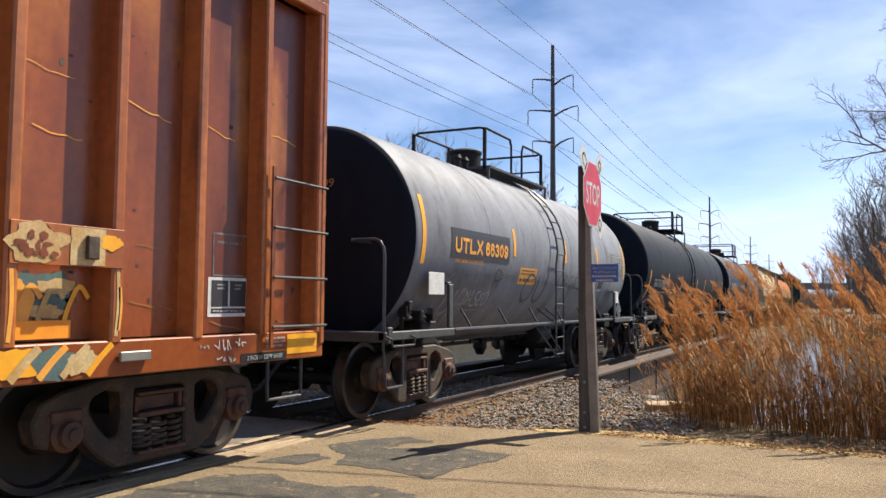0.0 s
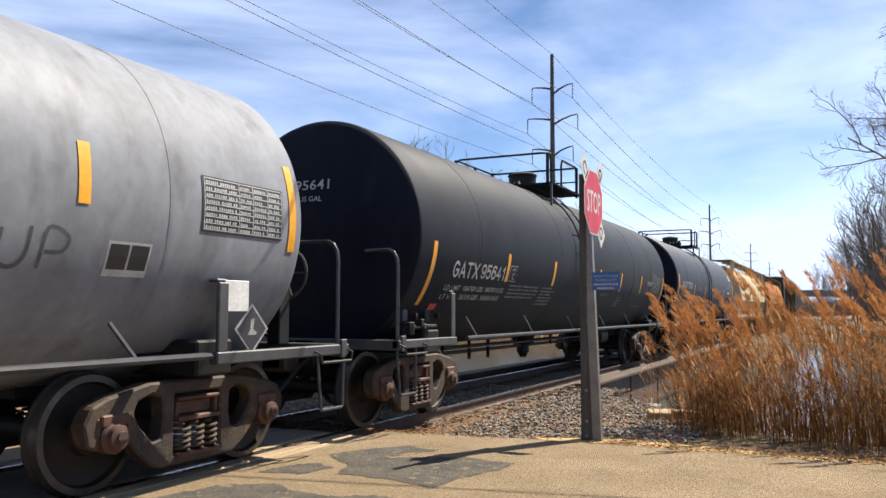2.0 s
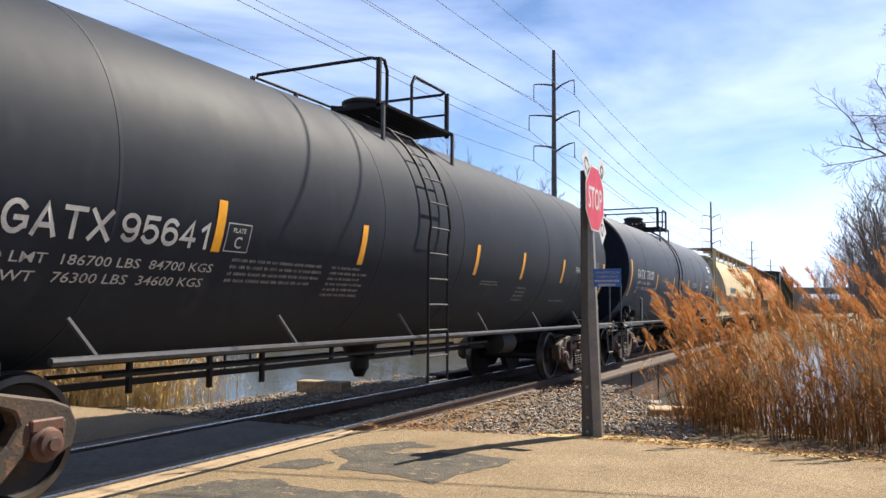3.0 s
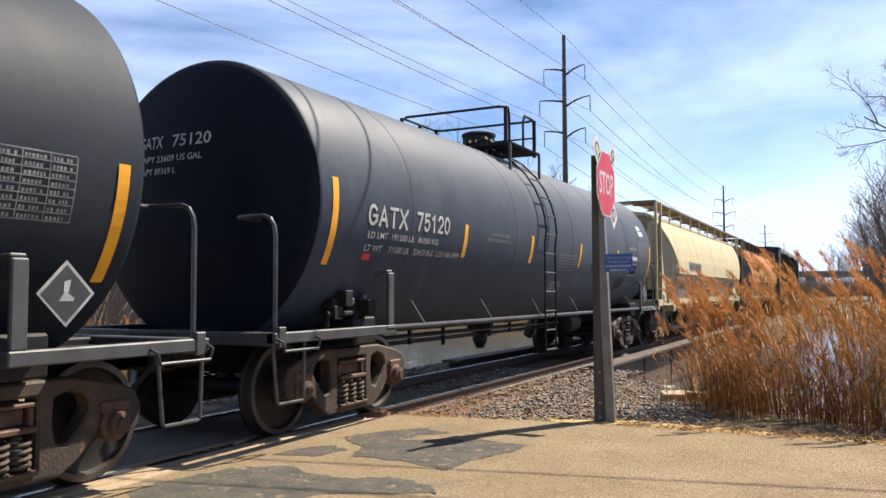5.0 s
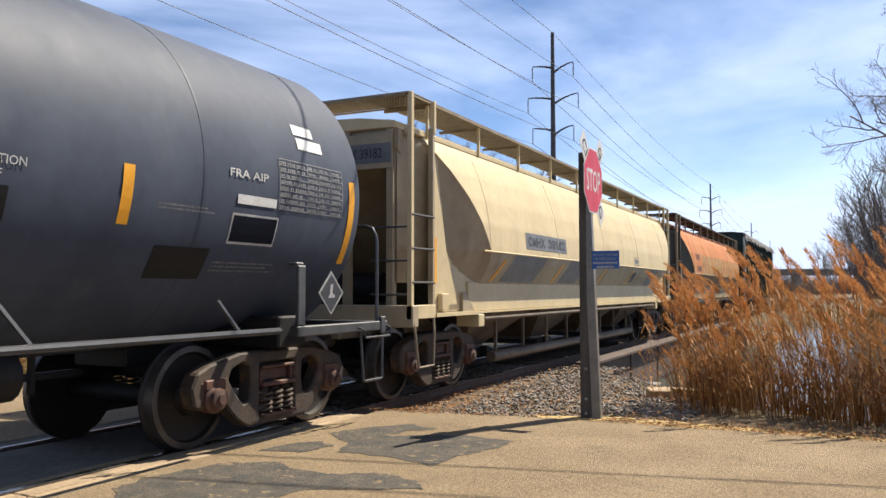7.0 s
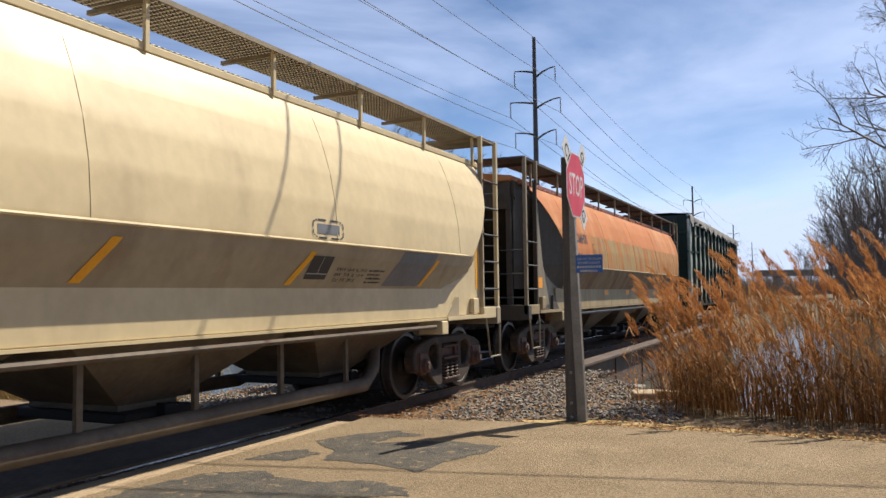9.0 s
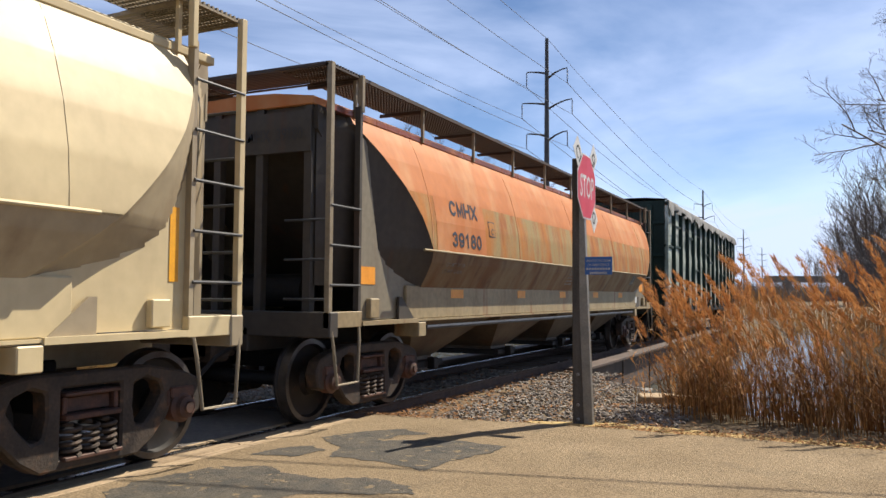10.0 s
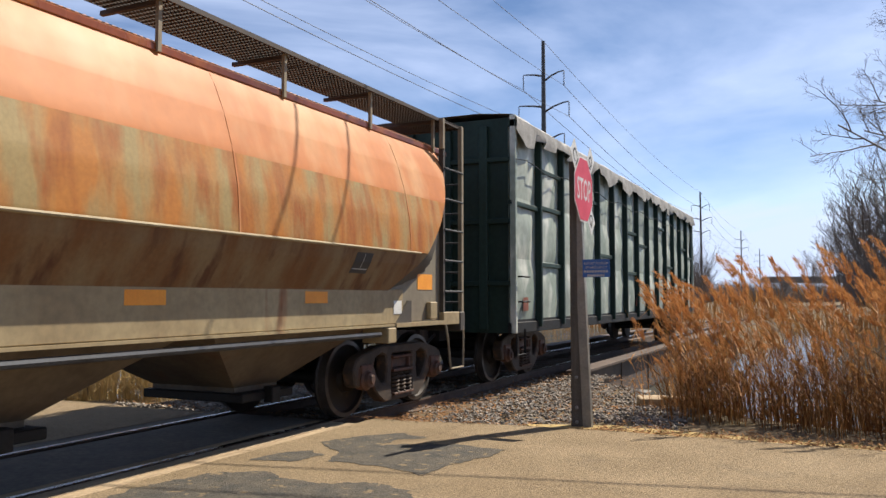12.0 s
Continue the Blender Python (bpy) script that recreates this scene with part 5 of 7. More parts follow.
def black_tank_one():
    car, m, side = tank_car("tank_car", "black tank car with white stencils and yellow strips", 21.55, 36.4, (22.3, 35.65), (21.0, 37.1), 1.50, 2.37, M["lit_black_tank"],
                            (27.75, 29.7), (28.02, 28.55), (23.4, 27.1, 29.2, 32.7, 34.6), ((21.93, 1.48, 2.28), 24.46, 26.68, 29.68, 31.5, 33.55, (36.24, 1.5, 2.32)), 0.98, 29.0, (1.85, 2.27))
    L = lambda *v: [q - m for q in v]
    block_letters(car, "GATX", *L(22.54, 23.38), 1.85, 2.07, side, M["marking"], 0.16)
    block_letters(car, "95641", *L(23.46, 24.40), 1.86, 2.07, side, M["marking"], 0.16)
    writing(car, "LD LMT  186700 LBS  84700 KGS", *L(22.45, 24.5), 1.68, 1.75, side, M["marking"])
    writing(car, "LT WT   76300 LBS  34600 KGS", *L(22.45, 24.45), 1.56, 1.63, side, M["marking"])
    patch(car, "stencil_frame", *L(24.55, 24.85), 1.86, 2.10, side, M["marking"], 0.004)
    patch(car, "stencil_field", *L(24.56, 24.84), 1.87, 2.09, side, M["lit_black_tank"], 0.006)
    writing(car, "PLATE", *L(24.62, 24.78), 2.02, 2.06, side, M["marking"], 0.009)
    writing(car, "C", *L(24.66, 24.75), 1.89, 1.99, side, M["marking"], 0.009)
    small_print(car, *L(24.7, 26.05), 1.60, 1.83, 4, side, M["faint"], seed=21)
    small_print(car, *L(26.2, 26.9), 1.50, 1.83, 6, side, M["faint"], seed=22)
    small_print(car, *L(30.0, 30.7), 1.72, 1.80, 2, side, M["faint"], seed=23)
    small_print(car, *L(31.5, 32.0), 1.5, 1.75, 4, side, M["faint"], seed=24)
    writing(car, "FRA AIP", *L(34.29, 34.82), 2.06, 2.17, side, M["marking"])
    writing(car, "DOT 111A100W1", *L(34.84, 35.2), 2.34, 2.38, side, M["marking"])
    data_plate(car, *L(34.86, 35.85), 1.88, 2.31, side, 25, mat=M["faint"])
    patch(car, "red_stencil", *L(22.3, 22.5), 1.42, 1.5, side, M["red"])
    placard(car, 35.85 - m, 1.42, 1.42, M["placard"])
    head_writing(car, 21.55 - m, (("GATX", -0.72, -0.36, 2.93, 3.06), ("95641", -0.22, 0.30, 2.93, 3.06), ("CAPY 25448 US GAL", -0.72, 0.2, 2.78, 2.85), ("CAPY 96331 L", -0.72, -0.15, 2.65, 2.72)), 2.37)
    small_print(car, *L(33.4, 34.2), 1.5, 1.56, 1, side, M["faint"], seed=29)


def black_tank_two():
    car, m, side = tank_car("tank_car", "dark grey-black tank car with large white stencils", 38.6, 52.4, (39.75, 51.6), (37.9, 53.0), 1.50, 2.36, M["dusty_tank"],
                            (44.4, 45.75), (44.62, 45.12), (40.4, 43.6, 46.3, 48.1, 50.1), ((38.82, 1.70, 2.56), 41.82, 44.25, 46.76, 49.33, (52.25, 1.68, 2.52)), 0.98, 45.5, (1.88, 2.31))
    L = lambda *v: [q - m for q in v]
    block_letters(car, "GATX", *L(39.42, 40.26), 2.13, 2.36, side, M["marking"], 0.16)
    block_letters(car, "75120", *L(40.47, 41.32), 2.14, 2.36, side, M["marking"], 0.16)
    writing(car, "LD LMT  191500 LB   86850 KG", *L(39.46, 41.05), 2.0, 2.07, side, M["marking"])
    writing(car, "LT WT    71500 LB   32450 KG  LGV 08-1999", *L(39.44, 41.7), 1.86, 1.93, side, M["marking"])
    writing(car, "CONSULT OWNER", *L(42.64, 43.28), 2.21, 2.26, side, M["faint"])
    writing(car, "BEFORE REPAIRING TANK", *L(42.5, 43.4), 2.13, 2.18, side, M["faint"])
    small_print(car, *L(45.58, 46.6), 1.80, 2.10, 6, side, M["faint"], seed=31)
    for i, body in enumerate(("HANDLE MUST BE", "LOCKED AND CHAINED", "IN CLOSED POSITION", "BEFORE LOADING")):
        writing(car, body, *L(45.58, 45.58 + 0.036 * len(body)), 1.57 - i * 0.05, 1.61 - i * 0.05, side, M["marking"])
    writing(car, "INLET", *L(45.5, 45.72), 1.20, 1.24, side, M["faint"])
    writing(car, "OUTLET", *L(43.4, 43.68), 1.20, 1.24, side, M["faint"])
    writing(car, '4" FIBERGLASS INSULATION', *L(47.52, 48.52), 2.18, 2.24, side, M["marking"])
    writing(car, "DO NOT EXCEED 450 F", *L(47.53, 48.36), 2.09, 2.15, side, M["marking"])
    patch(car, "blacked_out_field", *L(47.59, 48.42), 1.84, 2.05, side, M["black"])
    patch(car, "blacked_out_field", *L(49.7, 50.3), 1.5, 1.75, side, M["black"])
    data_plate(car, *L(51.05, 52.07), 2.14, 2.60, side, 35, mat=M["faint"])
    writing(car, "FRA AIP", *L(50.39, 50.89), 2.36, 2.43, side, M["marking"])
    patch(car, "label", *L(50.5, 51.02), 2.14, 2.22, side, M["white"])
    patch(car, "stencil_frame", *L(50.46, 51.08), 1.80, 2.06, side, M["marking"], 0.004)
    patch(car, "stencil_field", *L(50.48, 51.06), 1.82, 2.04, side, M["black_and_head_shade"], 0.006)
    patch(car, "white_mark", *L(51.36, 51.68), 2.88, 2.98, side, M["white"])
    patch(car, "white_mark", *L(51.38, 51.78), 2.74, 2.85, side, M["white"])
    small_print(car, *L(49.63, 50.27), 2.02, 2.08, 2, side, M["faint"], seed=37)
    small_print(car, *L(50.38, 51.3), 1.56, 1.66, 3, side, M["faint"], seed=38)
    patch(car, "red_stencil", *L(39.44, 39.60), 1.77, 1.835, side, M["red"])
    placard(car, 52.0 - m, 1.38, 1.42, M["placard"])
    head_writing(car, 38.6 - m, (("GATX", -0.72, -0.36, 2.93, 3.06), ("75120", -0.22, 0.30, 2.93, 3.06), ("CAPY 23609 US GAL", -0.72, 0.2, 2.78, 2.85), ("CAPY 89369 L", -0.72, -0.15, 2.65, 2.72)), 2.36)


# ---- covered hopper cars ----
HOPPER = [(1.02, 3.52), (1.14, 3.46), (1.24, 3.30), (1.36, 3.02), (1.46, 2.70), (1.525, 2.36), (1.545, 2.10), (1.55, 1.96), (1.50, 1.82), (1.31, 1.50), (1.31, 1.10)]


def hopper_side(z):
    for (x0, z0), (x1, z1) in zip(HOPPER, HOPPER[1:]):
        if z1 <= z <= z0:
            return x0 + (x1 - x0) * (z0 - z) / (z0 - z1)
    return HOPPER[0][0] if z > 3.5 else HOPPER[-1][0]


def hopper_car(name, label, y0, y1, upper, lower, sill_mat, end_mat, walk_mat, low_pipe):
    mid = (y0 + y1) / 2
    car = start_car(name, label, mid)
    a, b = y0 - mid, y1 - mid
    bogies = (a + 1.35, b - 1.35)
    # bulged side sheets whose ends are cut back in a curve
    def setback(z, f):
        if z > 3.3:
            return 0.62
        t = min(max((3.3 - z) / 1.8, 0), 1)
        return 0.62 + 1.50 * (math.sin(t * math.pi / 2) ** 0.9 if f > 0 else t ** 1.65)
    zs = sorted({round(z, 3) for _, z in HOPPER if z >= 1.5} | set(np.round(np.arange(1.5, 3.5, 0.1), 3)), reverse=True)
    for s in (1, -1):
        # slope sheets under the bulge take darker copies that paint in their shade
        for which, mat, lo, hi in (("side_sheet", upper, 2.66, 9), ("side_sheet", lower, 1.94, 2.66), ("slope_side_sheet", lower if lower == upper else M["rusted_shaded"], 1.5, 1.96)):
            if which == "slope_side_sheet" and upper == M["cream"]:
                mat = M["cream_shaded"]
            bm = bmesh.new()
            rows = []
            for z in ([hi] if hi < 9 and hi not in zs else []) + [q for q in zs if lo - 1e-3 <= q <= hi] + ([] if lo in zs else [lo]):
                e, e2 = setback(z, 1), setback(z, -1)
                x = hopper_side(z)
                rows.append([bm.verts.new((s * xx, y, z)) for xx, y in ((x, a + e), (x, a / 2), (x, 0), (x, b / 2), (x, b - e2))])
            for p, q in zip(rows, rows[1:]):
                for i in range(4):
                    bm.faces.new((p[i], p[i + 1], q[i + 1], q[i]))
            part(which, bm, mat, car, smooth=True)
        # ends of the side sheet, closing it to the inner body
        for e, f in ((a, 1), (b, -1)):
            bm = bmesh.new()
            rows = []
            for z in [q for q in zs if q <= 3.46]:
                y = e + f * setback(z, f)
                rows.append([bm.verts.new((s * hopper_side(z), y, z)), bm.verts.new((s * (hopper_side(z) - 0.06), y - f * 0.10 * min(1, (3.5 - z) * 2), z)), bm.verts.new((s * 1.02, e + f * 0.2, z))])
            for p, q in zip(rows, rows[1:]):
                bm.faces.new((p[0], p[1], q[1], q[0]))
                bm.faces.new((p[1], p[2], q[2], q[1]))
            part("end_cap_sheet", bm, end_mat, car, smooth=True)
        part("knuckle_bead", tubes(0.016, [(s * 1.553, a + 1.75, 1.955), (s * 1.553, b - 1.75, 1.955)]), sill_mat, car)
        part("side_sill", boxes((s * 1.21, s * 1.31, a + 1.75, b - 1.75, 1.10, 1.52)), sill_mat, car, bevel=0.012)
        part("sill_flange", boxes((s * 1.20, s * 1.34, a + 1.3, b - 1.3, 1.075, 1.10)), sill_mat, car)
        for i in range(5):
            y = a + 2.0 + (b - a - 4.0) * i / 4
            part("weld_seam", slab([(hopper_side(z) * s + s * 0.004, z) for z in np.arange(1.97, 3.46, 0.1)] + [(hopper_side(z) * s - s * 0.03, z) for z in np.arange(3.46, 1.97, -0.1)], y, y + 0.02, "y"), upper, car)
        # end frame: corner stiles, ladder rungs, brackets
        for e, f in ((a, 1), (b, -1)):
            st = boxes((s * 1.28, s * 1.34, e - f * 0.0, e + f * 0.07, 1.05, 3.86), (s * 1.28, s * 1.34, e + f * 0.62, e + f * 0.68, 3.44, 3.86))
            lad = part("corner_ladder", st, sill_mat if upper == M["cream"] else M["beige_rail"], car, bevel=0.005)
            part("ladder_stile", boxes((s * 1.26, s * 1.33, e + f * 0.60, e + f * 0.65, 1.1, 3.5)), end_mat, car)
            for i in range(3 if f > 0 else 5):
                share("rung", GEAR["rung"], lad, Matrix.LocRotScale((s * 1.335, e + (0.02 if f > 0 else -0.62), 1.50 + i * 0.42), None, (1.3, 1.3, 1.3)))
                share("rung", GEAR["rung"], lad, Matrix.LocRotScale((s * 1.30, e + f * 0.03, 1.35 + i * 0.42), Euler((0, 0, radians(90 * s))), (1.3, 1.2, 1.3)))
            edge = [(e + f * setback(z, f), z) for z in np.arange(1.5, 3.45, 0.15) if setback(z, f) > 0.64]
            part("end_side_panel", slab([(e + f * 0.62, 1.12), (e + f * 1.8, 1.12)] + edge + [(e + f * 0.62, 3.20)], s * 1.25, s * 1.27, "x"), M["cream"] if upper == M["cream"] else M["beige_end"], car)
            part("side_ledge", boxes((s * 1.1, s * 1.36, e + f * 0.66, e + f * 2.0, 1.06, 1.11)), sill_mat, car)
            part("jacking_bracket", slab([(e + f * 1.55, 1.11), (e + f * 1.95, 1.11), (e + f * 1.62, 1.38), (e + f * 1.55, 1.38)], s * 1.29, s * 1.32, "x"), end_mat, car)
            part("corner_plate", boxes((s * 1.27, s * 1.345, e, e + f * 0.66, 1.05, 1.22)), sill_mat, car, bevel=0.006)
            part("air_box", boxes((s * 1.27, s * 1.34, e + f * 0.85, e + f * 1.05, 1.14, 1.36)), sill_mat, car, bevel=0.01)
            step = tubes(0.017, [(s * 1.34, e + f * 0.05, 1.05), (s * 1.36, e + f * 0.06, 0.9), (s * 1.38, e + f * 0.12, 0.46), (s * 1.38, e + f * 0.52, 0.46), (s * 1.36, e + f * 0.58, 0.9), (s * 1.34, e + f * 0.6, 1.05)])
            part("sill_step", step, M["beige_rail"], car)
            part("side_bearing_block", boxes((s * 1.0, s * 1.36, e + f * 2.0, e + f * 2.2, 0.88, 1.06)), sill_mat, car, bevel=0.01)
    # inner body, roof and end walls
    part("roof", slab([(-1.03, 3.46), (1.03, 3.46), (1.03, 3.55), (0.5, 3.62), (0, 3.64), (-0.5, 3.62), (-1.03, 3.55)], a + 0.12, b - 0.12, "y"), upper, car, bevel=0.01)
    for e, f in ((a, 1), (b, -1)):
        wall = slab([(e + f * 0.18, 3.46), (e + f * 0.24, 3.46), (e + f * 0.60, 2.9), (e + f * 2.6, 1.15), (e + f * 2.54, 1.12), (e + f * 0.52, 2.86), (e + f * 0.18, 3.2)], -1.05, 1.05, "x")
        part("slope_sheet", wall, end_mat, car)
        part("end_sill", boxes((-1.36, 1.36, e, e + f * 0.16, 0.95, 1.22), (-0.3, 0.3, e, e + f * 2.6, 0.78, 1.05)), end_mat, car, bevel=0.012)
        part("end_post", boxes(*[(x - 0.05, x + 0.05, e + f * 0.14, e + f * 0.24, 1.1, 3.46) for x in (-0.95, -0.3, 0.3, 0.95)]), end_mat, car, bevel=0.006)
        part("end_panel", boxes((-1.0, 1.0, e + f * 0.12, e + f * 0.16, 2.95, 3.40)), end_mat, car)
        part("shear_plate", boxes((-1.3, 1.3, e + f * 0.1, e + f * 2.3, 1.06, 1.10)), end_mat, car)
        part("brake_tank", lathe(bmesh.new(), [(-0.5, 0.05), (-0.46, 0.2), (0.46, 0.2), (0.5, 0.05)], 18, "x", (0.0, e + f * 0.9, 1.45)), M["black"], car, smooth=True)
    # roof walks on both edges with stanchions
    for s in (1, -1):
        bm = bmesh.new()
        for x in np.arange(0.62, 1.26, 0.04):
            box(bm, s * x, s * (x + 0.014), a, b, 3.835, 3.86)
        n = int((b - a) / 0.07)
        for i in range(n + 1):
            y = a + (b - a) * i / n
            box(bm, s * 0.62, s * 1.26, y - 0.009, y + 0.009, 3.835, 3.858)
        part("roof_walk", bm, walk_mat, car, "open steel grating walkway along the roof")
        part("walk_edge", boxes((s * 1.26, s * 1.275, a, b, 3.82, 3.865)), walk_mat, car)
        for i in range(10):
            y = a + 0.7 + (b - a - 1.4) * i / 9
            part("walk_stanchion", boxes((s * 1.18, s * 1.215, y - 0.02, y + 0.02, 3.40, 3.84)), M["beige_rail"] if upper != M["cream"] else M["cream"], car)
            part("walk_bracket", boxes((s * 0.55, s * 1.18, y - 0.02, y + 0.02, 3.79, 3.83)), walk_mat, car)
        part("roof_lip", boxes((s * 1.10, s * 1.19, a + 0.25, b - 0.25, 3.40, 3.47)), upper if upper == M["cream"] else M["boxcar"], car, bevel=0.008)
    slat = None
    for e, f in ((a, 1), (b, -1)):
        plat = part("end_platform", boxes((-1.3, -1.27, e, e + f * 0.66, 3.82, 3.84), (1.27, 1.3, e, e + f * 0.66, 3.82, 3.84), (-1.3, 1.3, e, e + f * 0.02, 3.82, 3.84), (-1.3, 1.3, e + f * 0.64, e + f * 0.66, 3.82, 3.84)), walk_mat, car)
        for i in range(12):
            if slat is None:
                slat = part("slat", boxes((-1.3, 1.3, -0.011, 0.011, 3.842, 3.866)), walk_mat, plat)
                slat.location = (0, e + f * 0.02, 0)
            else:
                share("slat", slat.data, plat, pose(0, e + f * (0.02 + i * 0.055), 0))
    part("roof_hatch", boxes((-0.45, 0.45, a + 1.0, b - 1.0, 3.62, 3.72)), upper, car, bevel=0.02)
    # four discharge hoppers
    for i in range(4):
        c = a + 3.6 + (b - a - 7.2) * i / 3
        bm = bmesh.new()
        rows = [[bm.verts.new((x, c + y, z)) for x, y in ((-w, -l), (w, -l), (w, l), (-w, l))] for w, l, z in ((1.26, 1.55, 1.2), (0.55, 0.35, 0.50), (0.55, 0.35, 0.36))]
        for p, q in zip(rows, rows[1:]):
            for k in range(4):
                bm.faces.new((p[k], p[(k + 1) % 4], q[(k + 1) % 4], q[k]))
        bm.faces.new(rows[-1])
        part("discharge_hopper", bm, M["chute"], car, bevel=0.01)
        part("outlet_gate", boxes((-0.62, 0.72, c - 0.42, c + 0.42, 0.36, 0.45), (0.7, 0.82, c - 0.07, c + 0.07, 0.33, 0.5)), M["black"], car, bevel=0.01)
    for s in (1, -1):
        part("running_pipe", tubes(0.032, [(s * 1.30, a + 2.3, 0.99), (s * 1.30, b - 2.3, 0.99)]), M["rail_steel"] if not low_pipe else M["chute"], car, smooth=True)
        if low_pipe:
            part("unloading_pipe", tubes(0.085, [(s * 0.95, a + 3.4, 0.34), (s * 0.95, b - 3.6, 0.34), (s * 0.85, b - 3.2, 0.5), (s * 0.7, b - 2.9, 0.85)], seg=14), M["chute"], car, smooth=True)
            for i in range(8):
                y = a + 3.6 + (b - a - 7.6) * i / 7
                part("pipe_hanger", boxes((s * 0.93, s * 0.97, y - 0.03, y + 0.03, 0.42, 1.1)), M["chute"], car)
    running_gear(car, bogies, (a - 0.25, b + 0.25))
    return car, mid


def cream_hopper():
    car, m = hopper_car("hopper_car", "cream covered hopper car with grey bands and roof walks", 53.85, 70.26, M["cream"], M["cream"], M["cream"], M["cream_shaded"], M["beige_rail"], True)
    L = lambda *v: [q - m for q in v]
    sd = hopper_side
    patch(car, "lettering_panel", *L(57.31, 59.41), 2.06, 2.32, sd, M["grey_band"], 0.004, label="pale grey lettering panel")
    block_letters(car, "CMHX", *L(57.42, 58.2), 2.11, 2.27, sd, M["panel"], 0.20, 0.008)
    block_letters(car, "39182", *L(58.4, 59.3), 2.11, 2.27, sd, M["panel"], 0.20, 0.008)
    for y, w in ((56.62, 1.5), (59.45, 1.1), (66.42, 0.92)):
        patch(car, "paint_band", *L(y, y + w), 1.53, 1.94, sd, M["grey_band"], 0.004, 0.25)
    for y in (56.25, 59.05, 62.05, 64.52, 67.36):
        patch(car, "reflective_strip", *L(y, y + 0.1), 1.53, 1.86, sd, M["yellow"], 0.007, 0.22)
    patch(car, "stencil_field", *L(64.80, 65.18), 1.59, 1.82, sd, M["panel"], 0.006)
    patch(car, "stencil_bar", *L(64.81, 65.17), 1.64, 1.65, sd, M["marking"], 0.008)
    patch(car, "stencil_bar", *L(64.99, 65.0), 1.65, 1.81, sd, M["marking"], 0.008)
    for i, body in enumerate(("EXW 10-4  IL 10-2", "EW  7-0  IL 13-4", "CU. FT. 3915")):
        writing(car, body, *L(65.33, 65.33 + 0.036 * len(body)), 1.68 - i * 0.055, 1.715 - i * 0.055, sd, M["panel"])
    small_print(car, *L(66.0, 66.36), 1.55, 1.72, 4, sd, M["panel"], seed=41)
    frame_bm = [(64.72, 2.03), (64.79, 2.0), (65.2, 2.0), (65.27, 2.03), (65.27, 2.15), (65.2, 2.18), (64.79, 2.18), (64.72, 2.15), (64.72, 2.03)]
    for p, q in zip(frame_bm, frame_bm[1:]):
        for t0, t1 in ((0.05, 0.4), (0.6, 0.95)):
            a, b = Vector(p).lerp(Vector(q), t0), Vector(p).lerp(Vector(q), t1)
            scrawl(car, [(a.x - m, a.y), (b.x - m, b.y)], 0.016, sd, M["panel"], 0.006)
    patch(car, "lettering_panel", *L(64.80, 65.20), 2.04, 2.14, sd, M["grey_band"], 0.004)
    for y, e in ((53.85, 1), (70.26, -1)):
        patch(car, "reflective_strip", *L(y + e * 0.72, y + e * 0.82), 1.5, 2.1, lambda z: 1.275, M["yellow"], 0.0)
    bm = bmesh.new()
    bm.from_mesh(letters("CMHX 39182"))
    for v in bm.verts:
        v.co = (0.1 + v.co.x * 0.75, 53.85 - m + 0.11, 3.08 + v.co.y * 0.13)
    part("lettering", bm, M["panel"], car)
    part("end_notice", boxes((0.0, 0.98, 53.965 - m, 53.969 - m, 3.02, 3.27)), M["grey_band"], car)


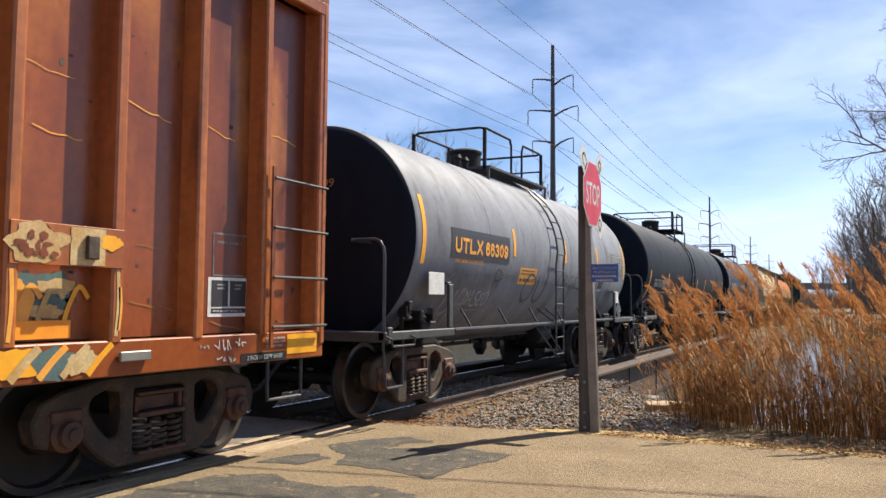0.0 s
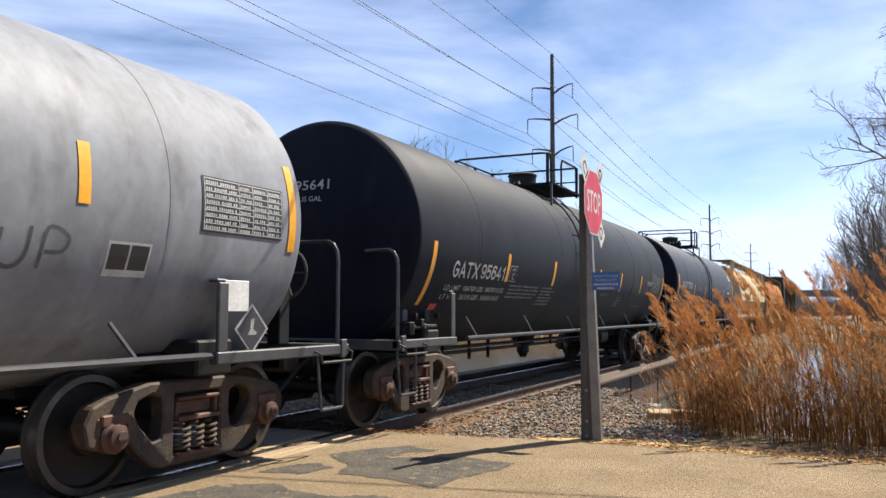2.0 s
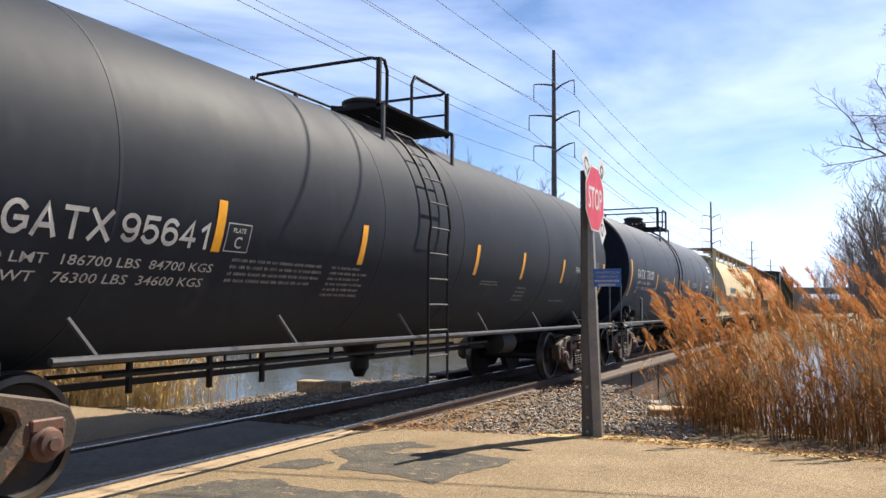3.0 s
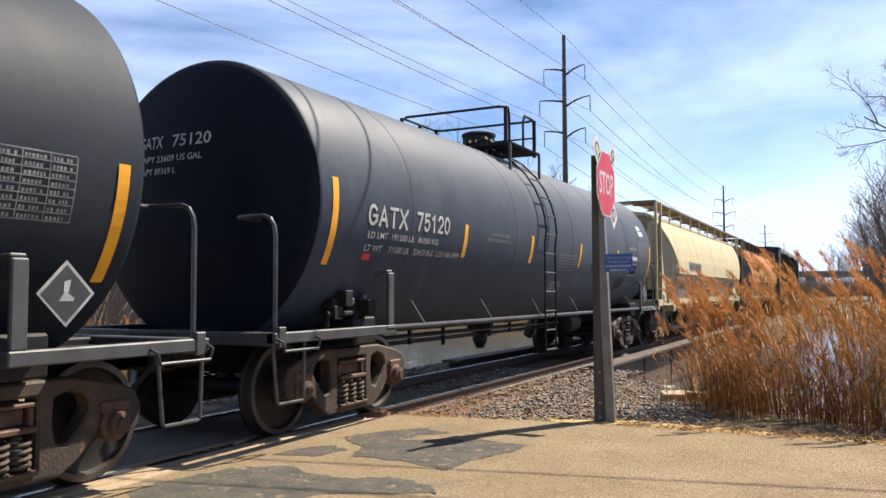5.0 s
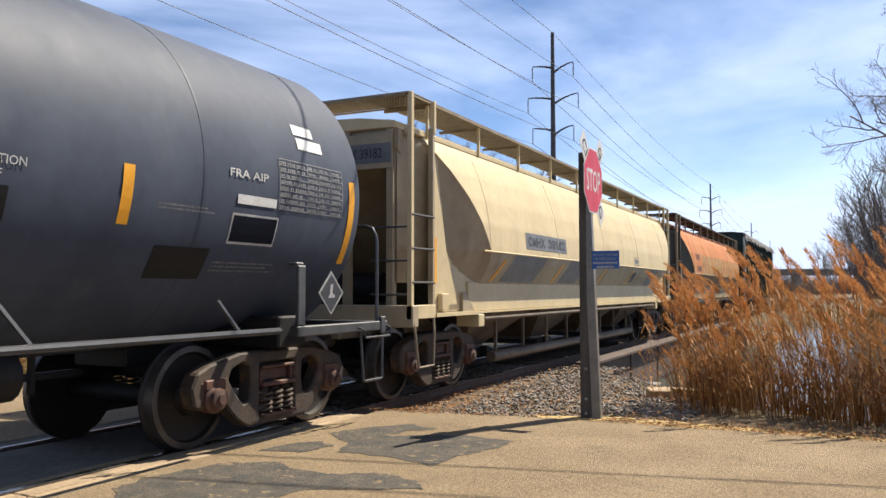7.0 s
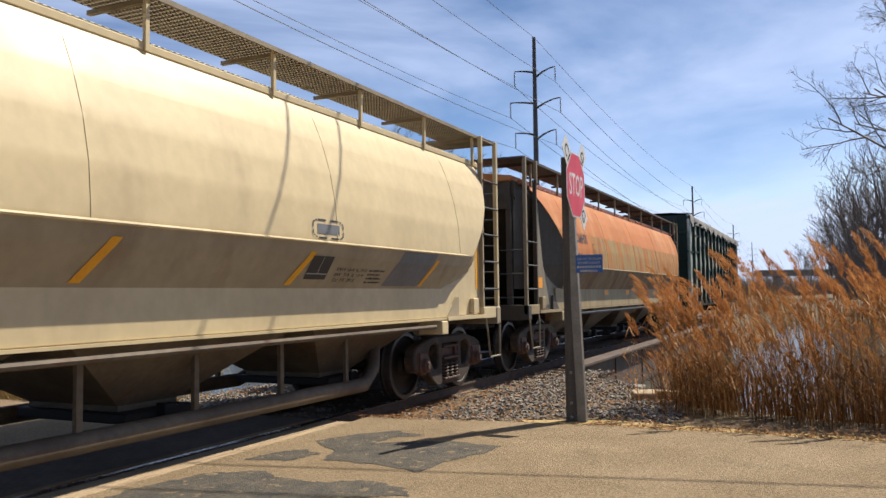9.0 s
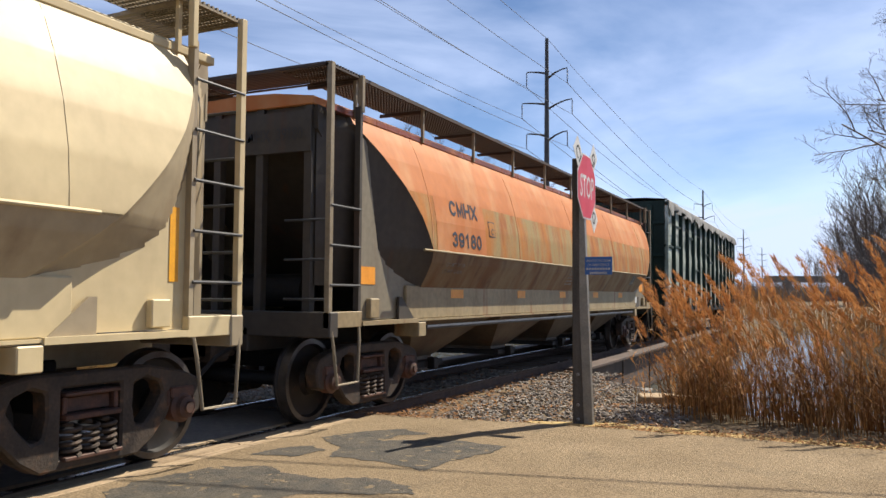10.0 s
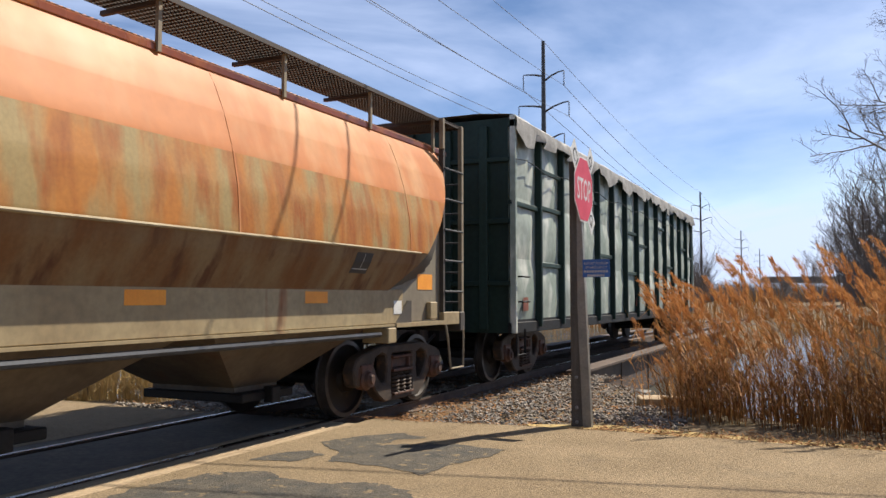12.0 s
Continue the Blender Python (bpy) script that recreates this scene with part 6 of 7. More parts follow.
def orange_hopper():
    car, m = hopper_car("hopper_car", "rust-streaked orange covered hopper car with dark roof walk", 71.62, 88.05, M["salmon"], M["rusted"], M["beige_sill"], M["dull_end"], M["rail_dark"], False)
    L = lambda *v: [q - m for q in v]
    sd = hopper_side
    patch(car, "repainted_field", *L(73.75, 75.35), 1.97, 2.66, sd, M["salmon"], 0.003, label="orange repainted field behind the lettering")
    block_letters(car, "CMHX", *L(74.2, 75.1), 2.45, 2.66, sd, M["panel"], 0.20, 0.008)
    block_letters(car, "39180", *L(74.2, 75.17), 2.04, 2.24, sd, M["panel"], 0.20, 0.008)
    patch(car, "stencil_frame", *L(75.48, 75.72), 2.25, 2.48, sd, M["panel"], 0.004)
    patch(car, "stencil_field", *L(75.495, 75.705), 2.265, 2.465, sd, M["rusted"], 0.006)
    writing(car, "C", *L(75.56, 75.65), 2.28, 2.38, sd, M["panel"], 0.009)
    for i, body in enumerate(("LD LMT  201200", "LT WT  61800")):
        writing(car, body, *L(74.12, 74.72), 1.78 - i * 0.09, 1.83 - i * 0.09, sd, M["faint"])
    for y, w in ((74.65, 0.42), (77.25, 0.38), (79.55, 0.38), (81.94, 0.42), (84.24, 0.40)):
        patch(car, "reflector", *L(y, y + w), 1.36, 1.48, lambda z: 1.31, M["orange_patch"], 0.004)
    for y in (72.25, 86.75):
        patch(car, "reflector", *L(y, y + 0.42), 1.52, 1.72, lambda z: 1.275, M["orange_patch"], 0.0)
    patch(car, "stencil_field", *L(84.87, 85.21), 1.68, 1.90, sd, M["panel"], 0.006)
    patch(car, "stencil_bar", *L(84.89, 85.19), 1.72, 1.73, sd, M["marking"], 0.008)
    patch(car, "stencil_bar", *L(85.04, 85.05), 1.73, 1.89, sd, M["marking"], 0.008)
    small_print(car, *L(79.6, 80.1), 1.6, 1.9, 5, sd, M["faint"], seed=51)
    patch(car, "label", *L(86.05, 86.25), 1.22, 1.38, lambda z: 1.31, M["white"], 0.006)
    bm = bmesh.new()
    bm.from_mesh(letters("CMHX  39180"))
    for v in bm.verts:
        v.co = (0.05 + v.co.x * 0.85, 71.62 - m + 0.11, 3.08 + v.co.y * 0.14)
    part("lettering", bm, M["panel"], car)


# ---- boxcar and green gondola ----
def boxcar():
    y0, y1 = -9.08, 6.62
    m = (y0 + y1) / 2
    car = start_car("boxcar", "weathered orange-brown boxcar with ribbed sides and graffiti", m)
    a, b = y0 - m, y1 - m
    half = 1.52
    rib = 0.8125
    n = int((b - a) / rib)
    for s in (1, -1):
        for i in range(n + 1):
            p1 = b - 0.055 - i * rib
            p0 = max(p1 - rib, a)
            part("side_panel", boxes((s * (half - 0.18), s * (half - 0.16), p0, p1, 1.14, 4.22)), M["boxcar"], car)
            rr = slab([(half - 0.17, p1 - 0.11), (half - 0.01, p1 - 0.08), (half, p1 - 0.06), (half, p1 - 0.0), (half - 0.01, p1 + 0.02), (half - 0.17, p1 + 0.045)] if s > 0 else [(-half + 0.17, p1 - 0.11), (-half + 0.01, p1 - 0.08), (-half, p1 - 0.06), (-half, p1), (-half + 0.01, p1 + 0.02), (-half + 0.17, p1 + 0.045)], 1.12, 4.24, "z")
            part("side_post", rr, M["boxcar_rib"], car)
        part("side_sill", boxes((s * (half - 0.17), s * (half - 0.01), a, b, 0.88, 1.13)), M["boxcar"], car, bevel=0.01)
        part("top_chord", boxes((s * (half - 0.12), s * (half + 0.005), a, b, 4.22, 4.36)), M["boxcar_rib"], car, bevel=0.015)
        part("corner_post", boxes((s * (half - 0.12), s * (half + 0.008), b - 0.07, b + 0.0, 1.0, 4.36)), M["boxcar_rib"], car, bevel=0.012)
        lad = part("ladder_stile", boxes((s * (half + 0.03), s * (half + 0.05), b - 0.88, b - 0.84, 1.0, 2.6)), M["boxcar"], car)
        for i in range(4):
            share("rung", GEAR["rung"], lad, Matrix.LocRotScale((s * (half + 0.05), b - 0.86, 1.18 + i * 0.44), None, (1.3, 1.78, 1.3)))
        part("sill_step", tubes(0.018, [(s * 1.4, b - 0.7, 0.9), (s * 1.4, b - 0.7, 0.52), (s * 1.4, b - 0.2, 0.52), (s * 1.4, b - 0.2, 0.9)]), M["grey_steel"], car)
    part("end_wall", boxes((-half + 0.06, half - 0.06, b - 0.10, b - 0.04, 0.95, 4.4), *[(-half + 0.1, half - 0.1, b - 0.06, b + 0.03, z, z + 0.16) for z in np.arange(1.2, 4.2, 0.4)]), M["boxcar"], car, bevel=0.02)
    part("end_wall", boxes((-half + 0.06, half - 0.06, a + 0.04, a + 0.10, 0.95, 4.4)), M["boxcar"], car)
    part("roof", slab([(-half, 4.36), (half, 4.36), (half, 4.42), (0, 4.62), (-half, 4.42)], a, b, "y"), M["boxcar"], car)
    part("centre_sill", boxes((-0.35, 0.35, a - 0.3, b + 0.3, 0.72, 1.05), (-1.4, 1.4, a + 0.1, b - 0.1, 1.05, 1.13)), M["black"], car)
    flat = lambda z: half - 0.16
    sill = lambda z: half - 0.01
    L = lambda *v: [q - m for q in v]
    patch(car, "stencil_frame", *L(5.17, 5.68), 1.275, 1.605, flat, M["white"], 0.004)
    patch(car, "stencil_field", *L(5.21, 5.415), 1.36, 1.58, flat, M["panel"], 0.006)
    patch(car, "stencil_field", *L(5.435, 5.64), 1.36, 1.58, flat, M["panel"], 0.006)
    patch(car, "stencil_field", *L(5.21, 5.64), 1.305, 1.345, flat, M["panel"], 0.006)
    for i, y in enumerate((5.28, 5.5)):
        small_print(car, *L(y, y + 0.09), 1.50, 1.56, 2, flat, M["marking"], 0.008, seed=63 + i)
    small_print(car, *L(5.23, 5.6), 1.31, 1.34, 1, flat, M["marking"], 0.008, seed=66)
    patch(car, "faded_label", *L(5.22, 5.66), 1.615, 1.98, flat, M["faint"], 0.004)
    patch(car, "faded_field", *L(5.235, 5.645), 1.63, 1.965, flat, M["boxcar"], 0.006)
    small_print(car, *L(5.27, 5.6), 1.88, 1.93, 1, flat, M["faint"], 0.008, seed=67)
    # chalked scuffs that run on from panel to panel
    rnd = random.Random(12)
    for y, z in ((3.42, 2.96), (4.28, 2.88), (5.08, 2.86), (5.92, 2.93), (4.4, 1.82), (5.2, 1.24), (5.95, 1.27), (4.35, 1.40), (3.5, 2.55)):
        walk_line, yy, zz = [], y, z
        for i in range(7):
            walk_line.append((yy - m, zz))
            yy += rnd.uniform(0.05, 0.085)
            zz += rnd.uniform(-0.024, 0.008)
        scrawl(car, walk_line, rnd.uniform(0.006, 0.010), flat, M["amber_text" if z > 2 else "amber_dull"], 0.005)
    patch(car, "yellow_field", *L(6.05, 6.51), 0.93, 1.11, sill, M["yellow"], 0.004)
    patch(car, "shoe_plate", *L(5.42, 6.04), 0.885, 0.965, sill, M["black"], 0.004)
    writing(car, "2 INCH HF COMP SHOES", *L(5.5, 5.98), 0.905, 0.945, sill, M["marking"], 0.007)
    small_print(car, *L(5.75, 6.02), 1.0, 1.10, 3, sill, M["marking"], seed=61)
    patch(car, "reflector", *L(3.38, 3.83), 1.155, 1.275, flat, M["orange_patch"], 0.03)
    part("gusset_plate", boxes((half + 0.002, half + 0.012, 3.26 - m, 4.14 - m, 1.63, 1.90)), M["boxcar_rib"], car, bevel=0.003)
    patch(car, "yellow_field", *L(3.69, 3.97), 1.64, 1.89, lambda z: half + 0.012, M["cream_spray"], 0.004)
    part("defect_card_holder", boxes((half + 0.017, half + 0.05, 3.80 - m, 3.90 - m, 1.68, 1.84)), M["bogie"], car, bevel=0.008)
    part("routing_card", boxes((half, half + 0.03, 4.12 - m, 4.40 - m, 0.98, 1.05)), M["galvanised"], car, bevel=0.006)
    # large faded graffiti low on the side
    plate = lambda z: half + 0.012
    edge = lambda z: half
    blot(car, "graffiti", 3.46 - m, 1.77, 0.20, 0.12, 2.2, plate, M["cream_spray"], 0.004)
    blot(car, "graffiti", 4.02 - m, 1.80, 0.10, 0.05, 5.1, plate, M["yellow"], 0.005)
    for y, z, ry, rz, k, mat in ((3.60, 1.45, 0.26, 0.14, 1.1, "teal"), (3.45, 1.38, 0.10, 0.16, 2.7, "amber_text"), (3.72, 1.50, 0.17, 0.05, 3.3, "cream_spray"), (3.62, 1.33, 0.16, 0.045, 4.4, "cream_spray"), (2.7, 1.4, 0.26, 0.2, 6.4, "amber_text"), (1.9, 1.35, 0.28, 0.2, 7.4, "teal")):
        blot(car, "graffiti", y - m, z, ry, rz, k, flat, M[mat], 0.005 + 0.001 * (k % 1) * 6)
    for y, z, ry, rz, k, mat in ((3.30, 1.02, 0.24, 0.09, 1.4, "yellow"), (3.62, 1.01, 0.14, 0.10, 2.6, "teal"), (3.82, 1.0, 0.13, 0.09, 3.7, "cream_spray"), (3.05, 0.99, 0.16, 0.08, 4.2, "teal"), (2.6, 1.0, 0.26, 0.1, 5.5, "amber_text")):
        blot(car, "graffiti", y - m, z, ry, rz, k, sill, M[mat], 0.004 + 0.001 * (k % 1) * 5)
    for y, mat, w in ((3.35, "cream_spray", 0.06), (3.55, "amber_text", 0.05), (3.72, "cream_spray", 0.05), (3.92, "yellow", 0.045)):
        scrawl(car, [(y - 0.05 - m, 0.91), (y + 0.05 - m, 1.02), (y + 0.15 - m, 1.11)], w, sill, M[mat], 0.011)
        scrawl(car, [(y - 0.15 - m, 1.20), (y - 0.1 - m, 1.36), (y - 0.02 - m, 1.5), (y + 0.06 - m, 1.42)], w * 0.8, flat, M[mat], 0.014)
    for y0_, z0_, z1_, mat in ((4.105, 1.16, 1.62, "cream_spray"), (4.125, 1.2, 1.5, "amber_text"), (3.29, 1.15, 1.60, "amber_text")):
        scrawl(car, [(y0_ - 0.012 - m, z0_), (y0_ + 0.004 - m, (z0_ + z1_) / 2), (y0_ - 0.006 - m, z1_)], 0.03, edge, M[mat], 0.003)
    rnd = random.Random(9)
    for i in range(12):
        blot(car, "flaked_paint", rnd.uniform(3.32, 3.6) - m, rnd.uniform(1.69, 1.85), rnd.uniform(0.015, 0.05), rnd.uniform(0.01, 0.03), i * 1.7, plate, M["boxcar"], 0.006 + 0.0004 * i)
    for i in range(60):
        y, z = rnd.uniform(2.9, 6.4), rnd.uniform(1.2, 3.4) if i % 3 else rnd.uniform(1.2, 1.6)
        if 0.14 < (6.565 - y) % 0.8125 < 0.72:
            blot(car, "rust_spot", y - m, z, rnd.uniform(0.006, 0.026), rnd.uniform(0.006, 0.032), i * 2.3, flat, M["bogie"], 0.003)
    for y, z, n, h in ((4.93, 1.02, 3, 0.05), (5.1, 1.0, 5, 0.10), (5.14, 0.90, 4, 0.075)):
        for i in range(n):
            yy = y + i * h * 0.8
            scrawl(car, [(yy + rnd.uniform(-0.1, 0.7) * h - m, z + rnd.uniform(0, 1) * h) for _ in range(4)], 0.010, sill, M["marking"], 0.006 + 0.0003 * i)
    running_gear(car, (a + 1.75, b - 1.65), (a - 0.3, b + 0.3))


def gondola():
    y0, y1 = 89.6, 107.9
    m = (y0 + y1) / 2
    car = start_car("gondola_car", "tall dark green ribbed gondola car under a grey tarpaulin", m)
    a, b = y0 - m, y1 - m
    half = 1.55
    n = 14
    step = (b - a) / n
    rnd = random.Random(3)
    for s in (1, -1):
        for i in range(n):
            p0 = a + i * step
            for z0, z1 in ((1.0, 2.05), (2.05, 3.05), (3.05, 4.15)):
                bm = bmesh.new()
                k = 7
                grid = [[bm.verts.new((s * (half - 0.12 + 0.07 * math.sin(math.pi * u / (k - 1)) * math.sin(math.pi * v / (k - 1)) * rnd.uniform(0.2, 1.2)), p0 + step * u / (k - 1), z0 + (z1 - z0) * v / (k - 1))) for u in range(k)] for v in range(k)]
                for p, q in zip(grid, grid[1:]):
                    for u in range(k - 1):
                        bm.faces.new((p[u], p[u + 1], q[u + 1], q[u]))
                part("side_panel", bm, M["green"], car, smooth=True)
            if i:
                part("side_post", boxes((s * (half - 0.14), s * half, p0 - 0.04, p0 + 0.04, 0.92, 4.2)), M["green_shaded"], car, bevel=0.012)
            for z in ((2.9,) if i == 0 else (1.95, 2.95, 3.6) if i == 1 else ((1.98, 3.0), (2.75,), (), (3.4,), (2.3,), ())[i % 6]):
                part("stiffener", boxes((s * (half - 0.14), s * (half - 0.05), p0, p0 + step, z, z + 0.08)), M["green_shaded"], car, bevel=0.01)
        part("corner_post", boxes((s * (half - 0.10), s * half, a, a + 0.08, 0.85, 4.35), (s * (half - 0.10), s * half, b - 0.08, b, 0.85, 4.35)), M["green"], car, bevel=0.01)
        part("side_sill", boxes((s * (half - 0.14), s * (half - 0.06), a, b, 0.84, 1.02)), M["black"], car, bevel=0.01)
        part("top_chord", boxes((s * (half - 0.14), s * half, a, b, 4.15, 4.28)), M["green_shaded"], car, bevel=0.01)
        # tarpaulin edge hanging over the side in uneven folds
        bm = bmesh.new()
        nn = 90
        rows = []
        for i in range(nn + 1):
            y = a + (b - a) * i / nn
            w = noise.noise(Vector((y * 1.1, s * 3, 0)))
            drop = 0.26 + 0.30 * w + 0.14 * noise.noise(Vector((y * 4, s, 2)))
            fold = 0.09 * noise.noise(Vector((y * 5, 1, s)))
            rows.append([bm.verts.new(v) for v in ((0, y, 4.42 + 0.04 * w), (s * 0.9, y, 4.42 + 0.05 * w), (s * (half - 0.05), y, 4.36 + 0.03 * w), (s * (half + 0.03), y, 4.30), (s * (half + 0.05 + fold), y, 4.3 - drop * 0.5), (s * (half + 0.05 + fold * 1.6), y, 4.3 - drop))])
        for p, q in zip(rows, rows[1:]):
            for k in range(5):
                bm.faces.new((p[k], p[k + 1], q[k + 1], q[k]))
        part("tarpaulin", bm, M["tarp"], car, "grey tarpaulin edge hanging in uneven folds", smooth=True)
        part("tarpaulin_rope", tubes(0.008, [(s * (half + 0.012), a + (b - a) * i / 40, 3.62 + 0.05 * math.sin(i * 1.3)) for i in range(41)], seg=5), M["black"], car)
        part("sill_step", tubes(0.018, [(s * 1.5, a + 0.15, 0.9), (s * 1.5, a + 0.15, 0.5), (s * 1.5, a + 0.55, 0.5), (s * 1.5, a + 0.55, 0.9)]), M["black"], car)
        for z in (1.35, 1.75):
            part("grab_iron", tubes(0.014, [(s * half, a + 0.1, z), (s * (half + 0.07), a + 0.1, z), (s * (half + 0.07), a + 0.45, z), (s * half, a + 0.45, z)]), M["black"], car)
    patch(car, "reflector", a + 0.5, a + 0.75, 1.2, 1.42, lambda z: half - 0.07, M["boxcar"], 0.01)
    patch(car, "reflector", a + 9.0, a + 9.2, 1.2, 1.42, lambda z: half - 0.07, M["boxcar"], 0.01)
    for e, f in ((a, 1), (b, -1)):
        wall = part("end_wall", boxes((-half + 0.06, half - 0.06, e + f * 0.06, e + f * 0.12, 0.85, 4.32)), M["green_shaded"], car)
        for x in (-1.0, -0.35, 0.35, 1.0):
            part("end_post", boxes((x - 0.07, x + 0.07, e - f * 0.03, e + f * 0.07, 0.9, 4.2)), M["green_shaded"], wall, bevel=0.01)
        for z in (1.6, 2.6, 3.6):
            part("end_rail", boxes((-half + 0.1, half - 0.1, e - f * 0.01, e + f * 0.065, z, z + 0.08)), M["green_shaded"], wall, bevel=0.01)
    part("centre_sill", boxes((-0.35, 0.35, a - 0.3, b + 0.3, 0.72, 1.05), (-1.45, 1.45, a + 0.1, b - 0.1, 1.0, 1.06)), M["black"], car)
    running_gear(car, (a + 1.7, b - 1.7), (a - 0.3, b + 0.3))


boxcar()
grey_tank()
black_tank_one()
black_tank_two()
cream_hopper()
orange_hopper()
gondola()


# ---- bridge and lineside ----
def bridge():
    br = thing("railway_bridge", "rusty plate girder railway bridge over the pond outlet", "bridge", XC, 15.2, 0, kind="structure")
    for s in (1, -1):
        part("girder", boxes((s * 1.55, s * 1.61, 0, 22, -0.95, -0.02), (s * 1.40, s * 1.76, 0, 22, -0.04, 0.02), (s * 1.45, s * 1.72, 0, 22, -1.0, -0.95)), M["girder"], br, "rusty brown plate girder", bevel=0.008)
        for i in range(8):
            part("stiffener", boxes((s * 1.612, s * 1.635, i * 3.0 + 0.6, i * 3.0 + 0.63, -0.95, -0.04)), M["girder"], br)
    part("abutment", boxes((-1.8, 1.8, -0.6, -0.02, -1.9, -0.3)), M["timber"], br, bevel=0.02)
    part("abutment", boxes((-2.3, 2.3, 22, 22.6, -1.9, -0.28)), M["concrete"], br, bevel=0.02)
    for i in range(3):
        part("pier", boxes((-1.9, 1.9, 5 + i * 6, 5.6 + i * 6, -1.9, -0.9)), M["concrete"], br, bevel=0.02)


bridge()
wood = M["plank"]
for x, y, z, w, d, h, r, lab in ((-8.45, 12.3, -0.16, 0.95, 0.32, 0.22, 4, "pale weathered timber baulk lying beside the track"), (-2.62, 13.0, -0.30, 0.35, 0.5, 0.16, 18, "short sun-bleached timber offcut on the bank"), (-2.3, 14.2, -0.4, 1.1, 0.2, 0.14, -8, "grey timber plank lying on the bank")):
    ob = part("timber_baulk", boxes((-w / 2, w / 2, -d / 2, d / 2, 0, h)), wood, None, bevel=0.015)
    ob.matrix_basis = pose(x, y, z, 0, 0, r)
    tagged(ob, lab, "timber")


# ---- reeds ----
def reed_bed(name, place, count, height, plume_share, label, seed, lean=(-0.12, 0.0), stem_r=0.0045, leaf=3, mats=("reed", "plume")):
    """Dry reeds: bent thin stems with hanging leaves; on some a feathery plume that the wind blows over."""
    rnd = random.Random(seed)
    v1, f1, v2, f2 = [], [], [], []

    def ribbon(vs, fs, pts, w, side):
        k = len(vs)
        n = len(pts)
        for i, p in enumerate(pts):
            t = i / (n - 1)
            ww = w * (1 - t) ** 0.6 if i < n - 1 else 0.0008
            vs.append(tuple(p - side * ww))
            vs.append(tuple(p + side * ww))
        fs.extend((k + 2 * i, k + 2 * i + 1, k + 2 * i + 3, k + 2 * i + 2) for i in range(n - 1))

    for _ in range(count):
        x, y = place(rnd)
        z = max(ground_height(x, y), -1.0)
        h = height * rnd.uniform(0.62, 1.08) * (0.82 + 0.18 * smooth(-1.9, -0.4, x) if y < 15 and x > -3 else 1)
        lx, ly = lean[0] + rnd.gauss(-0.03, 0.15), lean[1] + rnd.gauss(0, 0.12)
        pts = [Vector((x + lx * h * t ** 1.7, y + ly * h * t ** 1.7, z - 0.03 + h * t)) for t in (0, 0.3, 0.6, 0.82, 1)]
        a = rnd.uniform(0, math.pi)
        for da in (0, math.pi / 2):
            side = Vector((math.cos(a + da), math.sin(a + da), 0))
            ribbon(v1, f1, pts, stem_r, side)
        for _ in range(leaf):
            t = rnd.uniform(0.15, 0.85)
            i = min(int(t * 4), 3)
            p = pts[i].lerp(pts[i + 1], t * 4 - i)
            az = rnd.gauss(math.pi, 1.1)
            ln = rnd.uniform(0.18, 0.5) * height / 2.2
            out = Vector((math.cos(az), math.sin(az), 0))
            droop = rnd.uniform(-0.3, 0.9)
            lp = [p, p + out * ln * 0.45 + Vector((0, 0, ln * 0.35)), p + out * ln + Vector((0, 0, ln * (0.4 - droop)))]
            ribbon(v1, f1, lp, rnd.uniform(0.005, 0.011), Vector((-out.y, out.x, 0.3)).normalized())
        if rnd.random() < plume_share and h > height * 0.7:
            tip = (pts[-1] - pts[-2]).normalized()
            blow = Vector((lean[0] * 3.0 + rnd.gauss(0, 0.14), lean[1] * 3 + rnd.gauss(0, 0.16), -0.05))
            L = rnd.uniform(0.26, 0.40)
            base = pts[-1]
            fat = rnd.uniform(0.8, 1.25)
            for k in range(120):
                t = rnd.random()
                p = base + tip * (L * t) + blow * (L * 0.55 * t * t) - tip * 0.05
                run = (tip + blow * 1.1 * t).normalized()
                wide = fat * (0.046 * math.sin(math.pi * min(t * 0.9 + 0.08, 1)) ** 0.8 + 0.004)
                d = Vector((rnd.gauss(0, 1), rnd.gauss(0, 1), rnd.gauss(0, 1)))
                d = (d - run * d.dot(run)).normalized()
                q = p + d * wide * math.sqrt(rnd.random())
                run = (run + d * 0.28).normalized() * rnd.uniform(0.04, 0.085)
                sd = run.cross(d)
                sd = sd.normalized() * rnd.uniform(0.003, 0.0075) if sd.length > 1e-6 else Vector((0.006, 0, 0))
                kk = len(v2)
                v2.extend((tuple(p), tuple(q + sd), tuple(q + run), tuple(q - sd)))
                f2.append((kk, kk + 1, kk + 2, kk + 3))
    bed = thing(name, label, "reeds", kind="stuff")
    for key, vs, fs, mat in (("stems", v1, f1, mats[0]), ("plumes", v2, f2, mats[1])):
        if fs:
            me = bpy.data.meshes.new(key)
            me.from_pydata(vs, [], fs)
            me.materials.append(M[mat])
            tagged(share(key, me, bed), kind="stuff")
    return bed


def near_bank(rnd):
    while True:
        x, y = rnd.uniform(-2.2, 7.5), rnd.uniform(8.9, 14.5)
        front = 10.05 - 0.30 * (x + 1.9) if x < 0.3 else 9.40 - 0.05 * x
        if y < front + 0.15 * noise.noise(Vector((x * 3, 0, 5))) or x < -1.95 + 0.16 * (y - 9.5) * -0.4:
            continue
        if rnd.random() < smooth(-2.6, -0.9, x) * math.exp(-(y - front) * 0.30) * smooth(-0.15, 0.7, y - front):
            return x, y


reed_bed("reeds", near_bank, 1750, 1.80, 0.30, "dense clump of dry golden reeds with russet plumes", 3)
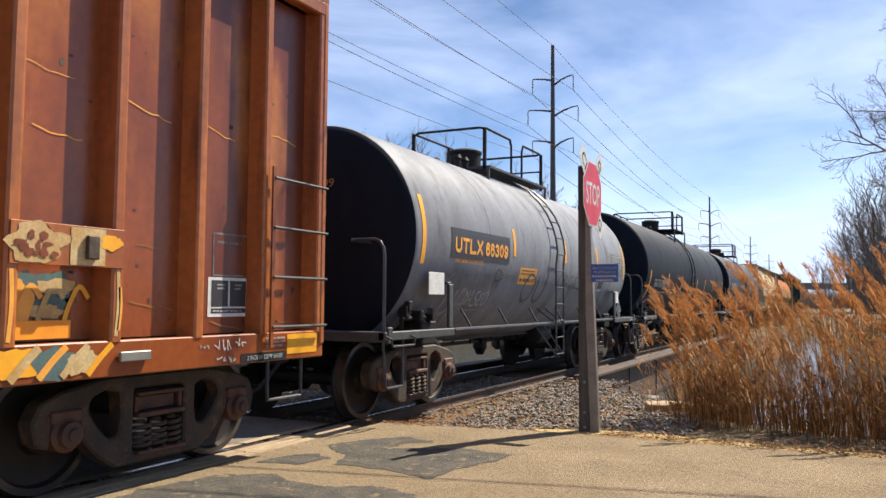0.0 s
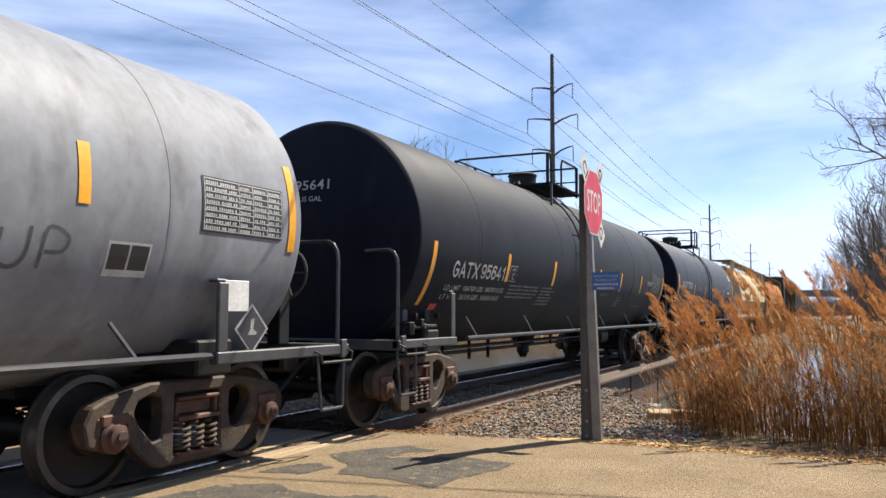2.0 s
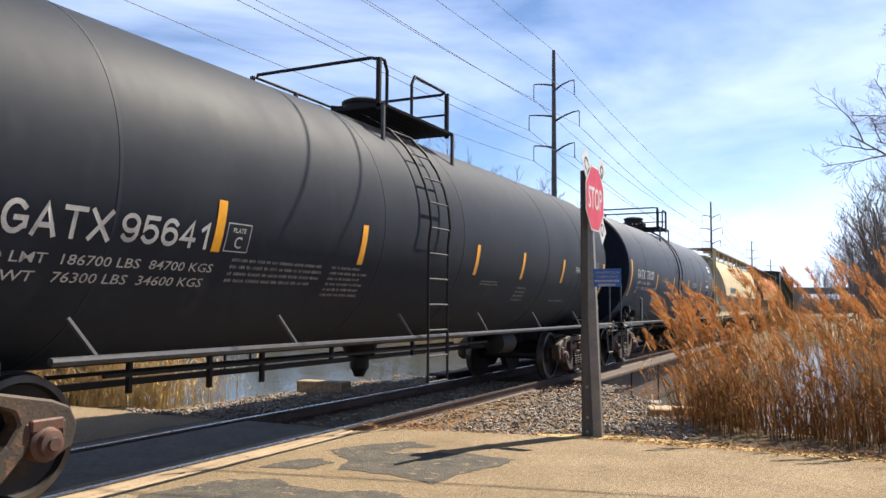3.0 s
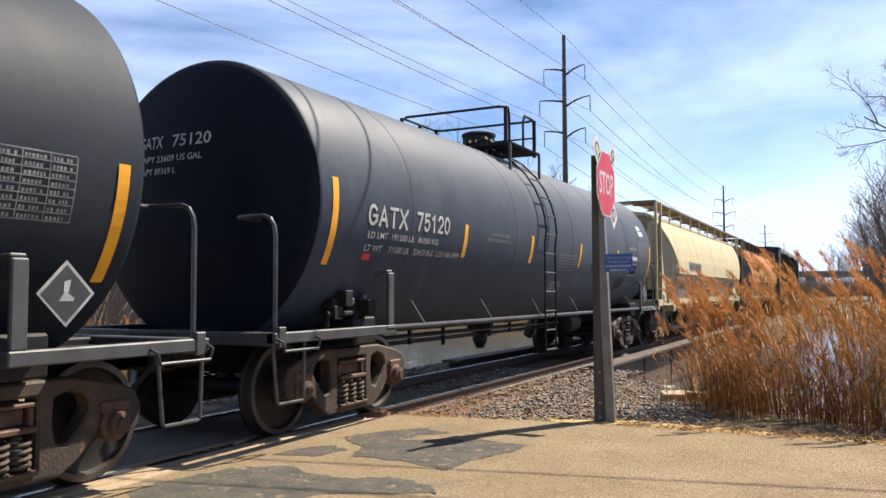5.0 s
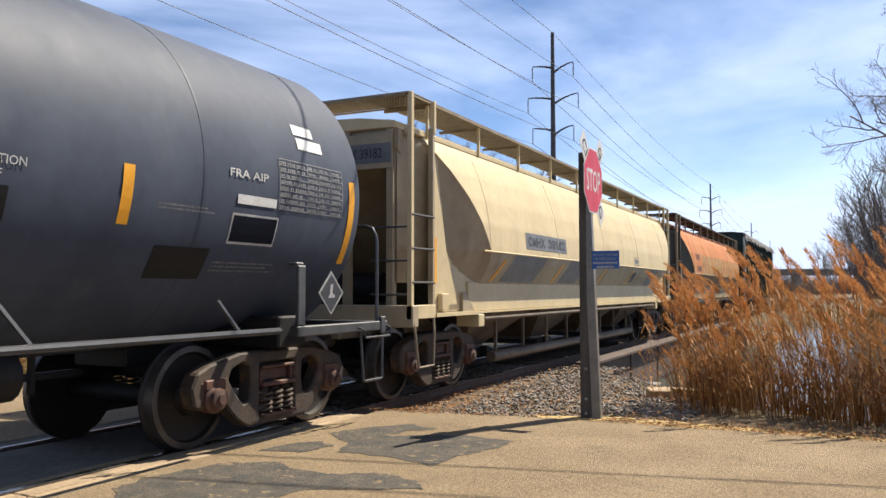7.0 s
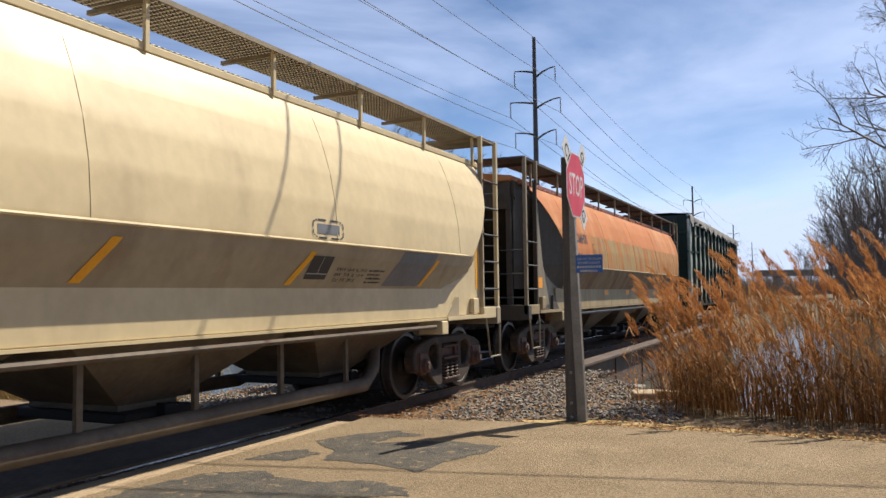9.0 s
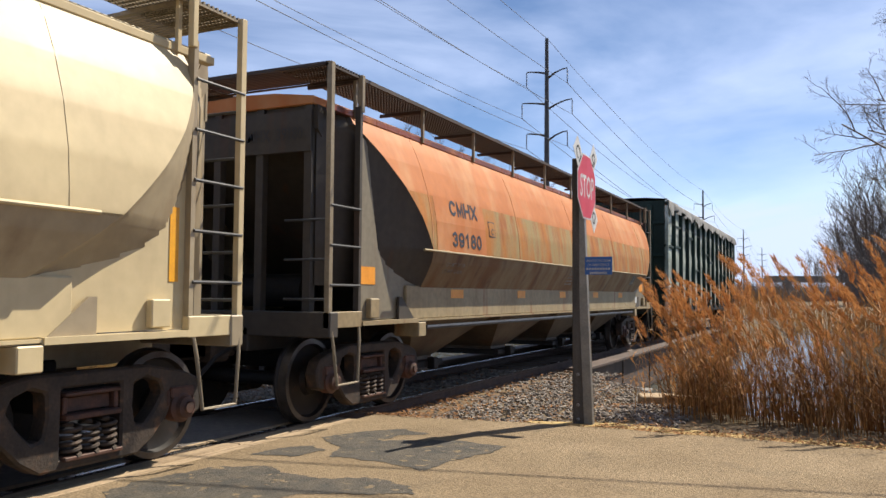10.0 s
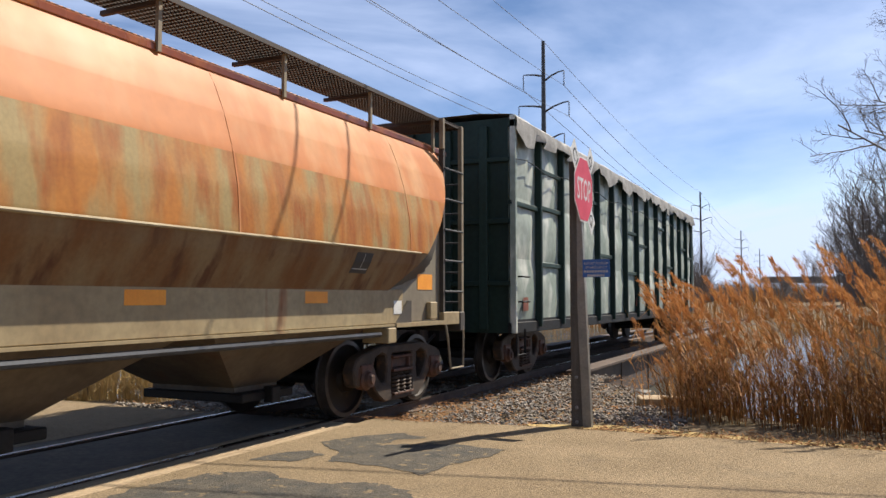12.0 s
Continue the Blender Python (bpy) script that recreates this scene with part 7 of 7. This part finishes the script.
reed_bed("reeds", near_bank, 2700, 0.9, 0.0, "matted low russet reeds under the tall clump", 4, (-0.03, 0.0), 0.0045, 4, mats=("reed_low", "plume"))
reed_bed("reeds", lambda r: (r.gauss(-1.45, 0.38), r.uniform(10.0, 13.5)), 190, 1.42, 0.55, "thin fringe of short dry reeds at the clump's edge", 5)
reed_bed("reeds", lambda r: (r.uniform(-14.5, -9.2), 9.0 + abs(r.gauss(0, 1.0)) + 0.25 * max(0, -9.5)), 1500, 1.05, 0.06, "low dry reeds on the bank past the track", 6, (0.03, 0), mats=("straw", "plume"))
reed_bed("reeds", lambda r: (r.uniform(-34, -12), r.uniform(8.6, 11.5)), 1500, 1.3, 0.1, "dry reeds along the pond edge past the track", 8, (0.03, 0), 0.008, mats=("straw", "plume"))
reed_bed("reeds", lambda r: (r.uniform(-55, 45), r.uniform(58, 70)), 2500, 2.2, 0.0, "brown reeds on the far bank of the pond", 10, (0.02, 0), 0.03, mats=("reed", "plume"))
reed_bed("straw_grass", lambda r: (r.uniform(-3.0, 6.5), r.gauss(8.95, 0.16)), 1800, 0.11, 0, "low dry grass along the road edge", 9, (0, 0), 0.003, 2, mats=("straw", "straw"))


def leaf_litter():
    """Small dead leaves and bits of reed lying along the road edge and between the stones."""
    rnd = random.Random(77)
    vs, fs = [], []
    for _ in range(7200):
        pick = rnd.random()
        if pick < 0.4:
            x = rnd.uniform(-5.0, 6.0)
            y = road_edge(x) + abs(rnd.gauss(0.05, 0.35)) - 0.05
        elif pick < 0.52:
            x, y = XC + 0.85 + abs(rnd.gauss(0, 0.55)), 8.35 + abs(rnd.gauss(0, 2.2))
        else:
            x, y, _z = ballast_place(rnd)
        z = (-0.008 if y < road_edge(x) else max(ground_height(x, y) + 0.045, -0.12 if x < -3 else -1)) + rnd.uniform(0, 0.012)
        a, l, w = rnd.uniform(0, 6.3), rnd.uniform(0.015, 0.05), rnd.uniform(0.006, 0.016)
        d, n = Vector((math.cos(a), math.sin(a), rnd.gauss(0, 0.25))) * l, Vector((-math.sin(a), math.cos(a), rnd.gauss(0, 0.3))) * w
        c, k = Vector((x, y, z + 0.006)), len(vs)
        vs.extend((tuple(c - d), tuple(c - n), tuple(c + d), tuple(c + n)))
        fs.append((k, k + 1, k + 2, k + 3))
    me = bpy.data.meshes.new("leaf_litter")
    me.from_pydata(vs, [], fs)
    me.materials.append(M["litter"])
    tagged(new("leaf_litter", me), "brown dead leaves and reed scraps on the ground", "litter", kind="stuff")


leaf_litter()


# ---- bare trees ----
def seen_from_road(px, ahead):
    """A place ahead metres off and px to the side per metre, about the middle of the view."""
    f, r = Vector((-0.44, 0.898)), Vector((0.898, 0.44))
    return f * ahead + r * (px * ahead)


def twigs(rnd, bm, p, d, length, r, level, minr, rise=0.10, bend=0.12):
    """A limb that forks into ever finer, upturned twigs."""
    n = 5 if level > 2 else 3
    pts = [p]
    for i in range(n):
        d = (d + Vector((rnd.gauss(0, bend), rnd.gauss(0, bend), rnd.gauss(rise * 0.5, bend * 0.7)))).normalized()
        pts.append(pts[-1] + d * length / n)
    tube(bm, pts, max(r, minr), 5 if level > 2 else 3, max(r * 0.4, minr * 0.6), False)
    if level == 0:
        return
    for k in range(6 if level > 2 else 5 if level == 2 else 4):
        t = 0.22 + 0.78 * (k + rnd.random()) / (6 if level > 2 else 5 if level == 2 else 4)
        i = min(int(t * n), n - 1)
        q = pts[i].lerp(pts[i + 1], min(t * n - i, 1))
        run = (pts[i + 1] - pts[i]).normalized()
        out = Vector((rnd.gauss(0, 1), rnd.gauss(0, 1), rnd.gauss(0.15, 0.8)))
        out = (out - run * out.dot(run)).normalized()
        twigs(rnd, bm, q, (run * 0.72 + out * 0.62 + Vector((0, 0, rise))).normalized(), length * rnd.uniform(0.34, 0.58) * (1.15 - 0.45 * t), r * 0.42, level - 1, minr, rise, bend)


def great_tree(x, y, height, seed, label):
    """A tall tree with one leader and long wide limbs all the way up."""
    rnd = random.Random(seed)
    tree = thing("bare_tree", label, "tree", x, y, max(ground_height(x, y), -1.0) - 0.1, "bare trees round the pond")
    trunk, crown = bmesh.new(), bmesh.new()
    pts = [Vector((0.25 * math.sin(i * 1.3), 0.2 * math.cos(i * 1.7), height * i / 8)) for i in range(9)]
    tube(trunk, pts, height * 0.014, 8, 0.03, False)
    for i in range(34):
        t = 0.18 + 0.80 * (i + rnd.random()) / 34
        j = min(int(t * 8), 7)
        q = pts[j].lerp(pts[j + 1], t * 8 - j)
        az = i * 2.4 + rnd.uniform(-0.4, 0.4)
        d = Vector((math.cos(az), math.sin(az), rnd.uniform(0.25, 0.6) + 0.5 * t)).normalized()
        twigs(rnd, crown, q, d, height * (0.46 - 0.33 * t) * rnd.uniform(0.85, 1.1), height * 0.0055 * (1.2 - t), 4, 0.0075, 0.03, 0.13)
    part("trunk", trunk, M["bark"], tree, smooth=True)
    part("crown", crown, M["bark"], tree, "fine bare branches and twigs")


def vase_tree(x, y, height, seed, label, stems=9, minr=0.011, spread=0.42):
    """A bare tree of many upright stems that fan out into a rounded crown."""
    rnd = random.Random(seed)
    tree = thing("bare_tree", label, "tree", x, y, max(ground_height(x, y), -1.0) - 0.1, "bare trees round the pond")
    trunk, crown = bmesh.new(), bmesh.new()
    fork = Vector((0, 0, height * 0.12))
    tube(trunk, [(0, 0, 0), tuple(fork)], height * 0.02, 7, height * 0.015, False)
    for i in range(stems):
        az = i * 2.4 + rnd.uniform(-0.3, 0.3)
        lean = spread * math.sqrt((i + 0.5) / stems) * 1.3
        d = Vector((math.cos(az) * lean, math.sin(az) * lean, 1)).normalized()
        twigs(rnd, crown, fork, d, height * rnd.uniform(0.70, 0.90) * (1 - 0.25 * lean), height * 0.009, 3, minr, 0.16, 0.07)
    part("trunk", trunk, M["bark"], tree, smooth=True)
    part("crown", crown, M["bark"], tree, "fine bare branches and twigs")


p = seen_from_road(0.685, 60)
great_tree(p.x, p.y, 30, 41, "large bare tree with long wide branches on the bank")
for px, far, h, s in ((0.502, 100, 9.5, 2), (0.522, 96, 11.5, 3), (0.54, 92, 14.5, 4), (0.565, 95, 16, 5), (0.60, 90, 16.5, 6), (0.65, 90, 16, 7)):
    p = seen_from_road(px, far)
    vase_tree(p.x, p.y, h, s, "bare many-stemmed tree with a rounded crown on the bank", 11)
for px, far, h, s in ((-0.10, 92, 17, 11), (-0.065, 86, 16.5, 12), (-0.03, 92, 17, 13), (0.0, 96, 16.5, 14), (0.03, 92, 15, 15), (0.06, 100, 15.5, 16), (0.10, 104, 15, 17), (0.13, 110, 15, 18), (-0.16, 95, 15, 19), (-0.22, 90, 15, 20), (-0.3, 90, 15, 22), (-0.4, 85, 14, 23), (0.47, 160, 9, 24)):
    p = seen_from_road(px, far)
    vase_tree(p.x, p.y, h * 1.03, s, "bare grey-brown tree in a far row", 7, 0.018, 0.36)


def brush(name, place, count, label, seed):
    """Low bare scrub along a far bank as one mesh."""
    rnd = random.Random(seed)
    vs, fs = [], []
    for _ in range(count):
        x, y, h = place(rnd)
        z = max(ground_height(x, y), -1)
        for _ in range(7):
            a = rnd.uniform(0, 6.3)
            d = Vector((math.cos(a) * 0.35, math.sin(a) * 0.35, 1)).normalized() * h * rnd.uniform(0.5, 1)
            w = Vector((0.898, 0.44, 0)) * 0.03
            k = len(vs)
            b = Vector((x, y, z))
            vs.extend((tuple(b - w), tuple(b + w), tuple(b + d)))
            fs.append((k, k + 1, k + 2))
            for _ in range(3):
                t = rnd.uniform(0.3, 0.9)
                q = b + d * t
                e = (d * 0.5 + Vector((rnd.gauss(0, 1), rnd.gauss(0, 1), 0.3)) * h * 0.2)
                k = len(vs)
                vs.extend((tuple(q - w * 0.6), tuple(q + w * 0.6), tuple(q + e)))
                fs.append((k, k + 1, k + 2))
    me = bpy.data.meshes.new(name)
    me.from_pydata(vs, [], fs)
    me.materials.append(M["bark"])
    tagged(new(name, me), label, "scrub", kind="stuff")


def right_scrub(r):
    p = seen_from_road(r.uniform(0.515, 0.8), r.uniform(85, 125))
    return p.x, p.y, r.uniform(3, 9)


def left_scrub(r):
    p = seen_from_road(r.uniform(-0.6, 0.33), r.uniform(90, 110))
    return p.x, p.y, r.uniform(2, 8)


brush("scrub", right_scrub, 1500, "dense bare scrub on the far bank", 31)
def far_scrub(r):
    p = seen_from_road(r.uniform(0.26, 0.58), r.uniform(150, 230))
    return p.x, p.y, r.uniform(2, 5)


def crossing_scrub(r):
    y = r.uniform(9.5, 18)
    return -1.12 * y - r.uniform(0, 28), y, r.uniform(1.6, 3.4)


brush("scrub", crossing_scrub, 1300, "dense brown scrub beside the road past the tracks", 34)
brush("scrub", far_scrub, 1500, "low brown scrub on the far shore", 33)
brush("scrub", left_scrub, 2200, "bare scrub along the bank past the train", 32)


# ---- power line ----
POLES = [(-25.9, -58.6), (-29.2, 87.7), (-32.5, 234.0), (-35.8, 380.0), (-39.1, 526.0)]
ARMS = [(27.3, 2.43), (23.7, 2.99), (20.1, 2.43)]


def power_pole(x, y):
    pole = thing("power_pole", "tall grey steel transmission pole with curved arms", "power pole", x, y, -0.2, "transmission poles beside the railway")
    part("shaft", tube(bmesh.new(), [(0, 0, 0), (0, 0, 15), (0, 0, 31.0)], 0.42, 12, 0.20), M["pole"], pole, smooth=True)
    for z, reach in ARMS:
        for s in (1, -1):
            rise = 0.9 if s > 0 else 0.35
            pts = [(s * 0.2, 0, z - rise), (s * reach * 0.4, 0, z - rise * 0.45), (s * reach * 0.75, 0, z - rise * 0.1), (s * reach, 0, z)]
            arm = part("arm", tube(bmesh.new(), pts, 0.13, 8, 0.06), M["pole"], pole, smooth=True)
            bm = bmesh.new()
            prof = []
            for i in range(9):
                zz = z - 0.1 - i * 0.19
                prof += [(zz, 0.03), (zz - 0.06, 0.10), (zz - 0.09, 0.10), (zz - 0.12, 0.03)]
            lathe(bm, prof, 8, "z", (s * reach, 0, 0))
            part("insulator", bm, M["cable"], arm)
    return pole


for x, y in POLES:
    power_pole(x, y)


def hung(a, b, sag, n=24):
    a, b = Vector(a), Vector(b)
    return [a.lerp(b, i / n) - Vector((0, 0, 4 * sag * (i / n) * (1 - i / n))) for i in range(n + 1)]


for (xa, ya), (xb, yb) in zip(POLES, POLES[1:]):
    for z, reach in ARMS:
        for s in (1, -1):
            w = part("power_cable", tube(bmesh.new(), hung((xa + s * reach, ya, z - 1.95), (xb + s * reach, yb, z - 1.95), 2.4), 0.024 if ya < 80 else 0.03, 6), M["cable"])
            tagged(w, "dark overhead power cable sagging between poles", "cable", "overhead power cables")
    w = part("power_cable", tube(bmesh.new(), hung((xa, ya, 30.8), (xb, yb, 30.8), 1.8), 0.026, 6), M["cable"])
    tagged(w, "thin overhead ground wire between pole tops", "cable", "overhead power cables")
for x, y in ((-45, 1.3), (45, 22.0)):
    up = part("utility_pole", tube(bmesh.new(), [(0, 0, -0.3), (0, 0, 9.2)], 0.15, 10, 0.11), M["timber"], None)
    box(bm := bmesh.new(), -0.06, 0.06, -1.0, 1.0, 8.4, 8.52)
    part("crossarm", bm, M["timber"], up)
    up.location = (x, y, 0)
    tagged(up, "weathered timber utility pole carrying road cables", "utility pole", "utility poles along the road")
for dx, dz in ((0.0, 8.5), (-0.95, 8.5)):
    w = part("road_cable", tube(bmesh.new(), [(-45, 1.5 + dx, dz), (0.07, 11.87 + dx, dz - 0.1), (45, 22.2 + dx, dz)], 0.018, 6), M["cable"])
    tagged(w, "overhead utility cable along the road", "cable", "cables along the road")


# ---- far road bridge ----
def far_bridge():
    f, r = Vector((-0.44, 0.898)), Vector((0.898, 0.44))
    ob = thing("road_bridge", "far grey concrete highway bridge on piers", "bridge", 0, 0, 0)
    a, b = f * 300 + r * 120, f * 270 + r * 260
    d = (b - a).normalized()
    ang = math.degrees(math.atan2(d.y, d.x))
    L = (b - a).length
    m = pose(a.x, a.y, 0, 0, 0, ang)
    part("deck", boxes((0, L, -5, 5, 6.6, 8.0), (0, L, -5.3, -4.9, 8.0, 8.9)), M["concrete"], ob).matrix_basis = m
    for i in range(6):
        part("pier", boxes((8 + i * 22, 10 + i * 22, -4, 4, -1, 6.6)), M["concrete"], ob).matrix_basis = m


far_bridge()


# ---- movement ----
def run(t):
    """Metres that the train has gone at t seconds."""
    return 6.433 * t + 0.00235 * t * t - 0.0000128 * t ** 3


def motions():
    for car, middle in CARS:
        walk(car, [(t, pose(XC, middle - run(t), 0)) for t in range(13)])
    for ws, y in WHEELSETS:
        walk(ws, [(i / 10, pose(0, y, WHEEL_R, math.degrees(run(i / 10) / WHEEL_R), 0, 0)) for i in range(121)])


motions()
